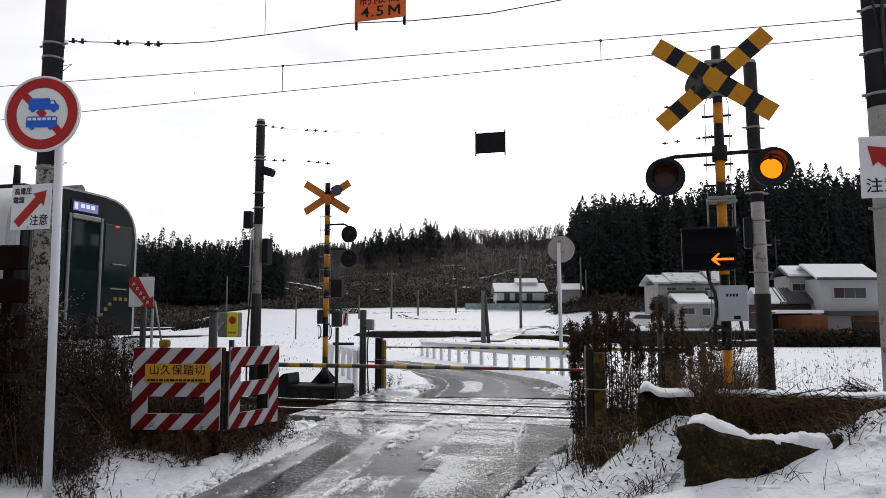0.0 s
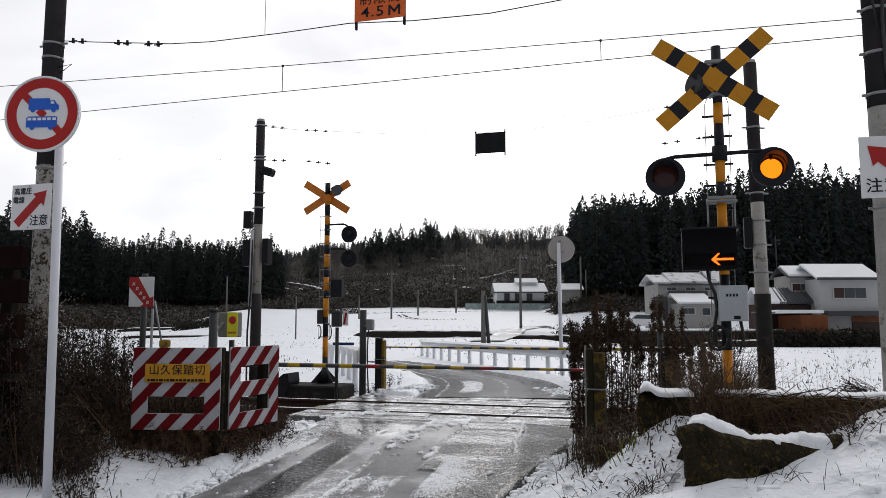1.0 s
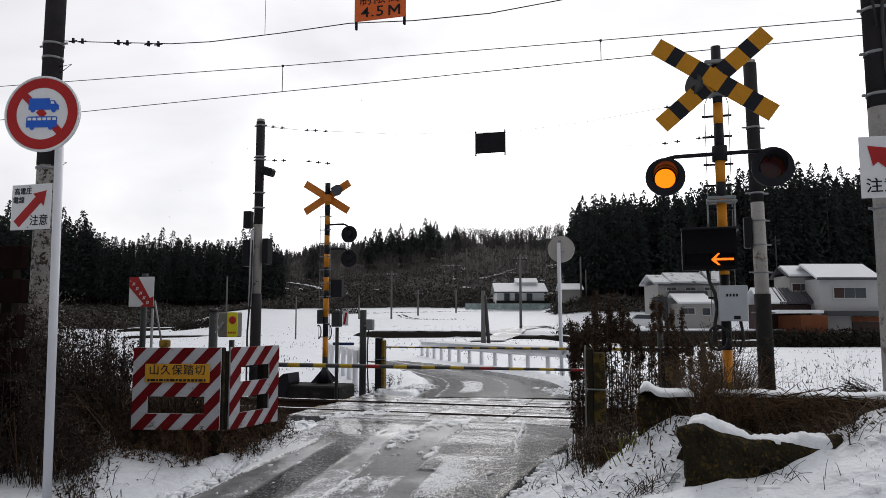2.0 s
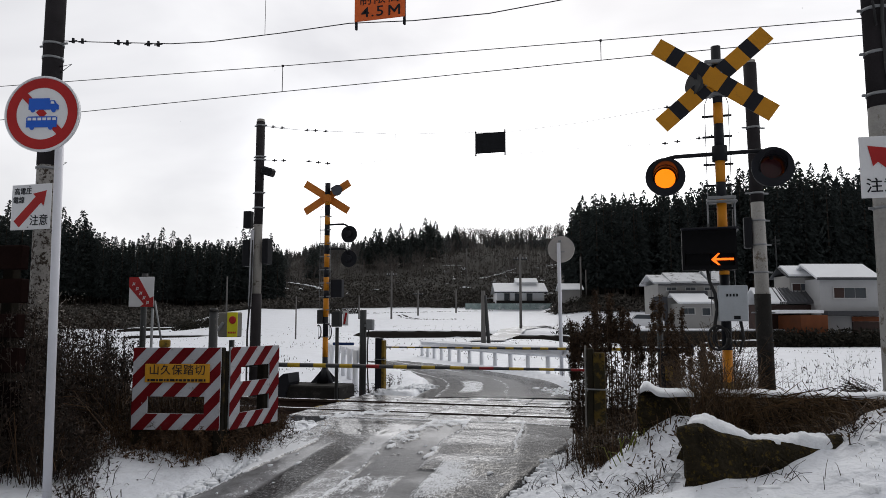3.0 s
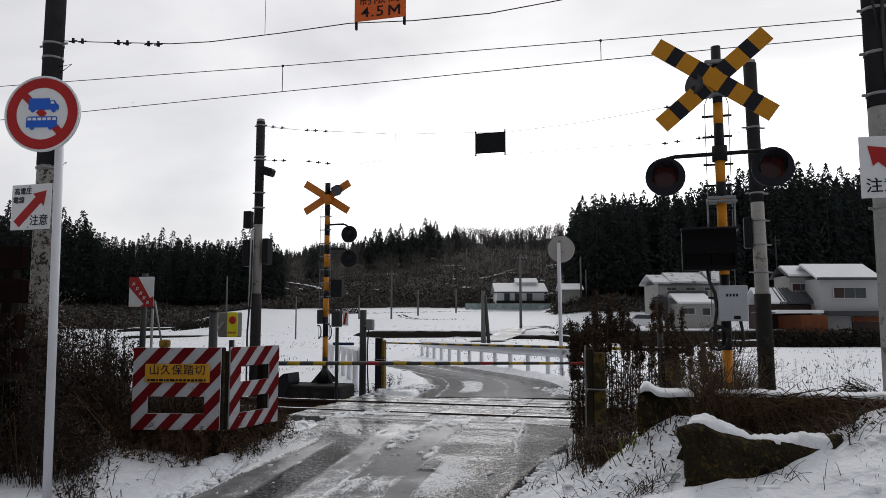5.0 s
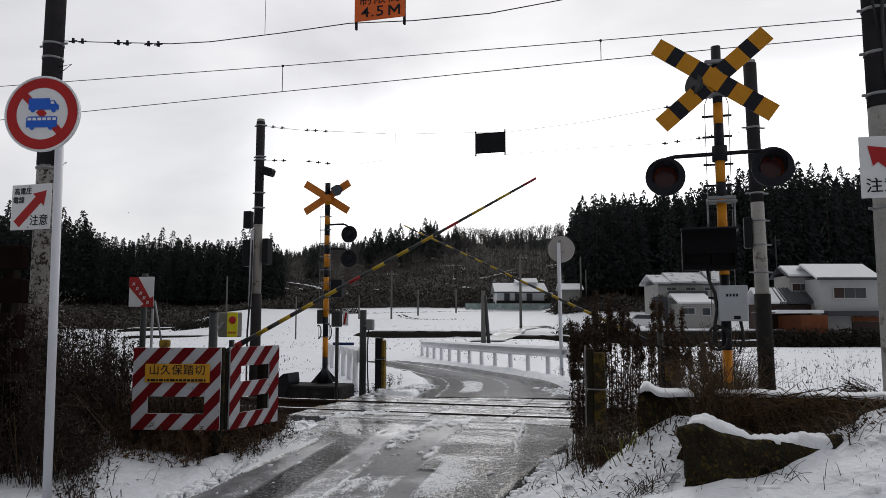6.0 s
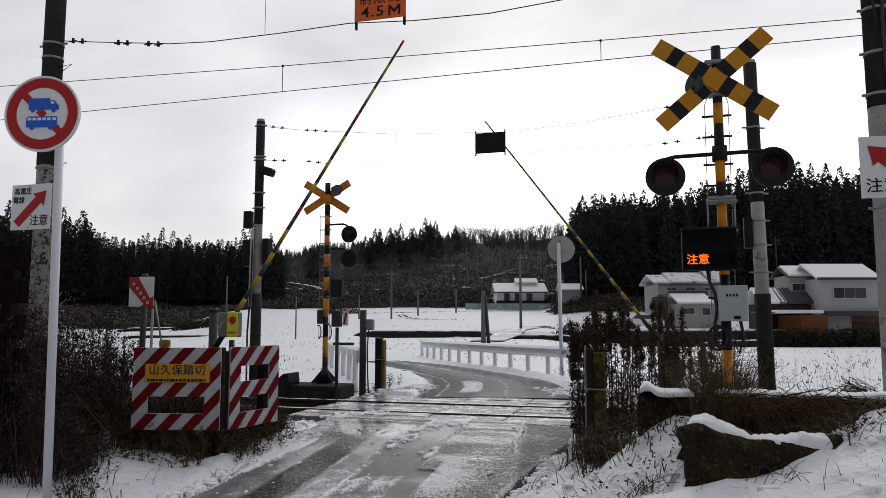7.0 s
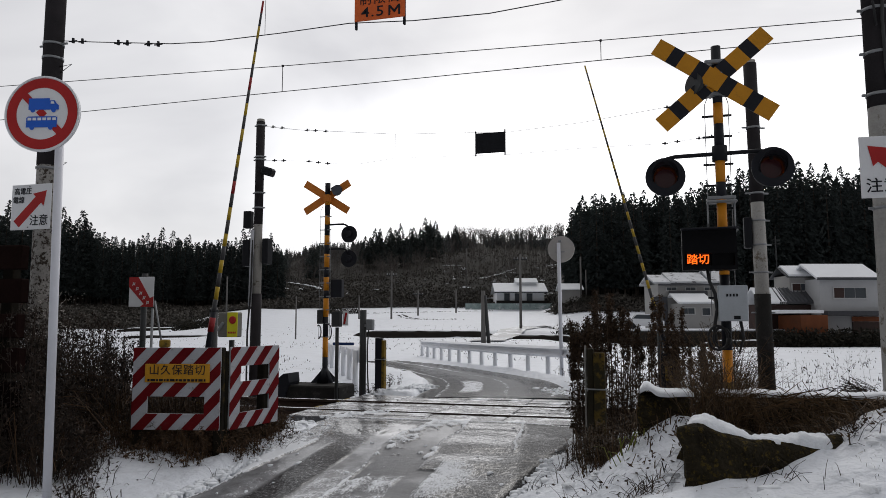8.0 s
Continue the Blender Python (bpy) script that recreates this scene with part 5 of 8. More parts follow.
    box(bm, (0.0, -0.02, 1.45), (0.17, 0.12, 0.28), 0.01)
    part("box", bm, GREY_STEEL, g, "grey metal box")
    bm = fresh()
    box(bm, (0.15, 0.03, 1.47), (0.11, 0.02, 0.27), 0.004)
    side = part("sign", bm, WHITE, g, "white plate with a red stripe")
    bm = fresh()
    slab(bm, [(0.11, 1.36), (0.15, 1.36), (0.19, 1.57), (0.15, 1.57)], 0.016, 0.0195)
    part("red_stripe", bm, RED, side)
    bm = fresh()
    box(bm, (-0.1 + 0.22, 0.02, 1.0), (0.42, 0.02, 0.05), 0.004)
    part("blue_slat", bm, surface("blue_slat", (0.02, 0.05, 0.16), 0.5), g, "dark blue slat")


small_equipment()


def height_limit():
    def span(name, pts, r, label):
        bm = fresh()
        tube(bm, pts, r, 6)
        return one(name, bm, WIRE, label, "wire")
    def sag(a, b, d, n=18):
        a, b = Vector(a), Vector(b)
        return [a + (b - a) * (k / n) - Vector((0, 0, d * 4 * (k / n) * (1 - k / n))) for k in range(n + 1)]
    # near side
    span("span_wire", [(-7.6, -2.6, 5.07), (-7.0, -2.62, 4.98), (-5.78, -2.66, 4.81), (-5.2, -2.67, 4.77), (-4.2, -2.7, 4.76), (-3.3, -2.7, 4.78), (-2.5, -2.7, 4.72), (-1.6, -2.7, 4.70), (-0.75, -2.7, 4.76), (0.6, -2.62, 4.95), (2.2, -2.55, 5.2)], 0.006, "steel span wire carrying the height limit board")
    span("span_wire", sag((-7.6, -2.6, 5.75), (2.2, -2.55, 5.9), 0.25), 0.006, "upper steel span wire over the lane")
    g = thing("height_limit_board", at(-2.905, -2.70, 4.755), "orange height limit board hung on span wires", "sign")
    bm = fresh()
    box(bm, (0, -0.02, 0.33), (0.63, 0.015, 0.62), 0.004)
    plate = part("plate", bm, ORANGE_SIGN, g)
    words("letters", "制限高", 0.155, BLACK, plate, at(0, -0.0295, 0.27), weight=0.0, spacing=1.28)
    words("letters", "4.5", 0.175, BLACK, plate, at(-0.085, -0.0295, 0.115) @ Matrix.Diagonal((1.25, 1, 1, 1)), weight=0.0008, spacing=1.12)
    bm = fresh()
    slab(bm, [(0.112 + x, 0.052 + z) for x, z in ((0, 0), (0.023, 0), (0.023, 0.086), (0.072, 0.026), (0.121, 0.086), (0.121, 0), (0.144, 0), (0.144, 0.124), (0.122, 0.124), (0.072, 0.064), (0.022, 0.124), (0, 0.124))], -0.031, -0.0285)
    part("letters", bm, BLACK, plate)
    for s in (-0.3, 0.3):
        bm = fresh()
        box(bm, (s, 0.0, 0.31), (0.028, 0.03, 0.76), 0.004)
        part("hanger", bm, DARK_STEEL, g)
    for x in (-7.35, -7.2, -6.62, -6.48, -6.15, -6.0):
        bm = fresh()
        rod(bm, (0, 0, -0.03), (0, 0, 0.035), 0.022, 0.016, 8)
        rod(bm, (-0.06, 0, -0.006), (0.06, 0, -0.006), 0.010, 0.010, 6)
        zz = np.interp(x, [-7.6, -7.0, -5.78], [5.07, 4.98, 4.81])
        one("wire_clip", bm, DARK_STEEL, "dark wire clip on the span wire", "wire clip", at(x, -2.63, float(zz)), group="wire clips")
    # far side
    span("span_wire", [(-7.24, 2.3, 5.15), (-6.5, 2.28, 5.02), (-5.85, 2.25, 4.94), (-4.46, 2.25, 4.78), (-2.9, 2.25, 4.70), (-2.37, 2.25, 4.66), (-1.0, 2.25, 4.74), (0.35, 2.25, 4.89), (1.7, 2.3, 5.1)], 0.0035, "far steel span wire")
    span("span_wire", [(-7.24, 2.3, 4.45), (-6.3, 2.28, 4.38), (-5.78, 2.25, 4.29), (-5.2, 2.25, 4.25), (-4.45, 2.25, 4.32), (-2.9, 2.25, 4.27), (-2.37, 2.25, 4.25), (-1.0, 2.25, 4.28), (0.33, 2.25, 4.27), (1.7, 2.3, 4.4)], 0.003, "far lower steel span wire")
    g = thing("height_limit_board", at(-2.635, 2.25, 4.30), "dark back of a height limit board on span wires", "sign")
    bm = fresh()
    box(bm, (0, 0, 0.19), (0.55, 0.015, 0.38), 0.004)
    part("plate", bm, DARK_STEEL, g)
    for s in (-0.27, 0.27):
        bm = fresh()
        box(bm, (s, 0.012, 0.19), (0.022, 0.025, 0.47), 0.003)
        part("hanger", bm, DARK_STEEL, g)
    for z0, xs in ((5.1, (-7.05, -6.85, -6.3, -6.12, -5.9, 0.45, 0.62, 1.0, 1.15)), (4.42, (-7.0, -6.8, -6.25, -6.05, -5.85, 0.4, 0.6, 0.95, 1.15))):
        for x in xs:
            bm = fresh()
            rod(bm, (-0.05, 0, 0), (0.05, 0, 0), 0.010, 0.010, 6)
            rod(bm, (0, 0, -0.02), (0, 0, 0.03), 0.016, 0.012, 8)
            zz = np.interp(x, [-7.24, -6.5, -5.85, 0.35, 1.7], [5.15, 5.02, 4.94, 4.89, 5.1]) if z0 > 5 else np.interp(x, [-7.24, -6.3, -5.78, 0.33, 1.7], [4.45, 4.38, 4.29, 4.27, 4.4])
            one("wire_clip", bm, DARK_STEEL, "dark wire clip on the span wire", "wire clip", at(x, 2.27, float(zz)), group="wire clips")
    for p, q in (((-4.46, 2.25, 4.32), (-4.46, 2.25, 4.78)), ((-4.42, -2.69, 4.76), (-4.42, -2.69, 5.55))):
        bm = fresh()
        rod(bm, p, q, 0.003, 0.003, 6)
        one("hanger_wire", bm, WIRE, "thin hanger wire between span wires", "wire")
    # overhead line above the track
    span("contact_wire", [(-120, 0, 5.0), (-40, 0, 4.98), (-11.4, 0, 4.97), (-5.6, 0, 5.0), (0, 0, 5.02), (40, 0, 5.0)], 0.0062, "copper contact wire above the track")
    span("messenger_wire", [(-60, 0, 6.2), (-40, 0, 6.05), (-25, 0, 5.85), (-11.47, 0, 5.615), (-5.63, 0, 5.435), (-0.5, 0, 5.315), (2.86, 0, 5.25), (8, 0, 5.24), (16, 0, 5.4), (40, 0, 6.1)], 0.0062, "messenger wire above the contact wire")
    for x, z0, z1 in ((-5.63, 5.0, 5.435), (-0.52, 5.018, 5.314), (-10.9, 4.97, 5.6), (4.4, 5.0, 5.24)):
        bm = fresh()
        rod(bm, (x, 0, z0), (x, 0, z1), 0.006, 0.006, 6)
        box(bm, (x, 0, z1), (0.03, 0.03, 0.03))
        one("dropper", bm, WIRE, "thin dropper between the overhead wires", "dropper", group="droppers")


height_limit()


# ------------------------------------------------------------------ train
STAINLESS = surface("brushed_stainless", (0.55, 0.56, 0.57), 0.35, 0.85, 0.08, 3, 80, 0.05)
TRAIN_BLACK = surface("gloss_black_front", (0.007, 0.011, 0.013), 0.2, 0, 0.15, 4, 40, 0.0, specular=0.12, rough_vary=0.03)
TRAIN_GLASS = surface("dark_train_glass", (0.006, 0.014, 0.015), 0.08, 0, 0.1, 3, 30, 0.0, specular=0.22, rough_vary=0.03)
TRAIN_GREY = surface("train_grey", (0.16, 0.16, 0.17), 0.5, 0.2, 0.15, 5, 40, 0.05)
STRIPE_BROWN = surface("brown_stripe", (0.10, 0.05, 0.025), 0.4)
STRIPE_YELLOW = surface("yellow_stripe", (0.62, 0.40, 0.04), 0.4)


def build_train():
    t = thing("train", at(-9.30, 0, 0), "stainless steel commuter train with a black front, departing", "train")
    half, sill = 1.40, 1.0
    roof = [(-half, sill), (-half, 2.2)] + [(-half * math.cos(radians(a)) ** 0.52, 2.5 + 1.045 * math.sin(radians(a)) ** 0.68) for a in (0, 6, 14, 24, 35, 47, 60, 72, 82)] + [(0.0, 3.545)]
    outline = roof + [(-y, z) for y, z in roof[-2::-1]]

    def loft(bm, sections):
        """Rings of (y, z) at several x, skinned."""
        rings = [[bm.verts.new((x, y, z)) for y, z in pts] for x, pts in sections]
        n = len(rings[0])
        for a, b in zip(rings, rings[1:]):
            for k in range(n):
                bm.faces.new((a[k], a[(k + 1) % n], b[(k + 1) % n], b[k])).smooth = True
        bm.faces.new(rings[0])
        bm.faces.new(rings[-1][::-1])
        bmesh.ops.recalc_face_normals(bm, faces=bm.faces[:])
    bm = fresh()
    loft(bm, [(-20.0, outline), (-0.32, outline)])
    part("body", bm, STAINLESS, t, "stainless car body")
    tap = lambda k, drop: [(y * k, z - drop * max(0, z - 3.0)) for y, z in outline]
    bm = fresh()
    loft(bm, [(-0.32, tap(1.0, 0)), (-0.12, tap(0.99, 0.01))])
    part("cab_rim", bm, WHITE_DULL, t, "bright metal rim round the cab front")
    bm = fresh()
    loft(bm, [(-0.2, tap(0.95, 0.04)), (-0.12, tap(0.955, 0.04)), (-0.04, tap(0.945, 0.06)), (0.0, tap(0.92, 0.09))])
    front = part("front_mask", bm, TRAIN_BLACK, t, "glossy black cab front")
    front.location.x = -0.085
    # gangway door and its frame
    bm = fresh()
    for a, b, c, d in ((-0.40, -0.345, 1.0, 3.10), (0.345, 0.40, 1.0, 3.10)):
        box(bm, (0.02, (a + b) / 2, (c + d) / 2), (0.05, b - a, d - c), 0.015)
    box(bm, (0.02, 0, 3.06), (0.05, 0.66, 0.09), 0.015)
    part("door_frame", bm, ZINC, front, "bright metal door frame")
    bm = fresh()
    box(bm, (0.006, 0, 2.0), (0.012, 0.66, 1.98), 0.004)
    part("front_door", bm, TRAIN_GLASS, front, "dark front door")
    for s in (-1, 1):
        bm = fresh()
        box(bm, (0.005, s * 0.83, 2.45), (0.01, 0.70, 1.15), 0.004)
        part("front_window", bm, TRAIN_GLASS, front, "dark front window")
    bm = fresh()
    box(bm, (0.006, -0.03, 3.24), (0.012, 0.66, 0.21), 0.004)
    disp = part("destination_display", bm, TRAIN_BLACK, front, "lit destination display")
    bm = fresh()
    box(bm, (0.014, -0.02, 3.24), (0.004, 0.58, 0.16))
    part("lit_panel", bm, glowing("display_violet", (0.16, 0.16, 0.36), 0.8), disp)
    display_white = glowing("display_white", (0.55, 0.62, 0.85), 0.9)
    for y, z, w, h in ((-0.25, 3.24, 0.08, 0.11), (-0.10, 3.255, 0.085, 0.07), (0.02, 3.255, 0.085, 0.07), (0.14, 3.255, 0.085, 0.07)):
        bm = fresh()
        box(bm, (0.018, y, z), (0.003, w, h))
        part("lit_character", bm, display_white, disp)
    for s in (-1, 1):
        bm = fresh()
        box(bm, (0.012, s * 0.78, 3.0), (0.006, 0.10, 0.03), 0.002)
        part("tail_light", bm, glowing("tail_red", (0.9, 0.03, 0.02), 1.2), front, "lit red tail light")
    spots = surface("ochre_dots", (0.22, 0.14, 0.03), 0.5)
    for s in (-1, 1):
        for y, z in ((0.47, 1.38), (0.57, 1.48), (0.67, 1.57), (0.80, 1.67), (0.94, 1.67), (1.08, 1.67)):
            bm = fresh()
            box(bm, (0.008, s * y, z), (0.006, 0.085, 0.06))
            part("front_dot", bm, spots, front, "ochre square dot")
    for s in (-1, 1):
        for z, w in ((1.85, 0.42), (2.3, 0.36)):
            bm = fresh()
            box(bm, (0.03, s * 0.85, z), (0.02, w, 0.02), 0.004)
            part("grab_rail", bm, ZINC, front)
    bm = fresh()
    slab(bm, [(-1.25, 0.45), (1.25, 0.45), (1.32, 0.95), (-1.32, 0.95)], -0.06, 0.0)
    bmesh.ops.rotate(bm, cent=(0, 0, 0), matrix=Matrix.Rotation(math.pi / 2, 3, "Z"), verts=bm.verts)
    part("skirt", bm, WHITE_DULL, t, "pale grey skirt")
    # roof gear
    bm = fresh()
    box(bm, (-0.9, -0.75, 3.50), (0.8, 0.35, 0.06), 0.01)
    rod(bm, (-0.85, -0.75, 3.50), (-0.85, -0.75, 3.88), 0.06, 0.05, 14)
    part("antenna", bm, DARK_STEEL, t, "dark roof antenna")
    bm = fresh()
    rod(bm, (-1.3, 0.15, 3.60), (-0.35, 0.15, 3.60), 0.09, 0.09, 16)
    part("roof_horn", bm, TRAIN_GREY, t)
    bm = fresh()
    box(bm, (-9, 0, 3.68), (4.0, 1.8, 0.32), 0.06)
    part("air_conditioner", bm, TRAIN_GREY, t)
    for z, h, mat, nm in ((2.86, 0.09, STRIPE_YELLOW, "yellow stripe"), (2.98, 0.12, STRIPE_BROWN, "brown stripe")):
        for s in (-1, 1):
            bm = fresh()
            box(bm, (-10.2, s * 1.375, z - 0.14), (19.4, 0.03, h))
            part("side_stripe", bm, mat, t, nm)
    for x in (-2.6, -7.4, -12.4, -17.4):
        for s in (-1, 1):
            bm = fresh()
            box(bm, (x, s * 1.402, 2.0), (1.3, 0.012, 1.85), 0.004)
            door = part("door", bm, TRAIN_GREY, t, "passenger door")
            bm = fresh()
            for q in (-0.32, 0.32):
                box(bm, (x + q, s * 1.41, 2.3), (0.42, 0.006, 0.75), 0.002)
            part("door_glass", bm, TRAIN_GLASS, door)
            bm = fresh()
            box(bm, (x - 2.4, s * 1.402, 2.3), (2.2, 0.012, 0.85), 0.004)
            part("side_window", bm, TRAIN_GLASS, t)
    bm = fresh()
    box(bm, (-10, 0, 0.72), (19.4, 2.2, 0.55), 0.04)
    part("underframe", bm, DARK_STEEL, t)
    for x in (-2.5, -4.6, -15.4, -17.5):
        for s in (-1, 1):
            bm = fresh()
            rod(bm, (x, s * 0.50, 0.43), (x, s * 0.63, 0.43), 0.43, 0.43, 28)
            part("wheel", bm, DARK_STEEL, t)
    return t


TRAIN = build_train()


# ------------------------------------------------------------------ lane furniture beyond the crossing
def guard_rails():
    def run(pts, label, back=(0.0, 0.14)):
        g = thing("guard_rail", at(), label, "guard rail", group="guard rails")
        bm = fresh()
        prof = [(-0.02, 0.45), (0.03, 0.50), (-0.02, 0.56), (-0.02, 0.60), (0.03, 0.66), (-0.02, 0.72), (-0.06, 0.72), (-0.06, 0.45)]
        rings = []
        for i, p in enumerate(pts):
            p = Vector(p)
            d = Vector(pts[min(i + 1, len(pts) - 1)]) - Vector(pts[max(i - 1, 0)])
            n = Vector((d.y, -d.x, 0)).normalized()
            rings.append([bm.verts.new(p - n * u * 1.6 + Vector((0, 0, w))) for u, w in prof])
        for a, b in zip(rings, rings[1:]):
            for k in range(len(prof)):
                bm.faces.new((a[k], a[(k + 1) % len(prof)], b[(k + 1) % len(prof)], b[k]))
        bm.faces.new(rings[0])
        bm.faces.new(rings[-1][::-1])
        bmesh.ops.recalc_face_normals(bm, faces=bm.faces[:])
        part("beam", bm, RAIL_WHITE, g, "white corrugated beam")
        for p in pts:
            bm = fresh()
            rod(bm, (p[0] + back[0], p[1] + back[1], p[2] - 0.3), (p[0] + back[0], p[1] + back[1], p[2] + 0.68), 0.06, 0.06, 14)
            part("post", bm, RAIL_WHITE, g, "white post")
        a, d = Vector(pts[0]), (Vector(pts[0]) - Vector(pts[1])).normalized()
        bm = fresh()
        rod(bm, tuple(a + d * 0.06 + Vector((0, 0, 0.43))), tuple(a + d * 0.06 + Vector((0, 0, 0.74))), 0.10, 0.10, 18)
        part("end_terminal", bm, RAIL_WHITE, g, "rounded white beam end")
        return g
    pts = []
    for k in range(13):
        u = k / 12
        pts.append((-1.75 - 6.9 * u - 0.9 * u * (1 - u), 7.1 + 10.2 * u ** 1.05, -0.06 - 0.12 * u))
    run(pts, "white guard rail along the curving lane")
    run([(-5.72, 3.85, -0.02), (-6.45, 5.25, -0.04), (-7.25, 6.75, -0.06), (-8.05, 8.2, -0.08), (-8.9, 9.7, -0.1), (-9.7, 11.2, -0.1)], "white guard rail on the inner side of the lane", (-0.13, -0.07))
    g = thing("traffic_mirror", at(-1.98, 7.35, -0.1), "round grey traffic mirror seen from behind on a white pole", "traffic mirror")
    bm = fresh()
    rod(bm, (0, 0, 0), (-0.03, 0, 3.28), 0.045, 0.045, 16)
    part("pole", bm, WHITE_POLE, g)
    bm = fresh()
    slab(bm, disc_outline(0.31, 40, 0.02, 3.13), 0.07, 0.10)
    ring(bm, 0.30, 0.325, 0.06, 0.13, 40, 0.02, 3.13)
    part("mirror_back", bm, surface("mirror_back", (0.42, 0.40, 0.38), 0.6, 0, 0.08), g, "grey round back")
    bm = fresh()
    box(bm, (0.0, 0.05, 3.06), (0.22, 0.03, 0.02), 0.003)
    box(bm, (0.0, 0.03, 3.32), (0.07, 0.08, 0.05), 0.006)
    part("bracket", bm, ZINC, g)


guard_rails()


# ------------------------------------------------------------------ houses and far poles
ROOF_SNOW = surface("roof_snow", (0.80, 0.82, 0.85), 0.7, 0, 0.05, 0.6, 6, 0.3, depth=0.05)
THIN_SNOW = surface("thin_roof_snow", (0.52, 0.535, 0.56), 0.7, 0, 0.12, 0.9, 8, 0.3, depth=0.05, spot=(0.16, 0.16, 0.17), spot_amount=0.30, spot_scale=1.2)
HOUSE_WALL = surface("house_wall", (0.42, 0.425, 0.435), 0.8, 0, 0.08, 0.8, 20, 0.1)
HOUSE_CREAM = surface("house_cream", (0.33, 0.325, 0.315), 0.8, 0, 0.10, 0.8, 20, 0.1)
HOUSE_WHITE = surface("house_white", (0.80, 0.81, 0.83), 0.8, 0, 0.06, 0.8, 20, 0.1)
TILE_DARK = surface("roof_tile", (0.06, 0.062, 0.07), 0.6, 0, 0.25, 2, 20, 0.4)
BRICK_RED = surface("rust_red_wall", (0.17, 0.052, 0.018), 0.75, 0, 0.25, 1.5, 20, 0.2)
SHUTTER = surface("brown_shutter", (0.045, 0.024, 0.02), 0.6, 0, 0.2, 2, 20, 0.2)
PANE = glass("window_pane", (0.05, 0.06, 0.07), 0.06)
FRAME_W = surface("window_frame", (0.5, 0.5, 0.5), 0.5)


def window_on(parent, x, y, z, w, h, leaves=2, shutter=False):
    bm = fresh()
    for s in (-1, 1):
        box(bm, (x + s * (w / 2 + 0.03), y - 0.03, z), (0.07, 0.1, h + 0.14))
        box(bm, (x, y - 0.03, z + s * (h / 2 + 0.03)), (w, 0.1, 0.07))
    win = part("window", bm, FRAME_W, parent, "framed window")
    for k in range(leaves):
        bm = fresh()
        box(bm, (x - w / 2 + w * (k + 0.5) / leaves, y - 0.012, z), (w / leaves - 0.05, 0.02, h), 0.004)
        part("pane", bm, SHUTTER if shutter and k == 0 else PANE, win)


def gable(bm, x0, x1, y0, y1, z0, z1, over=0.5, thick=0.18, ridge="x"):
    """A pitched roof slab over a rectangle."""
    if ridge == "x":
        ym = (y0 + y1) / 2
        for a in (y0 - over, y1 + over):
            q = [(x0 - over, a, z0), (x1 + over, a, z0), (x1 + over, ym, z1), (x0 - over, ym, z1)]
            vs = [bm.verts.new(p) for p in q] + [bm.verts.new((p[0], p[1], p[2] + thick)) for p in q]
            for f in ((0, 1, 2, 3), (4, 5, 6, 7), (0, 1, 5, 4), (1, 2, 6, 5), (2, 3, 7, 6), (3, 0, 4, 7)):
                bm.faces.new([vs[i] for i in f])
    bmesh.ops.recalc_face_normals(bm, faces=bm.faces[:])


def house_frame(side, far, z, turn=0):
    x, y = place(side, far)
    return at(x, y, z, 0, 0, math.degrees(YAW) + turn)


def walls(parent, x0, x1, y0, y1, z0, z1, material, label=""):
    bm = fresh()
    box(bm, ((x0 + x1) / 2, (y0 + y1) / 2, (z0 + z1) / 2), (x1 - x0, y1 - y0, z1 - z0), 0.02)
    return part("wall", bm, material, parent, label)


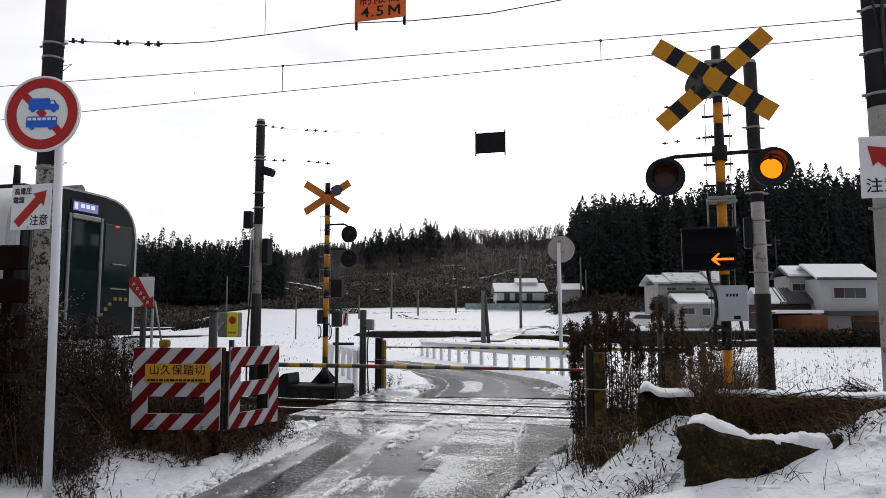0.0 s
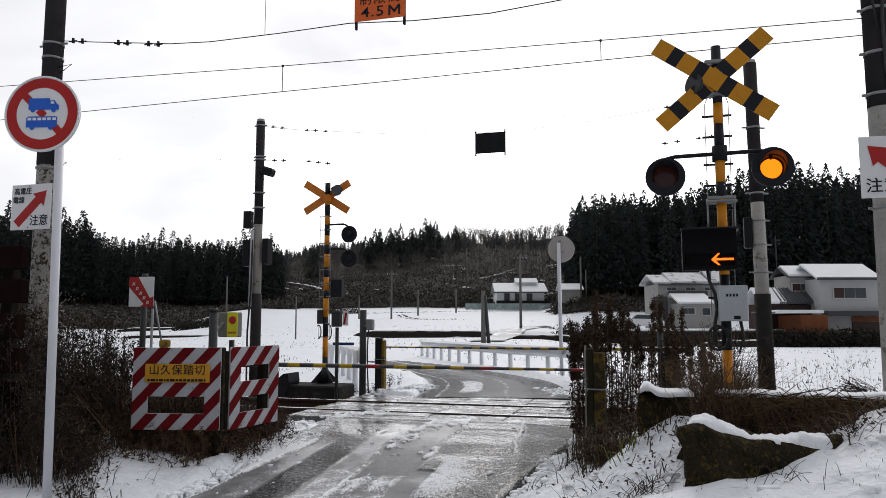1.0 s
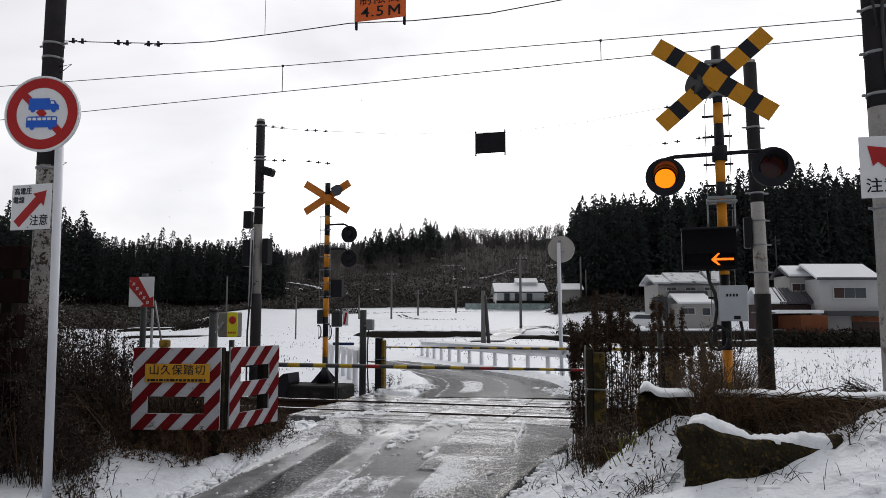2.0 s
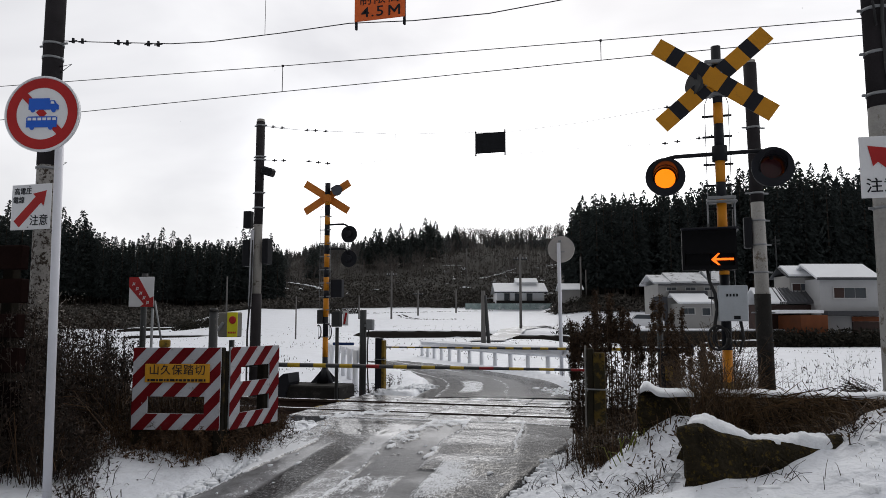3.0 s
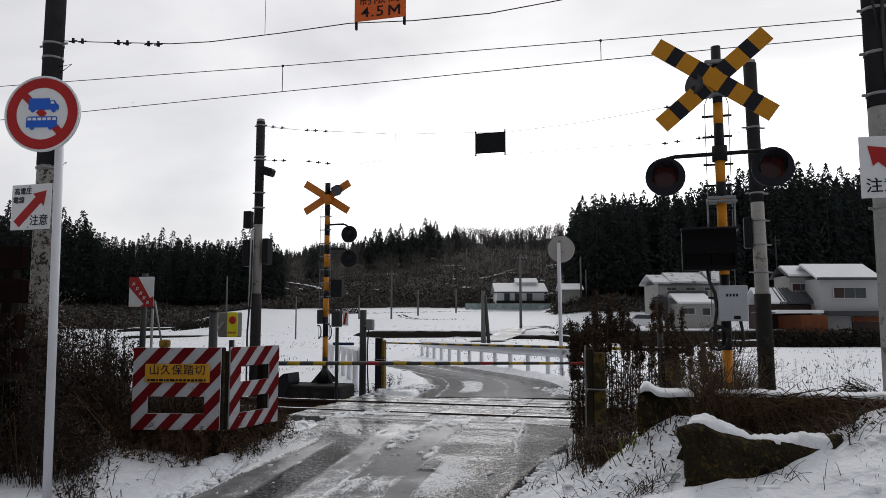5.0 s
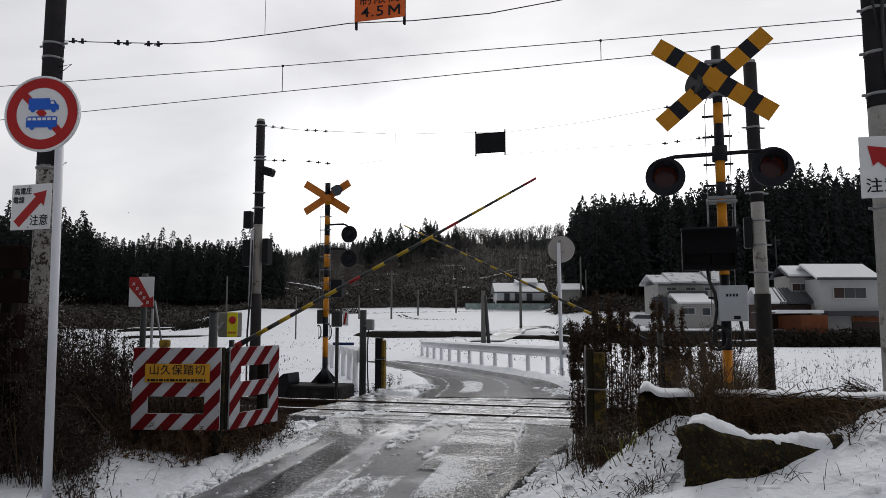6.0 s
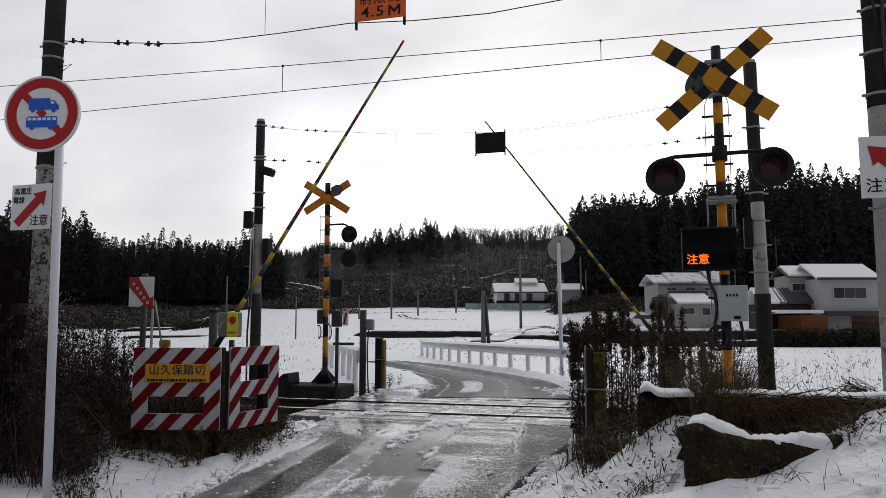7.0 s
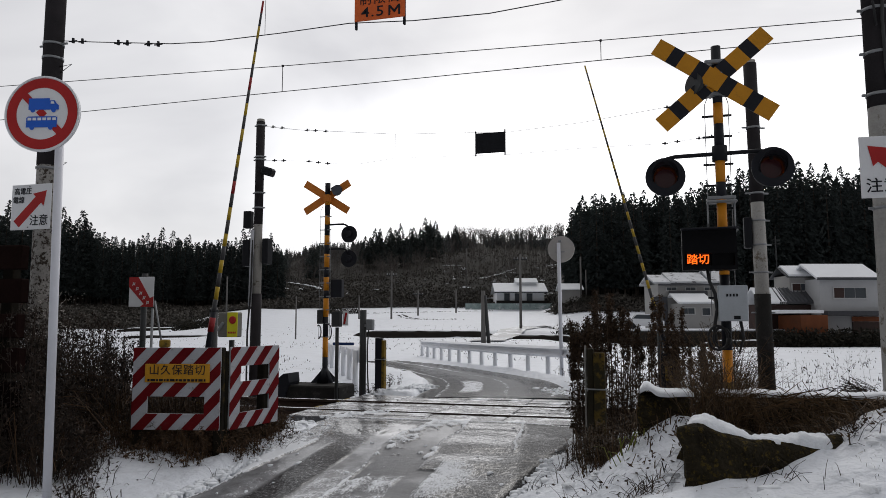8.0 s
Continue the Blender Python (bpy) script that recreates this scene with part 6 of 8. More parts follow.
def houses():
    # two-storey house beside the snowy field
    far = 62.0
    h = thing("house", house_frame(0, far, -0.95), "two-storey pale house with snow on hipped roofs", "house")
    X = lambda u, y=0.0: (u - 784) * (far + y) / 1275
    Z = lambda v, y=0.0: (570 - v) * (far + y) / 1275 + 2.2
    walls(h, X(1450), X(1556), 0, 5, 0, Z(494), HOUSE_WALL, "pale grey wall")
    walls(h, X(1370, 5.5), X(1452, 2.5), 2.5, 5.5, 0, Z(488, 2.5), HOUSE_CREAM, "cream wall")
    bm = fresh()
    gable(bm, X(1450), X(1551), 0.1, 4.9, Z(495), Z(471, 2.5), 0.35)
    part("roof", bm, ROOF_SNOW, h, "snow-covered main roof")
    bm = fresh()
    box(bm, (X(1499), -0.42, Z(494.5)), (X(1556) - X(1443), 0.14, 0.24), 0.02)
    part("eaves", bm, TILE_DARK, h, "dark eaves board")
    bm = fresh()
    gable(bm, X(1374, 5.5), X(1432, 2.5), 2.6, 5.6, Z(490, 2.5), Z(474, 4.1), 0.3)
    part("roof", bm, ROOF_SNOW, h, "snow-covered lower roof")
    bm = fresh()
    gable(bm, X(1371, 5.5), X(1432, 2.5), 2.65, 5.55, Z(492, 2.5), Z(476, 4.1), 0.34, 0.1)
    part("verge", bm, TILE_DARK, h, "dark roof edge")
    window_on(h, X(1503), 0.0, Z(519), X(1532) - X(1475), Z(510) - Z(528), 3, True)
    window_on(h, X(1417, 2.5), 2.5, Z(509, 2.5), X(1433) - X(1401), Z(503) - Z(516), 2, True)
    bm = fresh()
    box(bm, (X(1505), -0.5, Z(555)), (X(1560) - X(1452), 1.0, 0.4), 0.03)
    part("canopy", bm, TILE_DARK, h, "dark canopy over the ground floor")
    bm = fresh()
    box(bm, (X(1532), -0.05, Z(591)), (X(1560) - X(1504), 0.1, Z(570) - Z(612)), 0.01)
    part("garage_shutter", bm, SHUTTER, h, "brown garage shutter")
    bm = fresh()
    box(bm, (X(1531), -0.12, Z(565)), (X(1559) - X(1503), 0.12, 0.42), 0.01)
    part("shutter_box", bm, BRICK_RED, h, "rust-red shutter box")
    walls(h, X(1374, 1.5), X(1462, -2.5), -2.5, 1.5, 0, Z(558, -2.5), BRICK_RED, "rust-red low annex wall")
    bm = fresh()
    box(bm, (X(1414, -2.5), -0.5, Z(552, -2.5)), (X(1452) - X(1374), 4.2, 0.28), 0.03)
    part("annex_roof", bm, ROOF_SNOW, h, "snowy flat annex roof")
    bm = fresh()
    gable(bm, X(1372, 2.5), X(1438, 1.5), 1.4, 4.4, Z(538, 1.2), Z(514, 2.9), 0.3)
    part("lower_roof", bm, TILE_DARK, h, "dark tiled roof bare of snow")
    bm = fresh()
    gable(bm, X(1320, 4.5), X(1372, 2.5), 1.4, 4.4, Z(538, 1.2), Z(513, 2.9), 0.3)
    part("lower_roof_snow", bm, ROOF_SNOW, h, "snow on the low roof")
    for k in range(9):
        u = 1378 + 7 * k
        bm = fresh()
        rod(bm, (X(u, 1.5), 1.15, Z(538, 1.2) + 0.2), (X(u, 1.5), 2.9, Z(514, 2.9) + 0.2), 0.07, 0.07, 6)
        part("roof_rib", bm, TILE_DARK, h)
    # wall beneath the low roofs, in the dark shutter colour
    walls(h, X(1322, 4.4), X(1442, 2.2), 1.6, 4.4, 0, Z(540, 1.6), SHUTTER, "dark wall under the low roofs")
    bm = fresh()
    rod(bm, (X(1376, 4), 4, Z(478, 4)), (X(1376, 4), 4, Z(418, 4)), 0.06, 0.05, 8)
    for v in (425, 432):
        rod(bm, (X(1369, 4), 4, Z(v, 4)), (X(1384, 4), 4, Z(v, 4)), 0.03, 0.03, 6)
    part("antenna", bm, GREY_STEEL, h, "roof aerial")
    # second house, half hidden behind the dry plants
    far2 = 70.0
    X2 = lambda u, y=0.0: (u - 784) * (far2 + y) / 1275
    Z2 = lambda v, y=0.0: (570 - v) * (far2 + y) / 1275 + 2.0
    h = thing("house", house_frame(0, far2, -0.75), "grey two-storey house with snowy roofs above the field", "house")
    walls(h, X2(1140, 8), X2(1275, 3), 3, 8, 0, Z2(503, 3), HOUSE_CREAM)
    for a, b, v0, v1 in ((1142, 1172, 503, 490), (1171, 1237, 502, 486), (1238, 1274, 502, 481)):
        bm = fresh()
        gable(bm, X2(a, 6.5), X2(b, 5), 3, 8, Z2(v0, 3), Z2(v1, 5.5), 0.2)
        part("roof", bm, THIN_SNOW, h, "snow-covered roof")
    bm = fresh()
    box(bm, (X2(1220, 2.8), 2.7, Z2(504.5, 2.8)), (X2(1276) - X2(1160), 0.2, 0.16))
    part("eaves", bm, TILE_DARK, h, "dark eaves")
    walls(h, X2(1186, 3), X2(1260), 0, 3.2, 0, Z2(537), HOUSE_CREAM)
    bm = fresh()
    gable(bm, X2(1186, 3), X2(1256), 0.1, 4.6, Z2(538), Z2(523, 2.3), 0.3)
    part("lower_roof", bm, ROOF_SNOW, h, "snowy lower roof")
    bm = fresh()
    box(bm, (X2(1218, 2.6), 2.7, Z2(520, 2.7)), (X2(1250) - X2(1180), 0.3, 0.55), 0.02)
    part("tiled_ridge", bm, TILE_DARK, h, "bare dark tiles")
    # dark panel standing just in front of the lower wall
    bm = fresh()
    box(bm, (X2(1168, 2.8), 2.85, Z2(553, 2.8)), (X2(1184) - X2(1158), 0.15, Z2(528) - Z2(585)), 0.02)
    part("lower_wall", bm, TILE_DARK, h, "dark panel before the ground floor wall")
    window_on(h, X2(1216), 0.0, Z2(551), X2(1228) - X2(1205), Z2(546) - Z2(556), 2)
    window_on(h, X2(1248), 0.0, Z2(552), X2(1255) - X2(1241), Z2(546) - Z2(558), 1)
    for u in (1188, 1222, 1255):
        window_on(h, X2(u, 3), 3.0, Z2(512, 3), 1.0, 0.3, 2)
    car = thing("car", house_frame((1138 - 784) * 66 / 1275, 66, 0.58, -12), "small white car parked beside a house", "car")
    bm = fresh()
    slab(bm, [(-1.7, 0.3), (1.7, 0.3), (1.72, 0.75), (1.2, 0.9), (0.7, 1.35), (-0.7, 1.4), (-1.2, 0.95), (-1.7, 0.85)], -0.75, 0.75)
    part("body", bm, WHITE, car, "white car body")
    bm = fresh()
    slab(bm, [(1.05, 0.92), (0.66, 1.28), (-0.66, 1.32), (-1.05, 0.97)], -0.77, 0.77)
    part("windows", bm, PANE, car, "dark car windows")
    for x in (-1.1, 1.1):
        for y in (-0.72, 0.72):
            bm = fresh()
            rod(bm, (x, y - 0.09, 0.3), (x, y + 0.09, 0.3), 0.3, 0.3, 18)
            part("wheel", bm, RUBBER, car)
    # farmhouse below the hill
    far3 = 134.0
    X3 = lambda u, y=0.0: (u - 784) * (far3 + y) / 1275
    Z3 = lambda v, y=0.0: (570 - v) * (far3 + y) / 1275 + 1.25 - 3.3
    h = thing("house", house_frame(0, far3, 3.3), "white farmhouse with a snow-covered tiered roof", "house")
    walls(h, X3(879), X3(963), 0, 9, 0, Z3(518), HOUSE_WHITE)
    bm = fresh()
    gable(bm, X3(880), X3(963), -0.2, 9.0, Z3(518.5), Z3(503, 4.5), 0.6)
    part("roof", bm, ROOF_SNOW, h, "snowy main roof")
    walls(h, X3(915, 3), X3(949, 3), 3, 6.5, Z3(512), Z3(501, 3), HOUSE_WHITE)
    bm = fresh()
    gable(bm, X3(916, 3), X3(948, 3), 3, 6.5, Z3(502, 3), Z3(494.5, 4.7), 0.4)
    part("upper_roof", bm, ROOF_SNOW, h, "snowy upper roof")
    bm = fresh()
    box(bm, (X3(921), -0.85, Z3(518.5)), (X3(968) - X3(875), 0.15, 0.16))
    part("eaves", bm, TILE_DARK, h)
    for u in (897, 916, 937):
        window_on(h, X3(u), 0, Z3(527), 1.05, 1.5, 1)
    bm = fresh()
    box(bm, (X3(922), -0.3, Z3(536)), (X3(966) - X3(878), 0.3, 0.7), 0.02)
    part("base_wall", bm, CONCRETE_WET, h, "dark stone base")
    bm = fresh()
    box(bm, (X3(900, -4.5), -4.5, Z3(543, -4.5)), (X3(970) - X3(822), 0.12, 1.1), 0.01)
    one("garden_fence", bm, surface("green_mesh", (0.27, 0.34, 0.335), 0.8, 0, 0.4, 1.0, 8, 0.2, spot=(0.55, 0.58, 0.6), spot_amount=0.25, spot_scale=0.8), "faded green mesh fence before the farmhouse", "fence", house_frame(0, far3, 3.3))
    far4 = 116.0
    X4 = lambda u: (u - 784) * far4 / 1275
    Z4 = lambda v: (570 - v) * far4 / 1275 + 1.25 - 3.4
    h = thing("shed", house_frame(0, far4, 3.4), "grey farm shed with a snowy roof", "shed")
    walls(h, X4(994), X4(1029), 0, 4, 0, Z4(514), HOUSE_CREAM)
    bm = fresh()
    gable(bm, X4(994), X4(1029), 0, 4, Z4(514), Z4(503), 0.35)
    part("roof", bm, ROOF_SNOW, h)


houses()


FAR_POLE = surface("weathered_far_pole", (0.13, 0.125, 0.12), 0.8, 0, 0.15, 2, 20, 0.1)


def far_poles():
    rows = [(855, 605, 515, 45, 0.16), (921, 583, 450, 76, 0.15), (740, 552, 515, 110, 0.14), (807, 548, 513, 118, 0.14), (693, 565, 480, 100, 0.14), (525, 590, 525, 55, 0.06),
            (636, 560, 525, 100, 0.12), (1028, 530, 455, 115, 0.16), (1037, 530, 478, 117, 0.12), (402, 560, 490, 95, 0.12), (826, 545, 440, 170, 0.14)]
    made = []
    for u, v0, v1, far, r in rows:
        k = far / 1275.0
        x, y = place((u - 784) * k, far)
        z0, z1 = 1.25 + (570 - v0) * k, 1.25 + (570 - v1) * k
        p = thing("utility_pole", at(x, y, z0 - 0.6), "distant slender grey utility pole in the fields", "utility pole", group="distant poles")
        bm = fresh()
        rod(bm, (0, 0, 0), (0, 0, z1 - z0 + 0.6), r, r * 0.75, 10)
        part("shaft", bm, FAR_POLE, p)
        if u in (921, 693, 740):
            bm = fresh()
            box(bm, (0, 0, z1 - z0), (1.5, 0.1, 0.1))
            part("crossarm", bm, GREY_STEEL, p)
            bm = fresh()
            for s in (-0.65, -0.3, 0.3, 0.65):
                rod(bm, (s, 0, z1 - z0), (s, 0, z1 - z0 + 0.25), 0.05, 0.04, 6)
            part("insulators", bm, WHITE_DULL, p)
        if u == 855:
            bm = fresh()
            rod(bm, (0.35, 0.1, 0), (0.12, 0, z1 - z0 + 0.3), r * 0.75, r * 0.6, 10)
            part("strut", bm, GREY_STEEL, p)
        made.append((x, y, z1))
    wire_pairs = [(9, 6), (6, 4), (4, 2), (2, 3), (3, 1)]
    for i, j in wire_pairs:
        for dz in (0.0, -0.9):
            a, b = Vector(made[i]) + Vector((0, 0, dz)), Vector(made[j]) + Vector((0, 0, dz))
            bm = fresh()
            tube(bm, [a + (b - a) * (q / 10) - Vector((0, 0, 3.0 * (q / 10) * (1 - q / 10))) for q in range(11)], 0.014, 4)
            one("power_line", bm, WIRE, "thin power line between distant poles", "wire")


far_poles()


# ------------------------------------------------------------------ woods
CEDAR = foliage("cedar_needles", (0.024, 0.032, 0.031), (0.041, 0.050, 0.048))
BARK = surface("bark", (0.05, 0.04, 0.032), 0.9, 0, 0.3, 2, 20, 0.3)
BARE_TWIG = foliage("bare_twigs", (0.095, 0.084, 0.078), (0.14, 0.127, 0.118), 0.25)
# Cedars again, paler with distance: the haze is mixed into these two colours.
HAZED_CEDAR = foliage("hazed_cedar", (0.115, 0.125, 0.126), (0.16, 0.17, 0.17), 0.2)
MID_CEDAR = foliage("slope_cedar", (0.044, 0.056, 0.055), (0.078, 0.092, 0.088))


def cedar_shape(seed, height, spread, layers, per, leaf):
    """Foliage of one cedar: drooping sprays in whorls round the stem, uneven, open near the tip."""
    rng = random.Random(seed)
    vs, fs = [], []
    lean = (rng.uniform(-0.3, 0.3), rng.uniform(-0.3, 0.3))
    for i in range(layers):
        t = (i + rng.uniform(-0.3, 0.3)) / layers
        z = height * (0.16 + 0.84 * t)
        r = spread * (1 - t) ** 0.78 * (0.75 + 0.5 * rng.random()) + 0.12
        if t < 0.15:
            r *= 0.75
        for k in range(max(4, int(per * (0.35 + (1 - t))))):
            a = rng.uniform(0, 2 * math.pi)
            rr = r * rng.uniform(0.35, 1.0)
            cx, cy = rr * math.cos(a) + lean[0] * t, rr * math.sin(a) + lean[1] * t
            s = leaf * rng.uniform(0.6, 1.3) * (0.55 + 0.6 * (1 - t))
            droop = rng.uniform(0.15, 0.8) * s
            ux, uy = math.cos(a), math.sin(a)
            px, py = -uy, ux
            n = len(vs)
            zc = z + rng.uniform(-0.5, 0.5) * height / layers + 0.1 * (r - rr)
            vs += [(cx - ux * s * 0.7, cy - uy * s * 0.7, zc + droop * 0.5), (cx + px * s * 0.5, cy + py * s * 0.5, zc - droop * 0.2 + rng.uniform(-0.2, 0.2) * s),
                   (cx + ux * s * 0.8, cy + uy * s * 0.8, zc - droop), (cx - px * s * 0.5, cy - py * s * 0.5, zc - droop * 0.2 + rng.uniform(-0.2, 0.2) * s),
                   (cx, cy, zc + s * 0.55)]
            fs += [(n, n + 1, n + 2, n + 3), (n, n + 2, n + 4)]
    return np.array(vs), fs


def bare_shape(seed, height, spread, depth=4):
    """A leafless broadleaf tree of tapering limbs."""
    rng = random.Random(seed)
    s = Soup()

    def limb(p, d, length, r, k):
        q = p + d * length
        mid = p + d * length * 0.5 + Vector((rng.uniform(-1, 1), rng.uniform(-1, 1), 0)) * length * 0.05
        s.stick([p, mid, q], r, r * 0.6)
        if k == 0:
            return
        for _ in range(3 if k > 1 else 4):
            e = (d + Vector((rng.uniform(-1, 1), rng.uniform(-1, 1), rng.uniform(-0.25, 0.6))) * spread).normalized()
            limb(p + d * length * rng.uniform(0.55, 1.0), e, length * rng.uniform(0.5, 0.75), r * 0.5, k - 1)
    limb(Vector((0, 0, 0)), Vector((0, 0, 1)), height * 0.4, height * 0.012, depth)
    return np.array(s.v), s.f


def plant(soup, trunks, shape, x, y, z, k, rng, height=None, slim=1.0):
    k, z = float(k), float(z)
    m = Matrix.Translation((x, y, z)) @ Matrix.Rotation(rng.uniform(0, 6.28), 4, "Z") @ Matrix.Diagonal((slim * k * rng.uniform(0.85, 1.2), slim * k * rng.uniform(0.85, 1.2), k, 1))
    soup.add(shape[0], shape[1], m)
    if trunks is not None:
        trunks.stick([(x, y, z - 0.5), (x, y, z + height * k * 0.9)], 0.22 * k, 0.05, 5)


def woods():
    rng = random.Random(21)
    near = [cedar_shape(100 + i, 20, 3.0 + 0.4 * (i % 3), 50, 20, 0.52) for i in range(6)]
    low = [cedar_shape(200 + i, 20, 3.2 + 0.4 * (i % 3), 26, 13, 1.1) for i in range(5)]
    broad = [cedar_shape(400 + i, 20, 4.6, 44, 26, 0.75) for i in range(3)]
    bare = [bare_shape(300 + i, 12, 0.75, 3) for i in range(4)]
    # dense cedar wood behind the houses
    leaves, stems = Soup(), Soup()
    for row in range(7):
        far = 122 + row * 7
        n = 82 if row < 3 else 60
        for i in range(n):
            k = 0.178 + (0.80 - 0.178) * (i + rng.uniform(0.1, 0.9)) / n
            d = far + rng.uniform(-3, 3)
            x, y = place(k * d, d)
            tall = np.interp(k, [0.178, 0.2, 0.24, 0.28, 0.36, 0.405, 0.52, 0.62, 0.8], [0.86, 0.92, 0.95, 0.94, 1.03, 1.12, 1.17, 1.12, 1.15])
            size = tall * rng.uniform(0.87, 1.05) * (1.0 - 0.045 * row)
            plant(leaves, stems, near[rng.randrange(6)] if row < 3 else low[rng.randrange(5)], x, y, ground_height(x, y) - 0.3, size, rng, 20, 0.86)
    part_wood(leaves, stems, "cedar_wood", "dense dark cedar wood on the slope behind the houses", CEDAR)
    # cedar wood beyond the far field
    leaves, stems = Soup(), Soup()
    for row in range(6):
        far = 176 + row * 9
        n = 84 if row < 2 else 64
        for i in range(n):
            k = -0.80 + (0.80 - 0.225) * (i + rng.uniform(0.0, 1.0)) / n
            d = far + rng.uniform(-4, 4)
            x, y = place(k * d, d)
            size = np.interp(k, [-0.8, -0.6, -0.5, -0.47, -0.3, -0.22], [1.1, 1.22, 1.12, 0.90, 0.88, 0.78]) * rng.uniform(0.92, 1.03) * (1 - 0.04 * row)
            if rng.random() < 0.05:
                size *= 1.14
            plant(leaves, stems, near[rng.randrange(6)] if row < 2 else low[rng.randrange(5)], x, y, ground_height(x, y) - 0.3, size, rng, 20, 0.86)
    for u, d, k in ((143, 176, 1.22), (152, 180, 1.08), (283, 190, 1.03), (430, 176, 1.0), (445, 178, 1.12), (455, 180, 0.95)):
        x, y = place((u - 784) / 1275 * d, d)
        plant(leaves, stems, near[1], x, y, ground_height(x, y) - 0.3, k, rng, 20)
    part_wood(leaves, stems, "cedar_wood", "dark cedar wood beyond the snowy field", CEDAR)
    # hillside: far cedars and bare trees along the ridge and slope
    leaves, stems = Soup(), Soup()
    for i in range(780):
        k = rng.uniform(-0.27, 0.22)
        d = rng.uniform(325, 470)
        if 0.03 < k < 0.17 and (d > 385 or d < 350) and rng.random() < 0.85:
            continue
        x, y = place(k * d, d)
        plant(leaves, stems, low[rng.randrange(5)], x, y, ground_height(x, y) - 0.5, rng.uniform(0.24, 0.40), rng, 20)
    part_wood(leaves, stems, "hill_cedars", "cedars along the hill ridge, haze put into their colour", HAZED_CEDAR)
    groups = [(548, 250, 0.62, 4), (640, 290, 0.66, 3), (657, 290, 0.82, 3), (704, 290, 0.84, 4), (730, 285, 0.80, 4), (754, 290, 0.88, 4), (768, 290, 0.80, 4), (490, 240, 0.62, 4), (812, 330, 0.7, 2)]
    leaves, stems = Soup(), Soup()
    for u, d0, size, n in groups:
        for j in range(n):
            d = d0 + rng.uniform(-8, 8)
            k = (u - 784) / 1275 + rng.uniform(-0.012, 0.012)
            x, y = place(k * d, d)
            plant(leaves, stems, broad[rng.randrange(3)], x, y, ground_height(x, y) - 0.5, size * rng.uniform(0.7, 1.05), rng, 20)
    part_wood(leaves, stems, "slope_cedars", "groups of tall cedars on the hillside, colour paled for haze", MID_CEDAR)
    twigs = Soup()
    for i in range(1000):
        k = rng.uniform(-0.30, 0.24)
        d = rng.uniform(205, 400)
        if rng.random() < 0.25:
            k, d = rng.uniform(0.02, 0.17), rng.uniform(395, 430)
        x, y = place(k * d, d)
        plant(twigs, None, bare[rng.randrange(4)], x, y, ground_height(x, y) - 0.3, rng.uniform(0.55, 1.0) * (1.3 if d > 390 else 0.95), rng)
    ob = part("bare_trees", twigs.data(), BARE_TWIG, None)
    tagged(ob, "leafless grey-brown trees on the hillside", "trees", kind="stuff")
    # brush on the slope: low rounded shrubs of many small sprays
    brush = Soup()
    for i in range(9500):
        k = rng.uniform(-0.62, 0.30)
        d = 139 + 190 * rng.random() ** 1.6
        if k > 0.16:
            d = rng.uniform(109, 122)
        if k < -0.24:
            d = rng.uniform(102 + 37 * smooth(-0.39, -0.29, k), 178)
        x, y = place(k * d, d)
        z = ground_height(x, y)
        wide, high = rng.uniform(0.7, 2.2), rng.uniform(0.5, 1.5) * (1.5 if noise.noise((x * 0.03, y * 0.03, 40)) > 0.15 else 0.8)
        for _ in range(13):
            a, q, r = rng.uniform(0, 6.28), rng.random(), rng.random() ** 0.5
            e = math.sqrt(1 - q * q)
            s0 = rng.uniform(0.18, 0.42)
            brush.leaf((x + wide * r * e * math.cos(a), y + wide * r * e * math.sin(a), z + high * q), (rng.uniform(-1, 1), rng.uniform(-1, 1), rng.uniform(-0.3, 0.9)), s0 * 0.45, s0 * 1.6, rng)
    ob = part("hillside_brush", brush.data(), foliage("hill_brush", (0.048, 0.043, 0.037), (0.074, 0.067, 0.058), 0.5), None)
    tagged(ob, "dry brown brush covering the hill slope", "brush", kind="stuff")


def part_wood(leaves, stems, name, label, material):
    g = thing(name, at(), label, "woods", kind="stuff")
    part("crowns", leaves.data(), material, g)
    part("trunks", stems.data(), BARK, g)


woods()


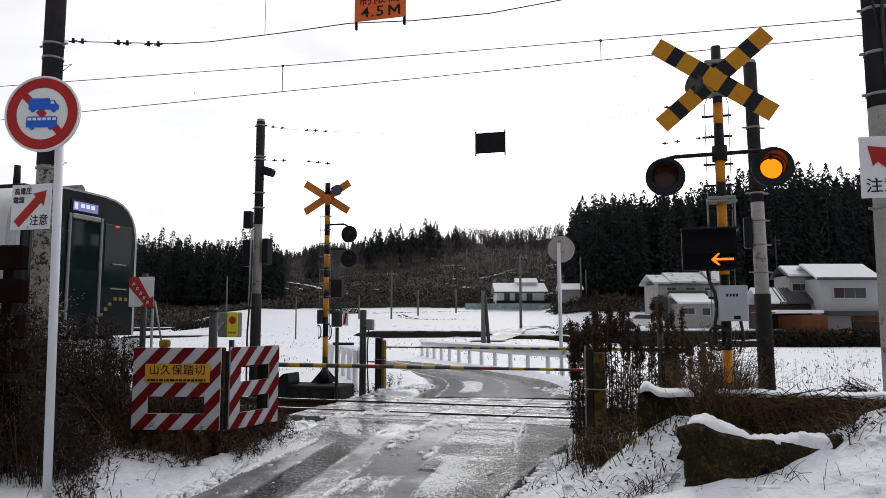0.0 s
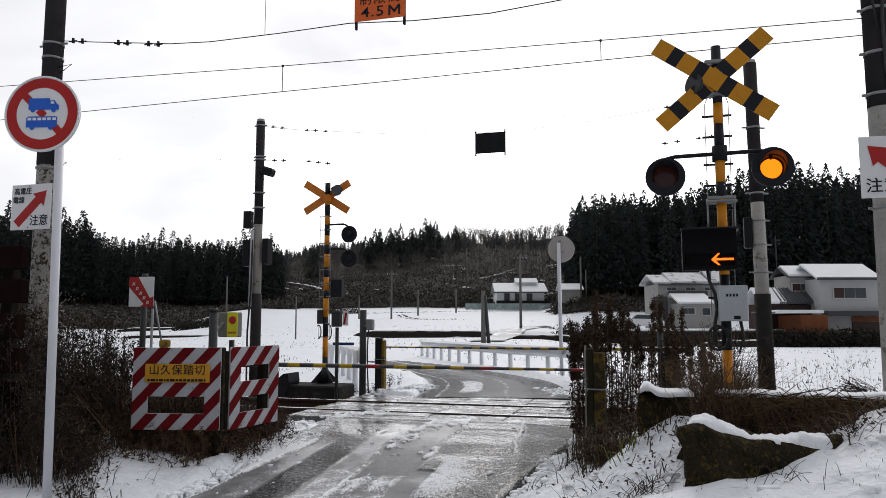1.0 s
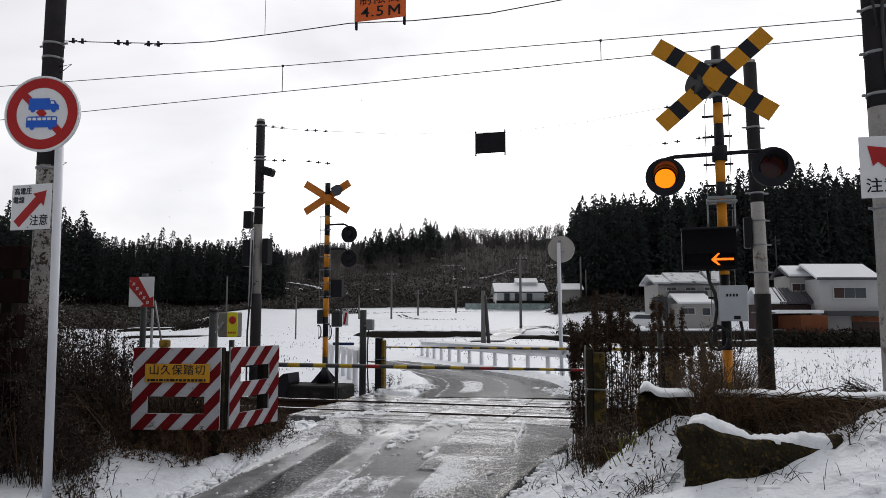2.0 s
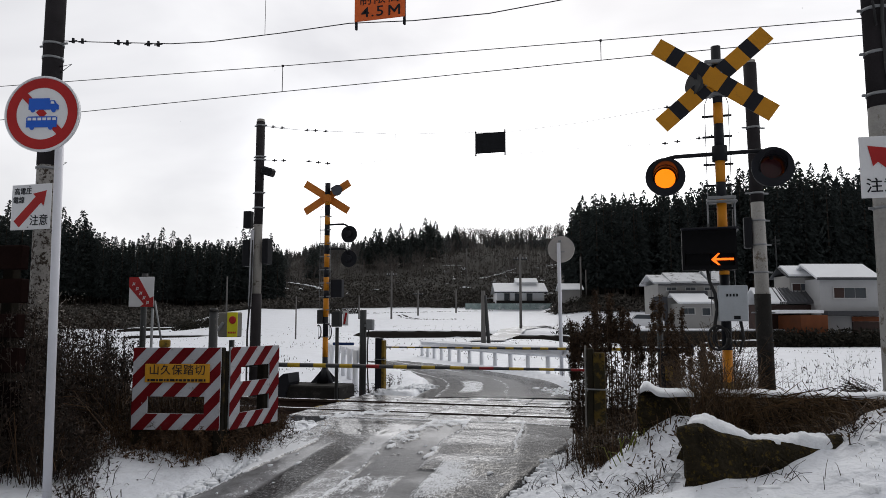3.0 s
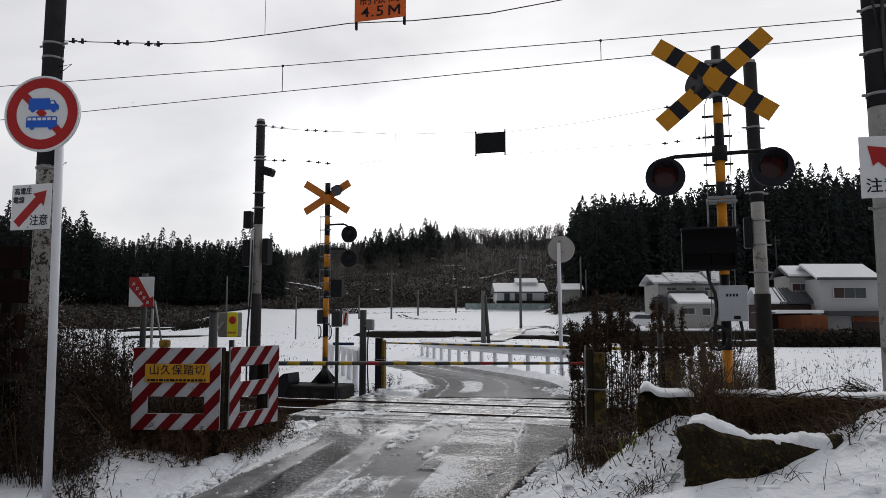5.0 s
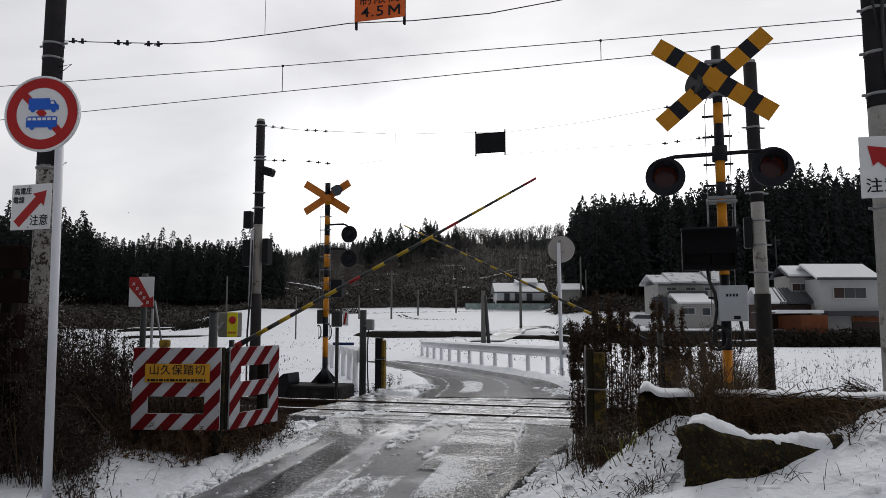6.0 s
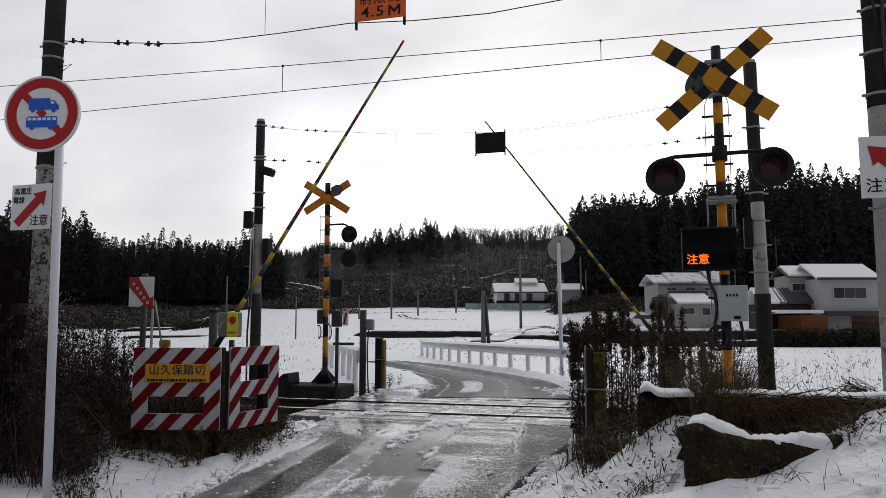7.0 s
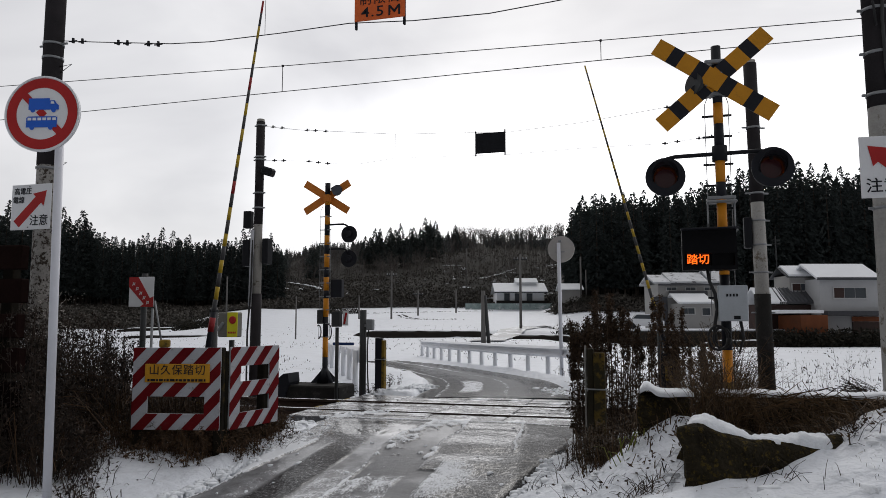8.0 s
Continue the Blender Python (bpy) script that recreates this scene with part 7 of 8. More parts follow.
# ------------------------------------------------------------------ old wall, mossy block, planks
def snow_cap(parent, pts, wide, thick, name="snow"):
    """A rounded ridge of snow along points, uneven."""
    soup_v, soup_f = [], []
    prof = [(-0.5, -0.02), (-0.52, 0.25), (-0.38, 0.75), (-0.1, 1.0), (0.2, 0.95), (0.42, 0.65), (0.52, 0.2), (0.5, -0.02)]
    rows = []
    n = len(pts)
    for i, p in enumerate(pts):
        p = Vector(p)
        d = Vector(pts[min(i + 1, n - 1)]) - Vector(pts[max(i - 1, 0)])
        s = Vector((-d.y, d.x, 0)).normalized()
        t = 0.75 + 0.5 * noise.noise((p.x * 5, p.y * 5, 4)) + 0.35 * noise.noise((p.x * 14, p.y * 14, 9))
        end = 0.25 if i in (0, n - 1) else 1.0
        w = wide * (0.95 + 0.15 * noise.noise((p.x * 7, p.y * 7, 2))) * (0.8 if end < 1 else 1)
        rows.append(len(soup_v))
        for u, v in prof:
            jag = 1 + 0.45 * noise.noise((p.x * 8, p.y * 8 + u * 3, 1.0)) + 0.3 * noise.noise((p.x * 23, p.y * 23 + u * 7, 5.0)) if wide < 0.6 else 1.0
            soup_v.append(tuple(p + s * u * w * jag + Vector((0, 0, max(0.0, v) * thick * t * end * (0.6 + 0.4 * jag) + min(v, 0)))))
    m = len(prof)
    for a, b in zip(rows, rows[1:]):
        soup_f += [(a + k, a + k + 1, b + k + 1, b + k) for k in range(m - 1)]
    soup_f.append(tuple(range(m)))
    soup_f.append(tuple(rows[-1] + k for k in range(m))[::-1])
    ob = part(name, (soup_v, soup_f), SNOW_CAP, parent, "lumpy snow cap")
    for p in ob.data.polygons:
        p.use_smooth = True
    return ob


def lump(sections, wobble, seed, n=18):
    """A rough stone: rings of (centre, half width along y, half height) along x, skinned and worn."""
    vs, fs, rows = [], [], []
    for x, y, z, ry, rz in sections:
        rows.append(len(vs))
        for k in range(n):
            a = 2 * math.pi * k / n
            c, s = math.cos(a), math.sin(a)
            sq = lambda q: math.copysign(abs(q) ** 0.45, q)
            p = Vector((x, y + ry * sq(c), z + rz * sq(s)))
            p += Vector((noise.noise(p * 5 + Vector((seed, 0, 0))), noise.noise(p * 5 + Vector((0, seed, 0))), noise.noise(p * 5 + Vector((0, 0, seed))))) * wobble
            vs.append(tuple(p))
    for a, b in zip(rows, rows[1:]):
        for k in range(n):
            fs.append((a + k, a + (k + 1) % n, b + (k + 1) % n, b + k))
    fs.append(tuple(range(n))[::-1])
    fs.append(tuple(rows[-1] + k for k in range(n)))
    return vs, fs


def old_wall():
    g = thing("old_wall", at(), "low mossy concrete wall with snow along its top", "wall")
    sec = [(x, -4.28 + 0.03 * x, 0.30, 0.13, 0.40) for x in np.arange(0.45, 7.1, 0.15)]
    part("coping", lump(sec, 0.05, 3.0), MOSS_STONE, g, "mossy weathered wall")
    snow_cap(g, [(x, -4.28 + 0.03 * x, 0.70) for x in np.arange(0.5, 7.0, 0.07)], 0.25, 0.035)
    sec = [(x, -4.46, 0.325, 0.17, 0.40) for x in np.arange(-0.06, 0.36, 0.06)]
    part("end_block", lump(sec, 0.04, 6.0), MOSS_STONE, g, "mossy end block")
    snow_cap(g, [(x, -4.47, 0.715 + 0.045 * math.exp(-((x + 0.0) / 0.05) ** 2)) for x in np.arange(-0.06, 0.36, 0.03)], 0.33, 0.04)
    sec = [(2.02 + 0.24 * u, -4.02, 0.66, 0.10 * math.sin(math.pi * (0.06 + 0.88 * u)) + 0.01, 0.115 * math.sin(math.pi * (0.06 + 0.88 * u)) ** 0.7) for u in np.linspace(0, 1, 12)]
    vs, fs = lump(sec, 0.02, 8.0, 14)
    hump = part("boulder", (vs, fs), MOSS_STONE, None)
    tagged(hump, "small dark rounded boulder behind the snowy wall", "boulder")
    g = thing("mossy_block", at(), "broken mossy stone block capped with snow on the bank", "stone block")
    sec = []
    high = lambda u: float(np.interp(u, [0, 0.12, 0.30, 0.42, 0.7, 1.0], [0.575, 0.60, 0.55, 0.505, 0.50, 0.52]))
    low = lambda u: float(np.interp(u, [0, 0.5, 1.0], [0.06, 0.18, 0.32]))
    for k in range(40):
        u = k / 39
        sec.append((0.20 + 0.97 * u, -5.36 + 0.26 * u, (high(u) + low(u)) / 2, (0.19 - 0.08 * u) * (0.8 + 0.2 * smooth(0, 0.08, u)), (high(u) - low(u)) / 2))
    part("block", lump(sec, 0.06, 11.0, 30), MOSS_STONE, g)
    # snow slumped at the high end, thin and ragged along the rest
    deep = lambda u: float(np.interp(u, [0, 0.04, 0.14, 0.3, 0.42, 0.6, 0.8, 0.95, 1.0], [-0.02, 0.028, 0.040, 0.030, 0.008, 0.006, 0.012, -0.004, -0.12]))
    vs, fs, rows_u, cols_w = [], [], 110, 22
    for i in range(rows_u + 1):
        u = i / rows_u
        for j in range(cols_w + 1):
            w = j / cols_w * 2 - 1
            x, y = 0.235 + 0.91 * u, -5.35 + 0.245 * u + w * (0.165 - 0.07 * u) * (0.7 + 0.3 * smooth(0, 0.15, u))
            rag = 0.022 * noise.noise((x * 9, y * 9, 50)) + 0.014 * noise.noise((x * 26, y * 26, 51)) + 0.006 * noise.noise((x * 60, y * 60, 52))
            t = deep(u) * (1 - abs(w) ** 4 * 0.5) + rag - 0.14 * smooth(0.78, 1.0, abs(w))
            vs.append((x, y, high(u) + 0.012 + max(t, -0.22) - 0.10 * abs(w) ** 8))
    for i in range(rows_u):
        for j in range(cols_w):
            k = i * (cols_w + 1) + j
            fs.append((k, k + cols_w + 1, k + cols_w + 2, k + 1))
    sheet = part("snow", (vs, fs), SNOW_CAP, g, "ragged cap of snow")
    for f in sheet.data.polygons:
        f.use_smooth = True


old_wall()


def plank_stack():
    g = thing("plank_fence", at(-5.5, -5.0, -0.3), "dark rust-brown plank fence, half hidden by brush", "fence")
    for k, (z, dx) in enumerate(((2.16, 0.0), (1.84, 0.02), (1.51, 0.0), (1.19, 0.03), (0.87, 0.01), (0.55, 0.0))):
        bm = fresh()
        box(bm, (-1.0 + dx, 0, z), (2.0, 0.10, 0.225), 0.012, Matrix.Rotation(radians(1.0 - 0.6 * k), 4, "Y"))
        part("plank", bm, RUST_WOOD, g)
    for x in (-0.25, -1.7):
        bm = fresh()
        box(bm, (x, 0.10, 1.1), (0.12, 0.10, 2.2), 0.01)
        part("post", bm, WOOD, g, "dark fence post")


plank_stack()


# ------------------------------------------------------------------ dry plants
BRUSH = foliage("dark_dry_brush", (0.009, 0.007, 0.006), (0.042, 0.028, 0.020), 0.3)
GOLDENROD = foliage("dry_goldenrod", (0.026, 0.017, 0.011), (0.085, 0.052, 0.030), 0.3)
STRAW = foliage("dry_straw", (0.016, 0.011, 0.007), (0.090, 0.054, 0.026), 0.3)
FLUFF = foliage("pale_seed_fluff", (0.28, 0.25, 0.22), (0.48, 0.45, 0.42), 0.2)
GREEN_LEAF = foliage("green_blades", (0.10, 0.13, 0.02), (0.20, 0.20, 0.04), 0.2)


def wand(s, rng, x, y, z, h, lean, r=0.004, twigs=6, leaves=0, leaf=0.018, curl=0.35, leaf_from=0.4):
    """An upright dry stem with side twigs and hanging leaves."""
    dx, dy = rng.gauss(0, lean), rng.gauss(0, lean)
    pts = [Vector((x, y, z - 0.03)), Vector((x + dx * h * 0.35, y + dy * h * 0.35, z + h * 0.5)), Vector((x + dx * h, y + dy * h, z + h))]
    s.stick(pts, r, r * 0.45)
    at_t = lambda t: pts[0].lerp(pts[1], t * 2) if t < 0.5 else pts[1].lerp(pts[2], t * 2 - 1)
    for _ in range(twigs):
        p = at_t(rng.uniform(0.2, 0.98))
        a = rng.uniform(0, 6.28)
        q = p + Vector((math.cos(a), math.sin(a), rng.uniform(0.2, 1.3))) * rng.uniform(0.05, 0.22) * min(1.0, h)
        s.stick([p, q], r * 0.5, r * 0.3)
        for _ in range(rng.randrange(1, 4) if leaves else 0):
            s.leaf(p.lerp(q, rng.uniform(0.4, 1)), (rng.uniform(-1, 1), rng.uniform(-1, 1), rng.uniform(-1.2, 0.3)), leaf * 0.35, leaf * rng.uniform(0.7, 1.8), rng)
    for _ in range(leaves):
        p = at_t(rng.uniform(leaf_from, 1.0))
        a = rng.uniform(0, 6.28)
        s.leaf(p + Vector((math.cos(a), math.sin(a), 0)) * rng.uniform(0, 0.03), (math.cos(a), math.sin(a), rng.uniform(-1.6, 0.4)), leaf * 0.24, leaf * rng.uniform(0.7, 2.0), rng)
    return pts[2]


def blade(s, rng, x, y, z, h, spread, w=0.004):
    """An arching blade of dry grass."""
    a = rng.uniform(0, 6.28)
    d = Vector((math.cos(a), math.sin(a), 0)) * spread * rng.uniform(0.3, 1.0)
    p0 = Vector((x, y, z - 0.02))
    p1, p2 = p0 + Vector((0, 0, h * 0.75)) + d * 0.35, p0 + Vector((0, 0, h * rng.uniform(0.5, 1.0))) + d
    n = Vector((-math.sin(a), math.cos(a), 0)) * w
    s.quad(tuple(p0 - n), tuple(p0 + n), tuple(p1 + n * 0.8), tuple(p1 - n * 0.8))
    s.tri(tuple(p1 - n * 0.8), tuple(p1 + n * 0.8), tuple(p2))


def stuff(name, soup, material, label, category):
    ob = part(name, soup.data(), material, None)
    return tagged(ob, label, category, kind="stuff")


def dry_plants():
    rng = random.Random(77)
    G = ground_height
    # thicket beside the sign and the planks
    s, fluff = Soup(), Soup()
    def verge(tall):
        """A spot in the brush, clear of the snowy verge beside the lane."""
        while True:
            x, y = rng.uniform(-8.2, -4.8), rng.uniform(-5.3, -1.95)
            far, side = ahead(x, y)
            k = side / far
            if k < -0.655 or k > (-0.432 if tall else -0.28):
                continue
            if y < -3.75 and x < -4.66 - 0.73 * (y + 5.1) or y > -3.65 and x < -4.5:
                return x, y, k
    def inside(x, y):
        """How far a spot lies behind the thicket's edge on the lane side, 0 to 1."""
        return smooth(0.0, 0.7, (-4.66 - 0.73 * (y + 5.1)) - x) if y < -3.75 else 1.0
    def drooping(soup, p, n, size):
        """A withered cluster of leaves hanging from one point."""
        for _ in range(n):
            a = rng.uniform(0, 6.28)
            q = p + Vector((rng.gauss(0, 0.012), rng.gauss(0, 0.012), rng.gauss(0, 0.02)))
            soup.leaf(q, (math.cos(a) * 0.6, math.sin(a) * 0.6, rng.uniform(-2.0, 0.1)), size * 0.19, size * rng.uniform(0.7, 1.4), rng)
    for _ in range(430):
        x, y, k = verge(True)
        h = float(np.interp(k, [-0.62, -0.56, -0.52, -0.46, -0.43], [1.75, 1.55, 1.36, 1.30, 1.1])) * rng.uniform(0.55, 1.0) * (0.25 + 0.75 * inside(x, y))
        tip = wand(s, rng, x, y, G(x, y), h, 0.07, 0.0045, 6, 5, 0.028, leaf_from=0.15)
        foot = Vector((x, y, G(x, y)))
        for j in range(7):
            drooping(s, foot.lerp(tip, rng.uniform(0.4, 1.0)) + Vector((rng.gauss(0, 0.025), rng.gauss(0, 0.025), 0)), 5, 0.045)
    for _ in range(900):
        x, y, k = verge(False)
        wand(s, rng, x, y, G(x, y), rng.uniform(0.2, 0.75) * (0.55 if k > -0.43 else 1.0) * (0.3 + 0.7 * inside(x, y)), 0.35, 0.003, 8, 8, 0.02, leaf_from=0.1)
    for _ in range(2600):
        x, y, k = verge(False)
        blade(s, rng, x, y, G(x, y), rng.uniform(0.15, 0.6) * (0.6 if k > -0.43 else 1.0) * (0.35 + 0.65 * inside(x, y)), 0.4, 0.0035)
    # litter and bent stems that soften the edge on the snow
    for _ in range(900):
        y = rng.uniform(-5.6, -3.75)
        x = -4.66 - 0.73 * (y + 5.1) + rng.gauss(-0.05, 0.16)
        if rng.random() < 0.5:
            blade(s, rng, x, y, G(x, y), rng.uniform(0.04, 0.2), 0.3, 0.004)
        else:
            s.leaf((x, y, G(x, y) + rng.uniform(0.0, 0.05)), (rng.uniform(-1, 1), rng.uniform(-1, 1), rng.uniform(-0.2, 0.6)), 0.010, rng.uniform(0.025, 0.06), rng)
    stuff("thicket", s, BRUSH, "dark leafless thicket of dry stems beside the lane", "thicket")
    for _ in range(160):
        x, y = rng.gauss(-6.05, 0.12), rng.gauss(-4.1, 0.12)
        z = rng.uniform(1.05, 1.62)
        for _ in range(3):
            fluff.leaf((x + rng.gauss(0, 0.02), y, z + rng.gauss(0, 0.02)), (rng.uniform(-1, 1), rng.uniform(-1, 1), rng.uniform(-1, 1)), 0.006, 0.022, rng)
    stuff("seed_fluff", fluff, FLUFF, "pale seed tufts on the thicket by the pole", "seed heads")
    # reddish arching stalks and straw round the barrier
    s = Soup()
    for _ in range(1500):
        x, y, k = verge(False)
        blade(s, rng, x, y, G(x, y) + rng.uniform(0, 0.15), rng.uniform(0.25, 0.8) * (0.5 if k > -0.43 else 1.0) * (0.25 + 0.75 * inside(x, y)), 0.7, 0.004)
    for _ in range(60):
        x, y, k = verge(False)
        z, a, ln = G(x, y) + rng.uniform(0.3, 0.8), rng.gauss(-0.6, 0.5), rng.uniform(0.4, 0.9)
        s.stick([(x, y, z), (x + 0.5 * ln, y - 0.1, z + 0.05 + 0.2 * math.sin(a) * ln), (x + ln, y - 0.2, z + math.sin(a) * ln * 0.7)], 0.004, 0.002)
    for _ in range(420):
        x, y = rng.uniform(-5.8, -4.7), rng.uniform(-3.65, -3.1)
        blade(s, rng, x, y, G(x, y), rng.uniform(0.3, 0.75), 0.7, 0.004)
    for _ in range(900):
        x, y = rng.gauss(-4.52, 0.10), rng.gauss(-3.0, 0.32)
        blade(s, rng, x, y, G(x, y), rng.uniform(0.12, 0.36), 0.22, 0.004)
    for _ in range(500):
        x, y = rng.uniform(-5.2, -4.5), rng.uniform(-3.6, -2.9)
        blade(s, rng, x, y, G(x, y), rng.uniform(0.15, 0.45), 0.25, 0.004)
    for _ in range(1300):
        x, y = rng.uniform(-5.35, -4.25), rng.uniform(-3.98, -3.3)
        blade(s, rng, x, y, G(x, y), rng.uniform(0.10, 0.32), 0.25, 0.004)
    for _ in range(420):
        x, y = rng.uniform(-5.35, -4.2), rng.uniform(-3.98, -3.1)
        wand(s, rng, x, y, G(x, y), rng.uniform(0.1, 0.36), 0.3, 0.0028, 7, 8, 0.02, leaf_from=0.1)
    for _ in range(110):
        x = rng.uniform(-5.5, -4.15)
        y = -4.14 + 0.21 * (x + 5.03) + rng.uniform(-0.22, 0.12)
        if rng.random() < 0.6:
            wand(s, rng, x, y, G(x, y), rng.uniform(0.05, 0.24), 0.4, 0.0025, 7, 8, 0.02, leaf_from=0.1)
        else:
            blade(s, rng, x, y, G(x, y), rng.uniform(0.05, 0.2), 0.25, 0.0035)
    for _ in range(260):
        x, y = rng.uniform(-4.35, -4.0), rng.uniform(-3.5, -2.6)
        wand(s, rng, x, y, G(x, y), rng.uniform(0.06, 0.22), 0.3, 0.0025, 6, 6, 0.018, leaf_from=0.1)
    for _ in range(430):
        x, y = rng.uniform(-4.45, -3.86), rng.uniform(-3.9, -2.7)
        if rng.random() < 0.6:
            wand(s, rng, x, y, G(x, y), rng.uniform(0.06, 0.27), 0.4, 0.0025, 7, 8, 0.02, leaf_from=0.1)
        else:
            blade(s, rng, x, y, G(x, y), rng.uniform(0.06, 0.26), 0.25, 0.0035)
    stuff("straw_tufts", s, foliage("russet_straw", (0.022, 0.014, 0.009), (0.085, 0.048, 0.024), 0.3), "russet dry grass round the striped barriers", "dry grass")
    # tall goldenrod before the wall: slim plumes on bare stems, by bearing and height of the tip
    s = Soup()
    stands = ((15, 0.174, 0.215, 0.98, 1.36, 0.45), (12, 0.208, 0.252, 1.22, 1.66, 0.52), (6, 0.247, 0.288, 1.0, 1.30, 0.45), (2, 0.292, 0.300, 1.50, 1.58, 0.55),
              (6, 0.310, 0.330, 1.05, 1.46, 0.75), (7, 0.335, 0.372, 0.82, 1.1, 0.4))
    for n, k0, k1, low, high, tall in stands:
        n = max(2, int(n * 0.95))
        for i in range(n):
            far = rng.uniform(7.6, 8.5)
            x, y = place((k0 + (k1 - k0) * (i + rng.random()) / n) * far, far)
            z, tip = G(x, y), rng.uniform(low, high)
            dx, dy = rng.gauss(0, 0.02), rng.gauss(0, 0.02)
            s.stick([(x, y, z - 0.03), (x + dx * 0.5, y + dy * 0.5, (z + tip) / 2), (x + dx, y + dy, tip)], 0.0045, 0.002)
            long = tall * rng.uniform(0.6, 1.1)
            wide = rng.uniform(0.026, 0.044)
            # drooping side sprays that make up the plume
            for _ in range(int(92 * long)):
                t = rng.random()
                p = Vector((x + dx, y + dy, tip - long * t))
                a = rng.uniform(0, 6.28)
                out = Vector((math.cos(a), math.sin(a), rng.uniform(-0.5, 1.0))) * wide * (0.5 + 1.6 * math.sin(math.pi * min(1, 0.15 + 0.8 * t)) * rng.random())
                q = p + out
                s.stick([p, q], 0.0014, 0.001)
                for _ in range(20):
                    h = p.lerp(q, rng.random()) + Vector((rng.gauss(0, 0.008), rng.gauss(0, 0.008), rng.gauss(-0.008, 0.014)))
                    s.leaf(h, (rng.uniform(-1, 1), rng.uniform(-1, 1), rng.uniform(-1.8, 0.4)), 0.0058, rng.uniform(0.014, 0.034), rng)
            # withered leaves hanging along the stem
            for _ in range(int(9 * (tip - z))):
                t = rng.uniform(0.1, 0.95)
                h = Vector((x + dx * t, y + dy * t, z + (tip - z) * t))
                drooping(s, h + Vector((rng.gauss(0, 0.02), rng.gauss(0, 0.02), 0)), 9, 0.042)
    for _ in range(44):
        far, k = rng.uniform(7.6, 8.4), rng.uniform(0.178, 0.30)
        x, y = place(k * far, far)
        wand(s, rng, x, y, G(x, y), rng.uniform(0.7, 1.25), 0.02, 0.0065, 3, 24, 0.03, leaf_from=0.1)
    for _ in range(170):
        far, k = rng.uniform(7.55, 8.3), rng.uniform(0.18, 0.34)
        x, y = place(k * far, far)
        wand(s, rng, x, y, G(x, y), rng.uniform(0.35, 0.8), 0.10, 0.0035, 6, 12, 0.022, leaf_from=0.2)
    stuff("goldenrod", s, GOLDENROD, "tall dry brown goldenrod stand beside the crossing", "dry plants")
    # vines and straw over the wall and the bank
    s = Soup()
    for _ in range(260):
        x, y = rng.uniform(0.35, 2.6), rng.uniform(-4.75, -4.35)
        z = rng.uniform(0.45, 0.72)
        a, ln = rng.gauss(0.3, 0.9), rng.uniform(0.25, 0.7)
        p0 = Vector((x, y, z))
        p2 = p0 + Vector((math.cos(a) * ln, rng.uniform(-0.25, 0.05), rng.uniform(-0.30, -0.05)))
        p1 = (p0 + p2) / 2 + Vector((0, 0, rng.uniform(0.05, 0.2)))
        s.stick([p0, p0.lerp(p1, 0.6), p1, p1.lerp(p2, 0.6), p2], 0.0035, 0.002)
    for _ in range(1500):
        x = rng.uniform(0.35, 3.2)
        y = rng.uniform(-4.95, -4.4)
        blade(s, rng, x, y, G(x, y), rng.uniform(0.06, 0.40 - 0.26 * smooth(0.6, 1.1, x)), 0.35, 0.0035)
    for _ in range(300):
        x, y = rng.gauss(0.50, 0.10), rng.gauss(-4.45, 0.1)
        wand(s, rng, x, y, 0.25, rng.uniform(0.3, 0.75), 0.3, 0.003, 6, 0)
    for cx, cy, n, h in ((-0.40, -3.75, 200, 0.34), (-0.62, -3.6, 90, 0.24), (-0.30, -4.35, 40, 0.2), (0.0, -5.55, 14, 0.05), (0.72, -5.6, 10, 0.04), (-0.55, -5.0, 8, 0.06), (0.0, -4.75, 50, 0.2), (-0.5, -4.2, 50, 0.2), (0.05, -5.3, 40, 0.14), (1.3, -5.0, 60, 0.12), (0.75, -5.0, 70, 0.12)):
        for _ in range(n):
            x, y = rng.gauss(cx, 0.10), rng.gauss(cy, 0.10)
            blade(s, rng, x, y, G(x, y), rng.uniform(0.4, 1.0) * h, 0.3, 0.004)
    # fine russet twigs round the foot of the signal
    for _ in range(420):
        far, k = rng.uniform(6.0, 7.2), rng.gauss(0.390, 0.028)
        x, y = place(k * far, far)
        z = G(x, y)
        h, a, ln = rng.uniform(0.3, 0.9) * math.exp(-((k - 0.385) / 0.05) ** 2), rng.uniform(0, 6.28), rng.uniform(0.05, 0.35)
        top = Vector((x + math.cos(a) * ln, y + math.sin(a) * ln, z + h))
        s.stick([(x, y, z), (x + math.cos(a) * ln * 0.3, y + math.sin(a) * ln * 0.3, z + h * 0.6), top], 0.003, 0.0015)
        for _ in range(5):
            b = rng.uniform(0, 6.28)
            q = Vector((x, y, z)).lerp(top, rng.uniform(0.3, 1.0))
            s.stick([q, q + Vector((math.cos(b), math.sin(b), rng.uniform(-0.4, 0.9))) * rng.uniform(0.05, 0.16)], 0.0016, 0.001)
    # straw hanging down the face of the wall
    for _ in range(1500):
        x = rng.uniform(0.40, 3.4)
        z = 0.68 - rng.random() ** 2 * 0.25
        y = -4.28 + 0.03 * x - 0.14
        out, drop = rng.uniform(0.05, 0.34), rng.uniform(0.03, 0.34)
        side = rng.gauss(0.05, 0.22)
        p0, p1, p2 = Vector((x, y, z)), Vector((x + side * 0.5, y - out * 0.6, z + rng.uniform(-0.02, 0.06))), Vector((x + side, y - out, z - drop))
        w = Vector((rng.uniform(0.5, 1.0), 0, rng.uniform(-0.6, 0.6))) * 0.0035
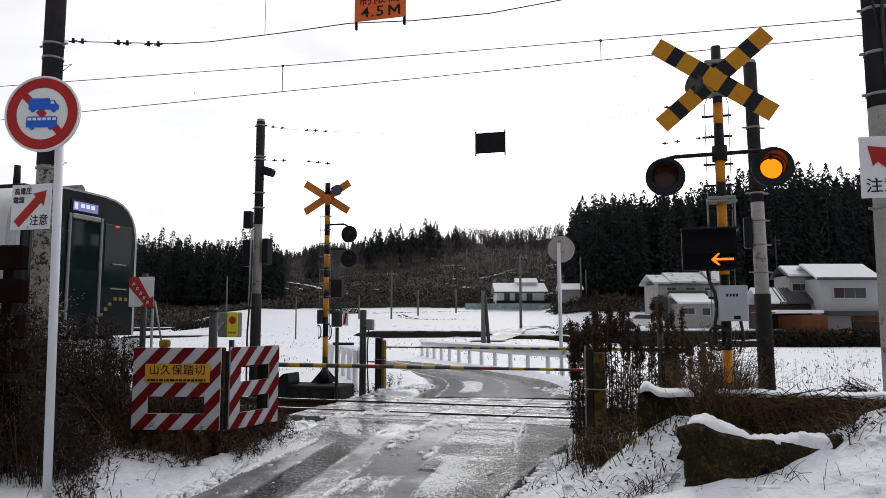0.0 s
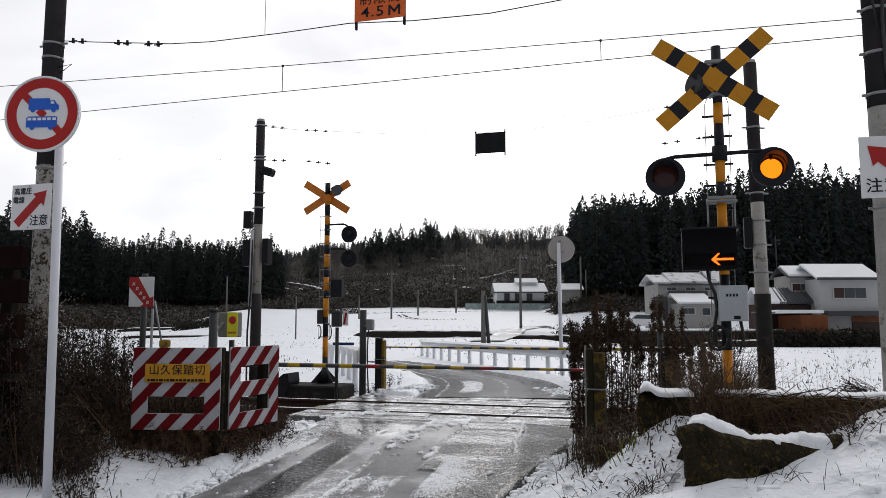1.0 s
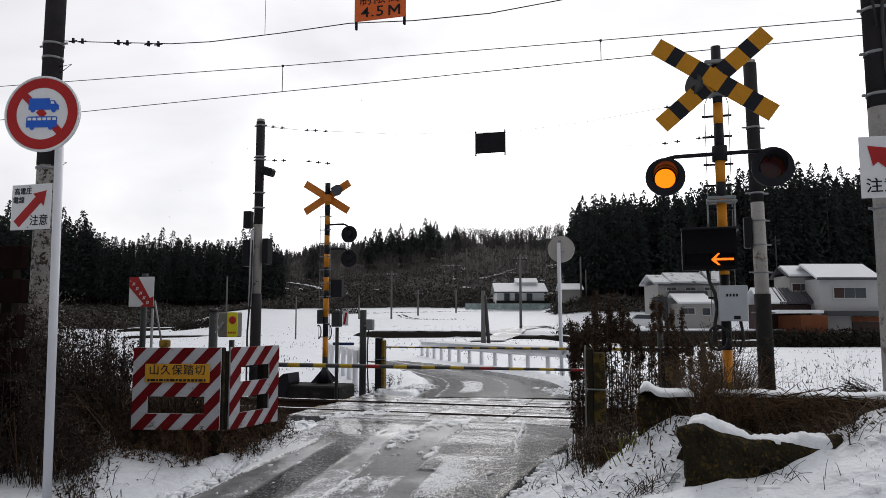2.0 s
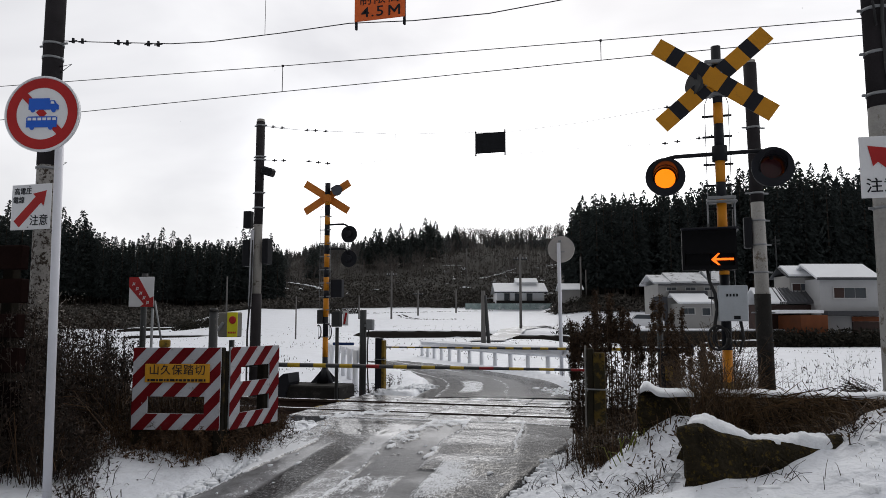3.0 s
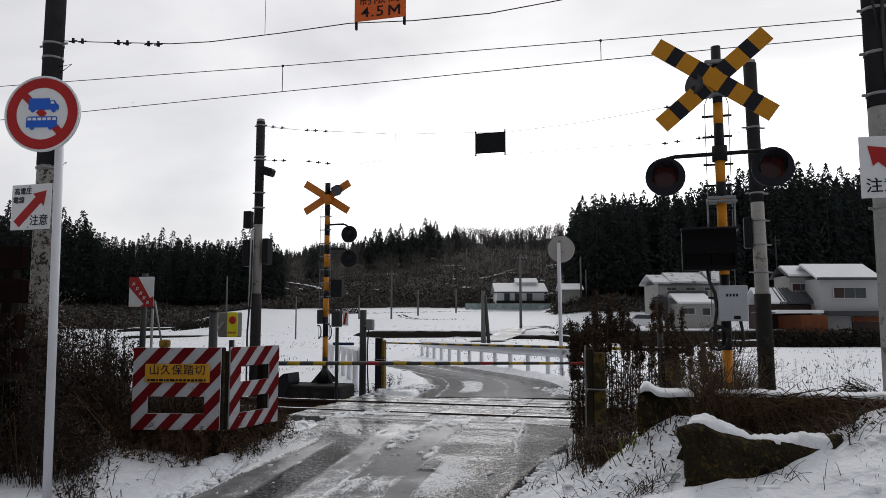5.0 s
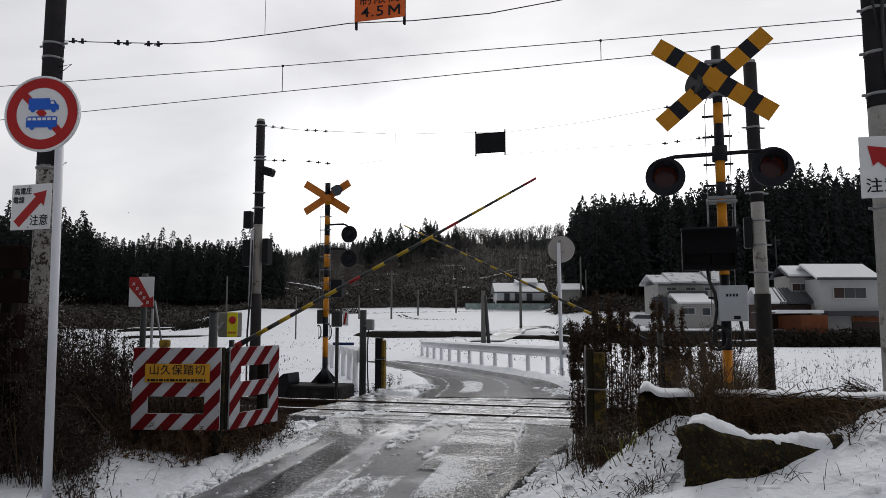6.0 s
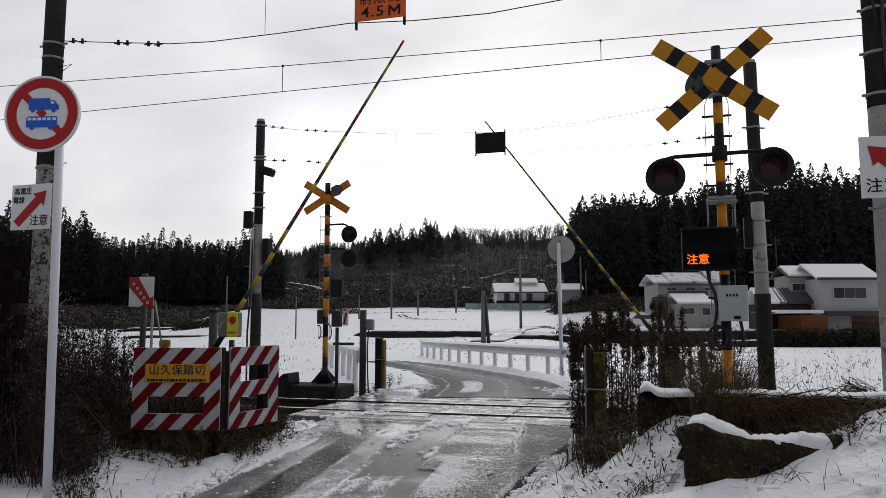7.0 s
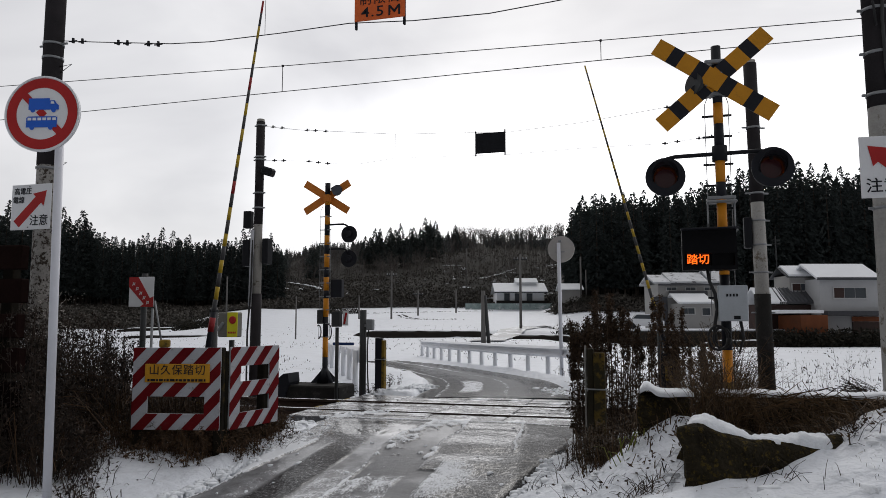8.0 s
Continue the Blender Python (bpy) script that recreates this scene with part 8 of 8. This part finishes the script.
        s.quad(tuple(p0 - w), tuple(p0 + w), tuple(p1 + w), tuple(p1 - w))
        s.tri(tuple(p1 - w), tuple(p1 + w), tuple(p2))
    # arching straw tufts before the boom rest
    for far, k, n, h in ((6.25, 0.212, 130, 0.34), (5.95, 0.232, 70, 0.22), (6.3, 0.245, 80, 0.25), (6.6, 0.262, 80, 0.25), (6.9, 0.20, 80, 0.3)):
        cx, cy = place(k * far, far)
        for _ in range(n):
            x, y = rng.gauss(cx, 0.07), rng.gauss(cy, 0.07)
            blade(s, rng, x, y, G(x, y), rng.uniform(0.4, 1.0) * h, 0.32, 0.0045)
    # a few long bent stalks over the bank
    for far, k, z, turn, ln in ((6.1, 0.262, 0.62, 0.1, 0.62), (6.2, 0.30, 0.5, -0.15, 0.8), (5.9, 0.35, 0.62, 0.25, 0.7), (6.0, 0.42, 0.66, -0.35, 0.6), (6.0, 0.50, 0.66, -0.5, 0.55), (6.2, 0.46, 0.60, 0.2, 0.7)):
        x, y = place(k * far, far)
        s.stick([(x, y, z - 0.3), (x + 0.02, y, z), (x + ln * 0.5, y - 0.08, z + 0.06 + turn * ln * 0.3), (x + ln, y - 0.15, z - 0.08 + turn * ln * 0.5)], 0.0055, 0.0025)
    stuff("bank_straw", s, STRAW, "tangled straw and vines over the bank and wall", "dry grass")
    # dark twiggy litter on the bank
    s = Soup()
    for cx, cy, n in ((-0.05, -5.45, 40), (1.25, -5.15, 24), (0.75, -5.62, 12), (-0.35, -4.9, 14), (-0.2, -4.1, 120), (0.95, -5.75, 5), (-0.6, -4.9, 8), (-0.9, -4.2, 10), (-4.3, -4.75, 4), (-3.9, -4.35, 3), (-4.6, -5.2, 8), (-2.2, -5.05, 6), (-3.75, -3.2, 40), (-3.6, -2.6, 30)):
        for _ in range(n):
            x, y = rng.gauss(cx, 0.07), rng.gauss(cy, 0.07)
            z = G(x, y) + 0.01
            a = rng.uniform(0, 6.28)
            ln = rng.uniform(0.04, 0.16)
            q = (x + math.cos(a) * ln, y + math.sin(a) * ln, z + rng.uniform(0.0, 0.14))
            s.stick([(x, y, z), ((x + q[0]) / 2, (y + q[1]) / 2, (z + q[2]) / 2 + 0.02), q], 0.0025, 0.0012)
            if rng.random() < 0.12:
                s.leaf(q, (rng.uniform(-1, 1), rng.uniform(-1, 1), 0.1), 0.007, 0.028, rng)
    # dark twiggy branches fallen from the wall's end
    for _ in range(70):
        far, k = rng.uniform(5.5, 5.9), rng.gauss(0.545, 0.018)
        x, y = place(k * far, far)
        z = G(x, y) + rng.uniform(0.05, 0.22)
        a, ln = rng.uniform(-0.9, 0.9), rng.uniform(0.12, 0.42)
        e = Vector((x + math.cos(a) * ln, y + math.sin(a) * ln - 0.1, 0))
        e.z = G(e.x, e.y) + rng.uniform(0.0, 0.05)
        m = Vector((x, y, z)).lerp(e, 0.5) + Vector((0, 0, rng.uniform(0.03, 0.10)))
        s.stick([(x, y, z), m, e], 0.0032, 0.0014)
        for _ in range(3):
            q = m.lerp(e, rng.random())
            s.stick([q, q + Vector((rng.gauss(0, 0.05), rng.gauss(0, 0.05), rng.uniform(-0.02, 0.07)))], 0.002, 0.001)
    # grass tips breaking the snow of the bank
    for _ in range(60):
        cx, cy = rng.uniform(-0.7, 2.3), rng.uniform(-6.3, -5.0)
        n = rng.randrange(2, 9)
        for _ in range(n):
            x, y = rng.gauss(cx, 0.035), rng.gauss(cy, 0.035)
            blade(s, rng, x, y, G(x, y), rng.uniform(0.02, 0.06), 0.05, 0.0016)
    # sparse weeds standing in the snowy field by the track
    for _ in range(150):
        x, y = rng.uniform(0.9, 6.5), rng.uniform(-3.6, 7.5)
        if abs(y) < 1.9:
            continue
        wand(s, rng, x, y, G(x, y), rng.uniform(0.2, 0.8), 0.10, 0.0025, 5, 4, 0.018)
    for _ in range(160):
        x, y = rng.uniform(-2.2, 0.6), rng.uniform(3.2, 8.5)
        if abs(x - lane_middle(y)) < 1.75:
            continue
        wand(s, rng, x, y, G(x, y), rng.uniform(0.08, 0.3), 0.2, 0.003, 4, 3, 0.02)
    for _ in range(240):
        x, y = rng.uniform(-5.3, -4.6), rng.uniform(-2.6, 3.6)
        wand(s, rng, x, y, G(x, y), rng.uniform(0.06, 0.24), 0.3, 0.003, 4, 4, 0.02)
    stuff("twigs", s, BRUSH, "dark twigs and weed stems poking through the snow", "twigs")
    s = Soup()
    for cx, cy in ((-0.18, -4.62), (-0.10, -4.68), (-0.22, -4.7)):
        for _ in range(4):
            blade(s, rng, rng.gauss(cx, 0.03), rng.gauss(cy, 0.03), G(cx, cy), rng.uniform(0.10, 0.2), 0.25, 0.007)
    stuff("green_blades", s, GREEN_LEAF, "a few yellow-green blades in the snow", "grass")


dry_plants()


# ------------------------------------------------------------------ field banks and hedges
def earth_banks():
    """Dark terrace edges across the snowy fields: side and distance of both ends, foot and top heights."""
    rows = [((-8.6, 70, -0.35), (5.4, 73, -0.45), 0.75), ((8.0, 80, 0.2), (12.4, 82, 0.2), 0.55), ((6.2, 64, -0.25), (11.5, 63, -0.3), 0.35), ((-41, 92, 0.0), (-27, 98, 0.1), 0.45),
            ((-29, 66, -0.3), (-19, 68, -0.3), 0.3), ((-22, 90, 0.05), (-8, 96, 0.6), 0.22), ((21, 60, -1.0), (38, 61, -1.0), 0.7)]
    for (s0, d0, z0), (s1, d1, z1), high in rows:
        sec, top = [], []
        n = max(8, int(abs(s1 - s0) / 0.8))
        for i in range(n + 1):
            u = i / n
            x, y = place(s0 + (s1 - s0) * u, d0 + (d1 - d0) * u)
            z = z0 + (z1 - z0) * u
            end = min(1.0, 8 * u + 0.3, 8 * (1 - u) + 0.3)
            sec.append((x, y, z + 0.2 * high, 0.6, high * 0.8 * end))
            top.append((x, y + 0.2, z + high * 0.98 * end))
        g = thing("earth_bank", at(), "dark earth bank between snowy fields", "earth bank", group="field banks")
        part("bank", lump(sec, 0.12, 2.0, 12), SOIL, g)
        snow_cap(g, top, 1.0, 0.12)


earth_banks()


def yard():
    """The raised yard on which the grey house and the car stand."""
    g = thing("yard", house_frame(0, 62, -1.0), "raised snowy yard with a dark earth edge", "yard", kind="structure")
    bm = fresh()
    box(bm, (23.8, 5.5, 0.72), (14.4, 10.8, 1.44), 0.1)
    part("edge", bm, SOIL, g, "dark earth edge")
    bm = fresh()
    box(bm, (23.8, 5.6, 1.52), (14.2, 10.7, 0.2), 0.08)
    part("snow_cover", bm, SNOW, g)


yard()


def hedges():
    rng = random.Random(31)
    s = Soup()
    for s0, s1, d0, d1, h, n in ((27.5, 36, 58.5, 60.5, 1.5, 1500), (20, 27, 63, 66, 1.3, 700), (-33, -27, 88, 92, 1.6, 500), (11, 14, 68, 70, 1.6, 260), (15.5, 17.5, 69, 71, 2.6, 350), (-20, -14, 118, 122, 1.0, 260), (19.5, 24, 110, 114, 2.2, 500)):
        for _ in range(n):
            side, d = rng.uniform(s0, s1), rng.uniform(d0, d1)
            x, y = place(side, d)
            z = ground_height(x, y)
            hh = h * rng.uniform(0.3, 1.0)
            for _ in range(7):
                p = (x + rng.gauss(0, 0.25), y + rng.gauss(0, 0.25), z + hh * rng.random())
                s.leaf(p, (rng.uniform(-1, 1), rng.uniform(-1, 1), rng.uniform(-0.4, 1)), 0.06, rng.uniform(0.15, 0.4), rng)
    stuff("hedge", s, foliage("winter_hedge", (0.012, 0.014, 0.011), (0.040, 0.034, 0.024)), "dark winter shrubs before the houses and fields", "shrubs")


hedges()


# ------------------------------------------------------------------ falling snow
def snowfall():
    rng = random.Random(12)
    flakes = []
    bm = fresh()
    bmesh.ops.create_icosphere(bm, subdivisions=1, radius=1.0)
    me = bpy.data.meshes.new("snowflake")
    bm.to_mesh(me)
    bm.free()
    me.materials.append(SNOW_CAP)
    for i in range(46):
        d = rng.uniform(2.2, 11)
        side = rng.uniform(-0.6, 0.62) * d
        x, y = place(side, d)
        ob = new("snowflake", me)
        size = rng.uniform(0.0022, 0.0042)
        ob.scale = (size, size, size * 1.6)
        tagged(ob, "small wet snowflake drifting down", "snowflake", group="falling snow")
        flakes.append((ob, Vector((x, y, rng.uniform(1.0, 9.0))), Vector((rng.uniform(-0.5, 0.1), rng.uniform(-0.3, 0.3), -rng.uniform(0.8, 1.1)))))
    return flakes


FLAKES = snowfall()


# ------------------------------------------------------------------ slush, litter and stubble
def crumb(s, rng, x, y, z, r):
    """A small flattened clump of snow."""
    n = len(s.v)
    k = 6
    a0 = rng.uniform(0, 6.28)
    sx, sy = r * rng.uniform(0.5, 1.2), r * rng.uniform(0.6, 2.0)
    h = r * rng.uniform(0.12, 0.42)
    for lev, rad in ((-0.02, 1.0), (h * 0.6, 0.85)):
        for j in range(k):
            t = a0 + 2 * math.pi * j / k
            q = rad * rng.uniform(0.55, 1.25)
            s.v.append((x + sx * q * math.cos(t), y + sy * q * math.sin(t), z + lev))
    s.v.append((x, y, z + h))
    for j in range(k):
        jj = (j + 1) % k
        s.f.append((n + j, n + jj, n + k + jj, n + k + j))
        s.f.append((n + k + j, n + k + jj, n + 2 * k))


def slush_and_litter():
    rng = random.Random(55)
    s = Soup()
    ridges = [([(-4.38, -2.1), (-4.2, -1.51), (-3.93, -1.01), (-3.56, -0.45)], 0.07, 130, 0.06),
              ([(-4.15, -3.2), (-4.0, -2.5), (-4.1, -1.9)], 0.09, 90, 0.06),
              ([(-4.9, 1.75), (-4.55, 2.2), (-4.3, 2.8), (-4.25, 3.6)], 0.10, 140, 0.08),
              ([(-1.0, 1.8), (-1.5, 2.6), (-1.8, 3.6)], 0.12, 60, 0.07),
              ([(-1.06, -5.7), (-1.04, -4.8), (-0.95, -3.8), (-0.78, -3.0), (-0.68, -2.3)], 0.06, 120, 0.05),
              ([(-3.92, -5.4), (-3.86, -4.6), (-3.88, -3.8), (-3.96, -3.0)], 0.07, 90, 0.045)]
    for pts, wide, per, size in ridges:
        for (x0, y0), (x1, y1) in zip(pts, pts[1:]):
            ln = math.hypot(x1 - x0, y1 - y0)
            for _ in range(int(per * ln)):
                u = rng.random()
                x, y = x0 + (x1 - x0) * u + rng.gauss(0, wide), y0 + (y1 - y0) * u + rng.gauss(0, wide)
                z = lane_height(y) + 0.014 if abs(x - lane_middle(y)) < 1.55 else ground_height(x, y)
                if -1.3 < y < 1.6:
                    z = -0.012
                crumb(s, rng, x, y, z, size * rng.uniform(0.25, 1.1))
    for _ in range(60):
        y = rng.uniform(-5.2, -1.4)
        x = lane_middle(y) + rng.uniform(-1.4, 1.3)
        crumb(s, rng, x, y, lane_height(y) + 0.012, rng.uniform(0.008, 0.03))
    ob = stuff("slush_ridges", s, SNOW_CAP, "crumbled slush ridges along the wheel tracks", "slush")
    for p in ob.data.polygons:
        p.use_smooth = True
    # clods and small drifts along the bank
    s = Soup()
    for _ in range(520):
        x, y = rng.uniform(-1.05, 2.4), rng.uniform(-6.2, -3.4)
        if noise.noise((x * 1.7, y * 1.7, 30)) < -0.05 or x > 0.1 and y > -4.9 or abs(x - lane_middle(y)) < 1.4:
            continue
        crumb(s, rng, x, y, ground_height(x, y) - 0.006, rng.uniform(0.02, 0.10) * rng.uniform(0.4, 1.0))
    ob = stuff("snow_clods", s, SNOW_CAP, "small clods and drifts of snow on the bank", "snow clods")
    for p in ob.data.polygons:
        p.use_smooth = True
    # fallen leaves and soil crumbs on the bank
    s = Soup()
    for _ in range(40):
        x, y = rng.gauss(-0.45, 0.33), rng.uniform(-5.2, -3.2)
        if x < -1.15:
            continue
        s.leaf((x, y, ground_height(x, y) + 0.008), (rng.uniform(-1, 1), rng.uniform(-1, 1), rng.uniform(0, 0.5)), rng.uniform(0.006, 0.014), rng.uniform(0.02, 0.06), rng)
    for _ in range(700):
        x, y = rng.uniform(-4.8, -4.2), rng.uniform(-3.7, -2.2)
        s.leaf((x, y, ground_height(x, y) + 0.006), (rng.uniform(-1, 1), rng.uniform(-1, 1), rng.uniform(0, 0.5)), 0.008, rng.uniform(0.02, 0.05), rng)
    for _ in range(900):
        x, y = rng.gauss(0.9, 0.5), rng.uniform(-5.2, -4.4)
        s.leaf((x, y, ground_height(x, y) + 0.008), (rng.uniform(-1, 1), rng.uniform(-1, 1), rng.uniform(0, 0.6)), 0.009, rng.uniform(0.02, 0.06), rng)
    stuff("leaf_litter", s, GOLDENROD, "brown fallen leaves scattered on the snowy bank", "leaf litter")
    # stubble rows in the fields
    s = Soup()
    for _ in range(4600):
        d = 14 + 70 * rng.random() ** 1.4
        k = rng.uniform(-0.5, 0.62)
        side = k * d
        if rng.random() < 0.75:
            side = round(side / 0.9) * 0.9 + rng.gauss(0, 0.1)
        x, y = place(side, d)
        if y < 2.6 or (abs(x - lane_middle(y)) < 1.9 and y < 17):
            continue
        if noise.noise((x * 0.12, y * 0.12, 3)) < -0.05:
            continue
        z = ground_height(x, y)
        h = rng.uniform(0.02, 0.11)
        w = rng.uniform(0.006, 0.02) * (0.5 + d / 50)
        s.tri((x - w, y, z - 0.01), (x + w, y, z - 0.01), (x + rng.gauss(0, 0.03), y, z + h))
    stuff("field_stubble", s, BRUSH, "short dark stubble poking through the snowy fields", "stubble")


slush_and_litter()


def field_path():
    pts = [(3.0, 50), (3.6, 56), (4.4, 62), (5.6, 68), (7.2, 74), (9.6, 79), (13, 83)]
    vs, fs, uv = [], [], []
    for i, (s0, d) in enumerate(pts):
        for j in range(5):
            x, y = place(s0 + (j / 4 - 0.5) * 2.6, d)
            vs.append((x, y, ground_height(x, y) + 0.10))
            uv.append(((j / 4 - 0.5) * 2.6, y))
    for i in range(len(pts) - 1):
        for j in range(4):
            a = i * 5 + j
            fs.append((a, a + 1, a + 6, a + 5))
    ob = part("field_path", (vs, fs), surface("path_slush", (0.30, 0.305, 0.315), 0.4, 0, 0.4, 0.8, 9, 0.3, spot=(0.75, 0.77, 0.8), spot_amount=0.4, spot_scale=0.9), None)
    layer = ob.data.uv_layers.new(name="across")
    for lp in ob.data.loops:
        layer.data[lp.index].uv = uv[lp.vertex_index]
    tagged(ob, "slushy farm path between snowy fields", "path", kind="structure")


field_path()


def cart_tracks():
    """Shallow soil-stained ruts that curve over the snowy field."""
    rng = random.Random(64)
    s = Soup()
    for pts, wide in (([(-6.2, 112), (-5.2, 104), (-3.2, 99), (-0.6, 97), (3.0, 98)], 0.16), ([(-7.0, 112), (-5.9, 103), (-3.6, 97.6), (-0.6, 95.6), (3.0, 96.6)], 0.14), ([(-15, 118), (-8, 121), (2, 126), (9, 130)], 0.2)):
        for (s0, d0), (s1, d1) in zip(pts, pts[1:]):
            n = int(math.hypot(s1 - s0, d1 - d0) / 0.5)
            for i in range(n):
                if rng.random() < 0.25:
                    continue
                q = (i + 0.5) / n
                x, y = place(s0 + (s1 - s0) * q + rng.gauss(0, 0.06), d0 + (d1 - d0) * q + rng.gauss(0, 0.1))
                crumb(s, rng, x, y, ground_height(x, y) + 0.01, wide * rng.uniform(0.7, 1.6))
    stuff("cart_tracks", s, SCRUB_SOIL, "dark crumbs of soil along old cart tracks in the snow", "cart tracks")


cart_tracks()


def hill_snow():
    """Patches of snow lying open on the brushy slope."""
    rng = random.Random(91)
    s = Soup()
    for u, v, n, wide, long in ((812, 480, 26, 14, 2), (530, 512, 16, 22, 2), (905, 490, 14, 8, 3), (960, 478, 10, 10, 2), (700, 500, 8, 20, 2), (640, 520, 8, 20, 2), (830, 505, 12, 14, 2), (870, 500, 14, 16, 3), (500, 520, 8, 12, 2), (760, 512, 8, 18, 2), (950, 505, 10, 12, 2)):
        for _ in range(n // 3 + 1):
            uu, vv = u + rng.uniform(-wide, wide) * 2, v + rng.gauss(0, 4.5)
            k = (uu - 784) / 1275
            for d in range(142, 400, 3):
                x, y = place(k * d, d)
                z = ground_height(x, y)
                if 570 - (z - 1.25) * 1275 / d < vv:
                    crumb(s, rng, x, y - 0.8, z + 0.6, rng.uniform(0.25, 1.0))
                    break
    # snow lying along the old tracks that cross the slope
    for (u0, v0), (u1, v1), bow, n in (((466, 504), (572, 521), -4, 46), ((786, 478), (816, 477), 0, 16), ((850, 502), (915, 482), 2, 26), ((868, 540), (978, 532), 2, 20), ((968, 478), (990, 476), 0, 8)):
        for i in range(n):
            q = (i + rng.random()) / n
            uu, vv = u0 + (u1 - u0) * q, v0 + (v1 - v0) * q + bow * 4 * q * (1 - q)
            k = (uu - 784) / 1275
            for d in range(141, 400, 2):
                x, y = place(k * d, d)
                z = ground_height(x, y)
                if 570 - (z - 1.25) * 1275 / d < vv:
                    crumb(s, rng, x, y - 1.6, z + 1.2, rng.uniform(0.35, 0.8))
                    break
    stuff("slope_snow", s, SNOW_CAP, "thin snow patches on the brushy slope", "snow patches")


hill_snow()


# ------------------------------------------------------------------ what moves
def motions():
    speed = 21.5
    walk(TRAIN, [(t, pose(-9.30 - speed * t, 0, 0)) for t in (0, 0.1, 0.2, 0.5, 1, 2, 4, 6, 8)])
    near_turn = [(0, 0), (4.75, 0), (5.0, 0.9), (5.2, 4.4), (5.4, 9.6), (5.6, 15.2), (5.8, 21), (6.0, 27), (6.2, 32.9), (6.4, 38.6), (6.6, 44.5), (6.8, 50.4), (7.0, 56.4), (7.2, 62.2), (7.4, 68.2), (7.6, 74), (7.8, 79), (7.9, 80.6), (8.0, 81.7)]
    far_turn = [(0, 0), (4.75, 0), (5.0, 0.9), (5.2, 4.2), (5.4, 9.1), (5.6, 14.6), (5.8, 20.1), (6.0, 26), (6.2, 31.5), (6.4, 37), (6.6, 42.5), (6.8, 48), (7.0, 53.4), (7.2, 58.9), (7.4, 64.4), (7.6, 69.7), (7.8, 74), (7.9, 75.2), (8.0, 76)]
    walk(NEAR_BOOM, [(t, pose(0, 0, 0.758, 0, -a, 0)) for t, a in near_turn])
    walk(FAR_BOOM, [(t, pose(0, 0, 0.78, 0, a, 0)) for t, a in far_turn])

    for flake, start, drift in FLAKES:
        walk(flake, [(t, Matrix.Translation(start + drift * t)) for t in (0.0, 4.0, 8.0)])

    def flips(thing_part, home, changes, axis):
        """Half turns or quarter turns at the given times, each within a tenth of a second."""
        rows, a = [(0.0, changes[0][1])], changes[0][1]
        for t, b in changes[1:]:
            n = max(1, math.ceil(abs(b - a) / 60))
            rows.append((t - 0.0334, a))
            for k in range(1, n + 1):
                rows.append((t - 0.0334 + k / 30, a + (b - a) * k / n))
            a = b
        rows.append((8.0, a))
        walk(thing_part, [(t, pose(*home, q if axis == "x" else 0, 0, q if axis == "z" else 0)) for t, q in rows])

    flips(NEAR_RIGHT, NEAR_RIGHT.location, [(0, 0), (0.25, 180), (0.85, 360), (1.45, 540), (2.05, 720), (2.65, 900), (3.24, 1080), (3.84, 1260), (4.45, 1440), (4.56, 1620)], "z")
    flips(NEAR_LEFT, NEAR_LEFT.location, [(0, 180), (0.25, 360), (0.85, 540), (1.45, 720), (2.05, 900), (2.65, 1080), (3.24, 1260), (3.84, 1440), (4.45, 1620)], "z")
    flips(ARROW_DRUM, ARROW_DRUM.location, [(0, 0), (4.56, 180)], "x")
    flips(TEXT_DRUM, TEXT_DRUM.location, [(0, 0), (6.74, -90), (7.15, -180), (7.65, -270)], "x")


motions()
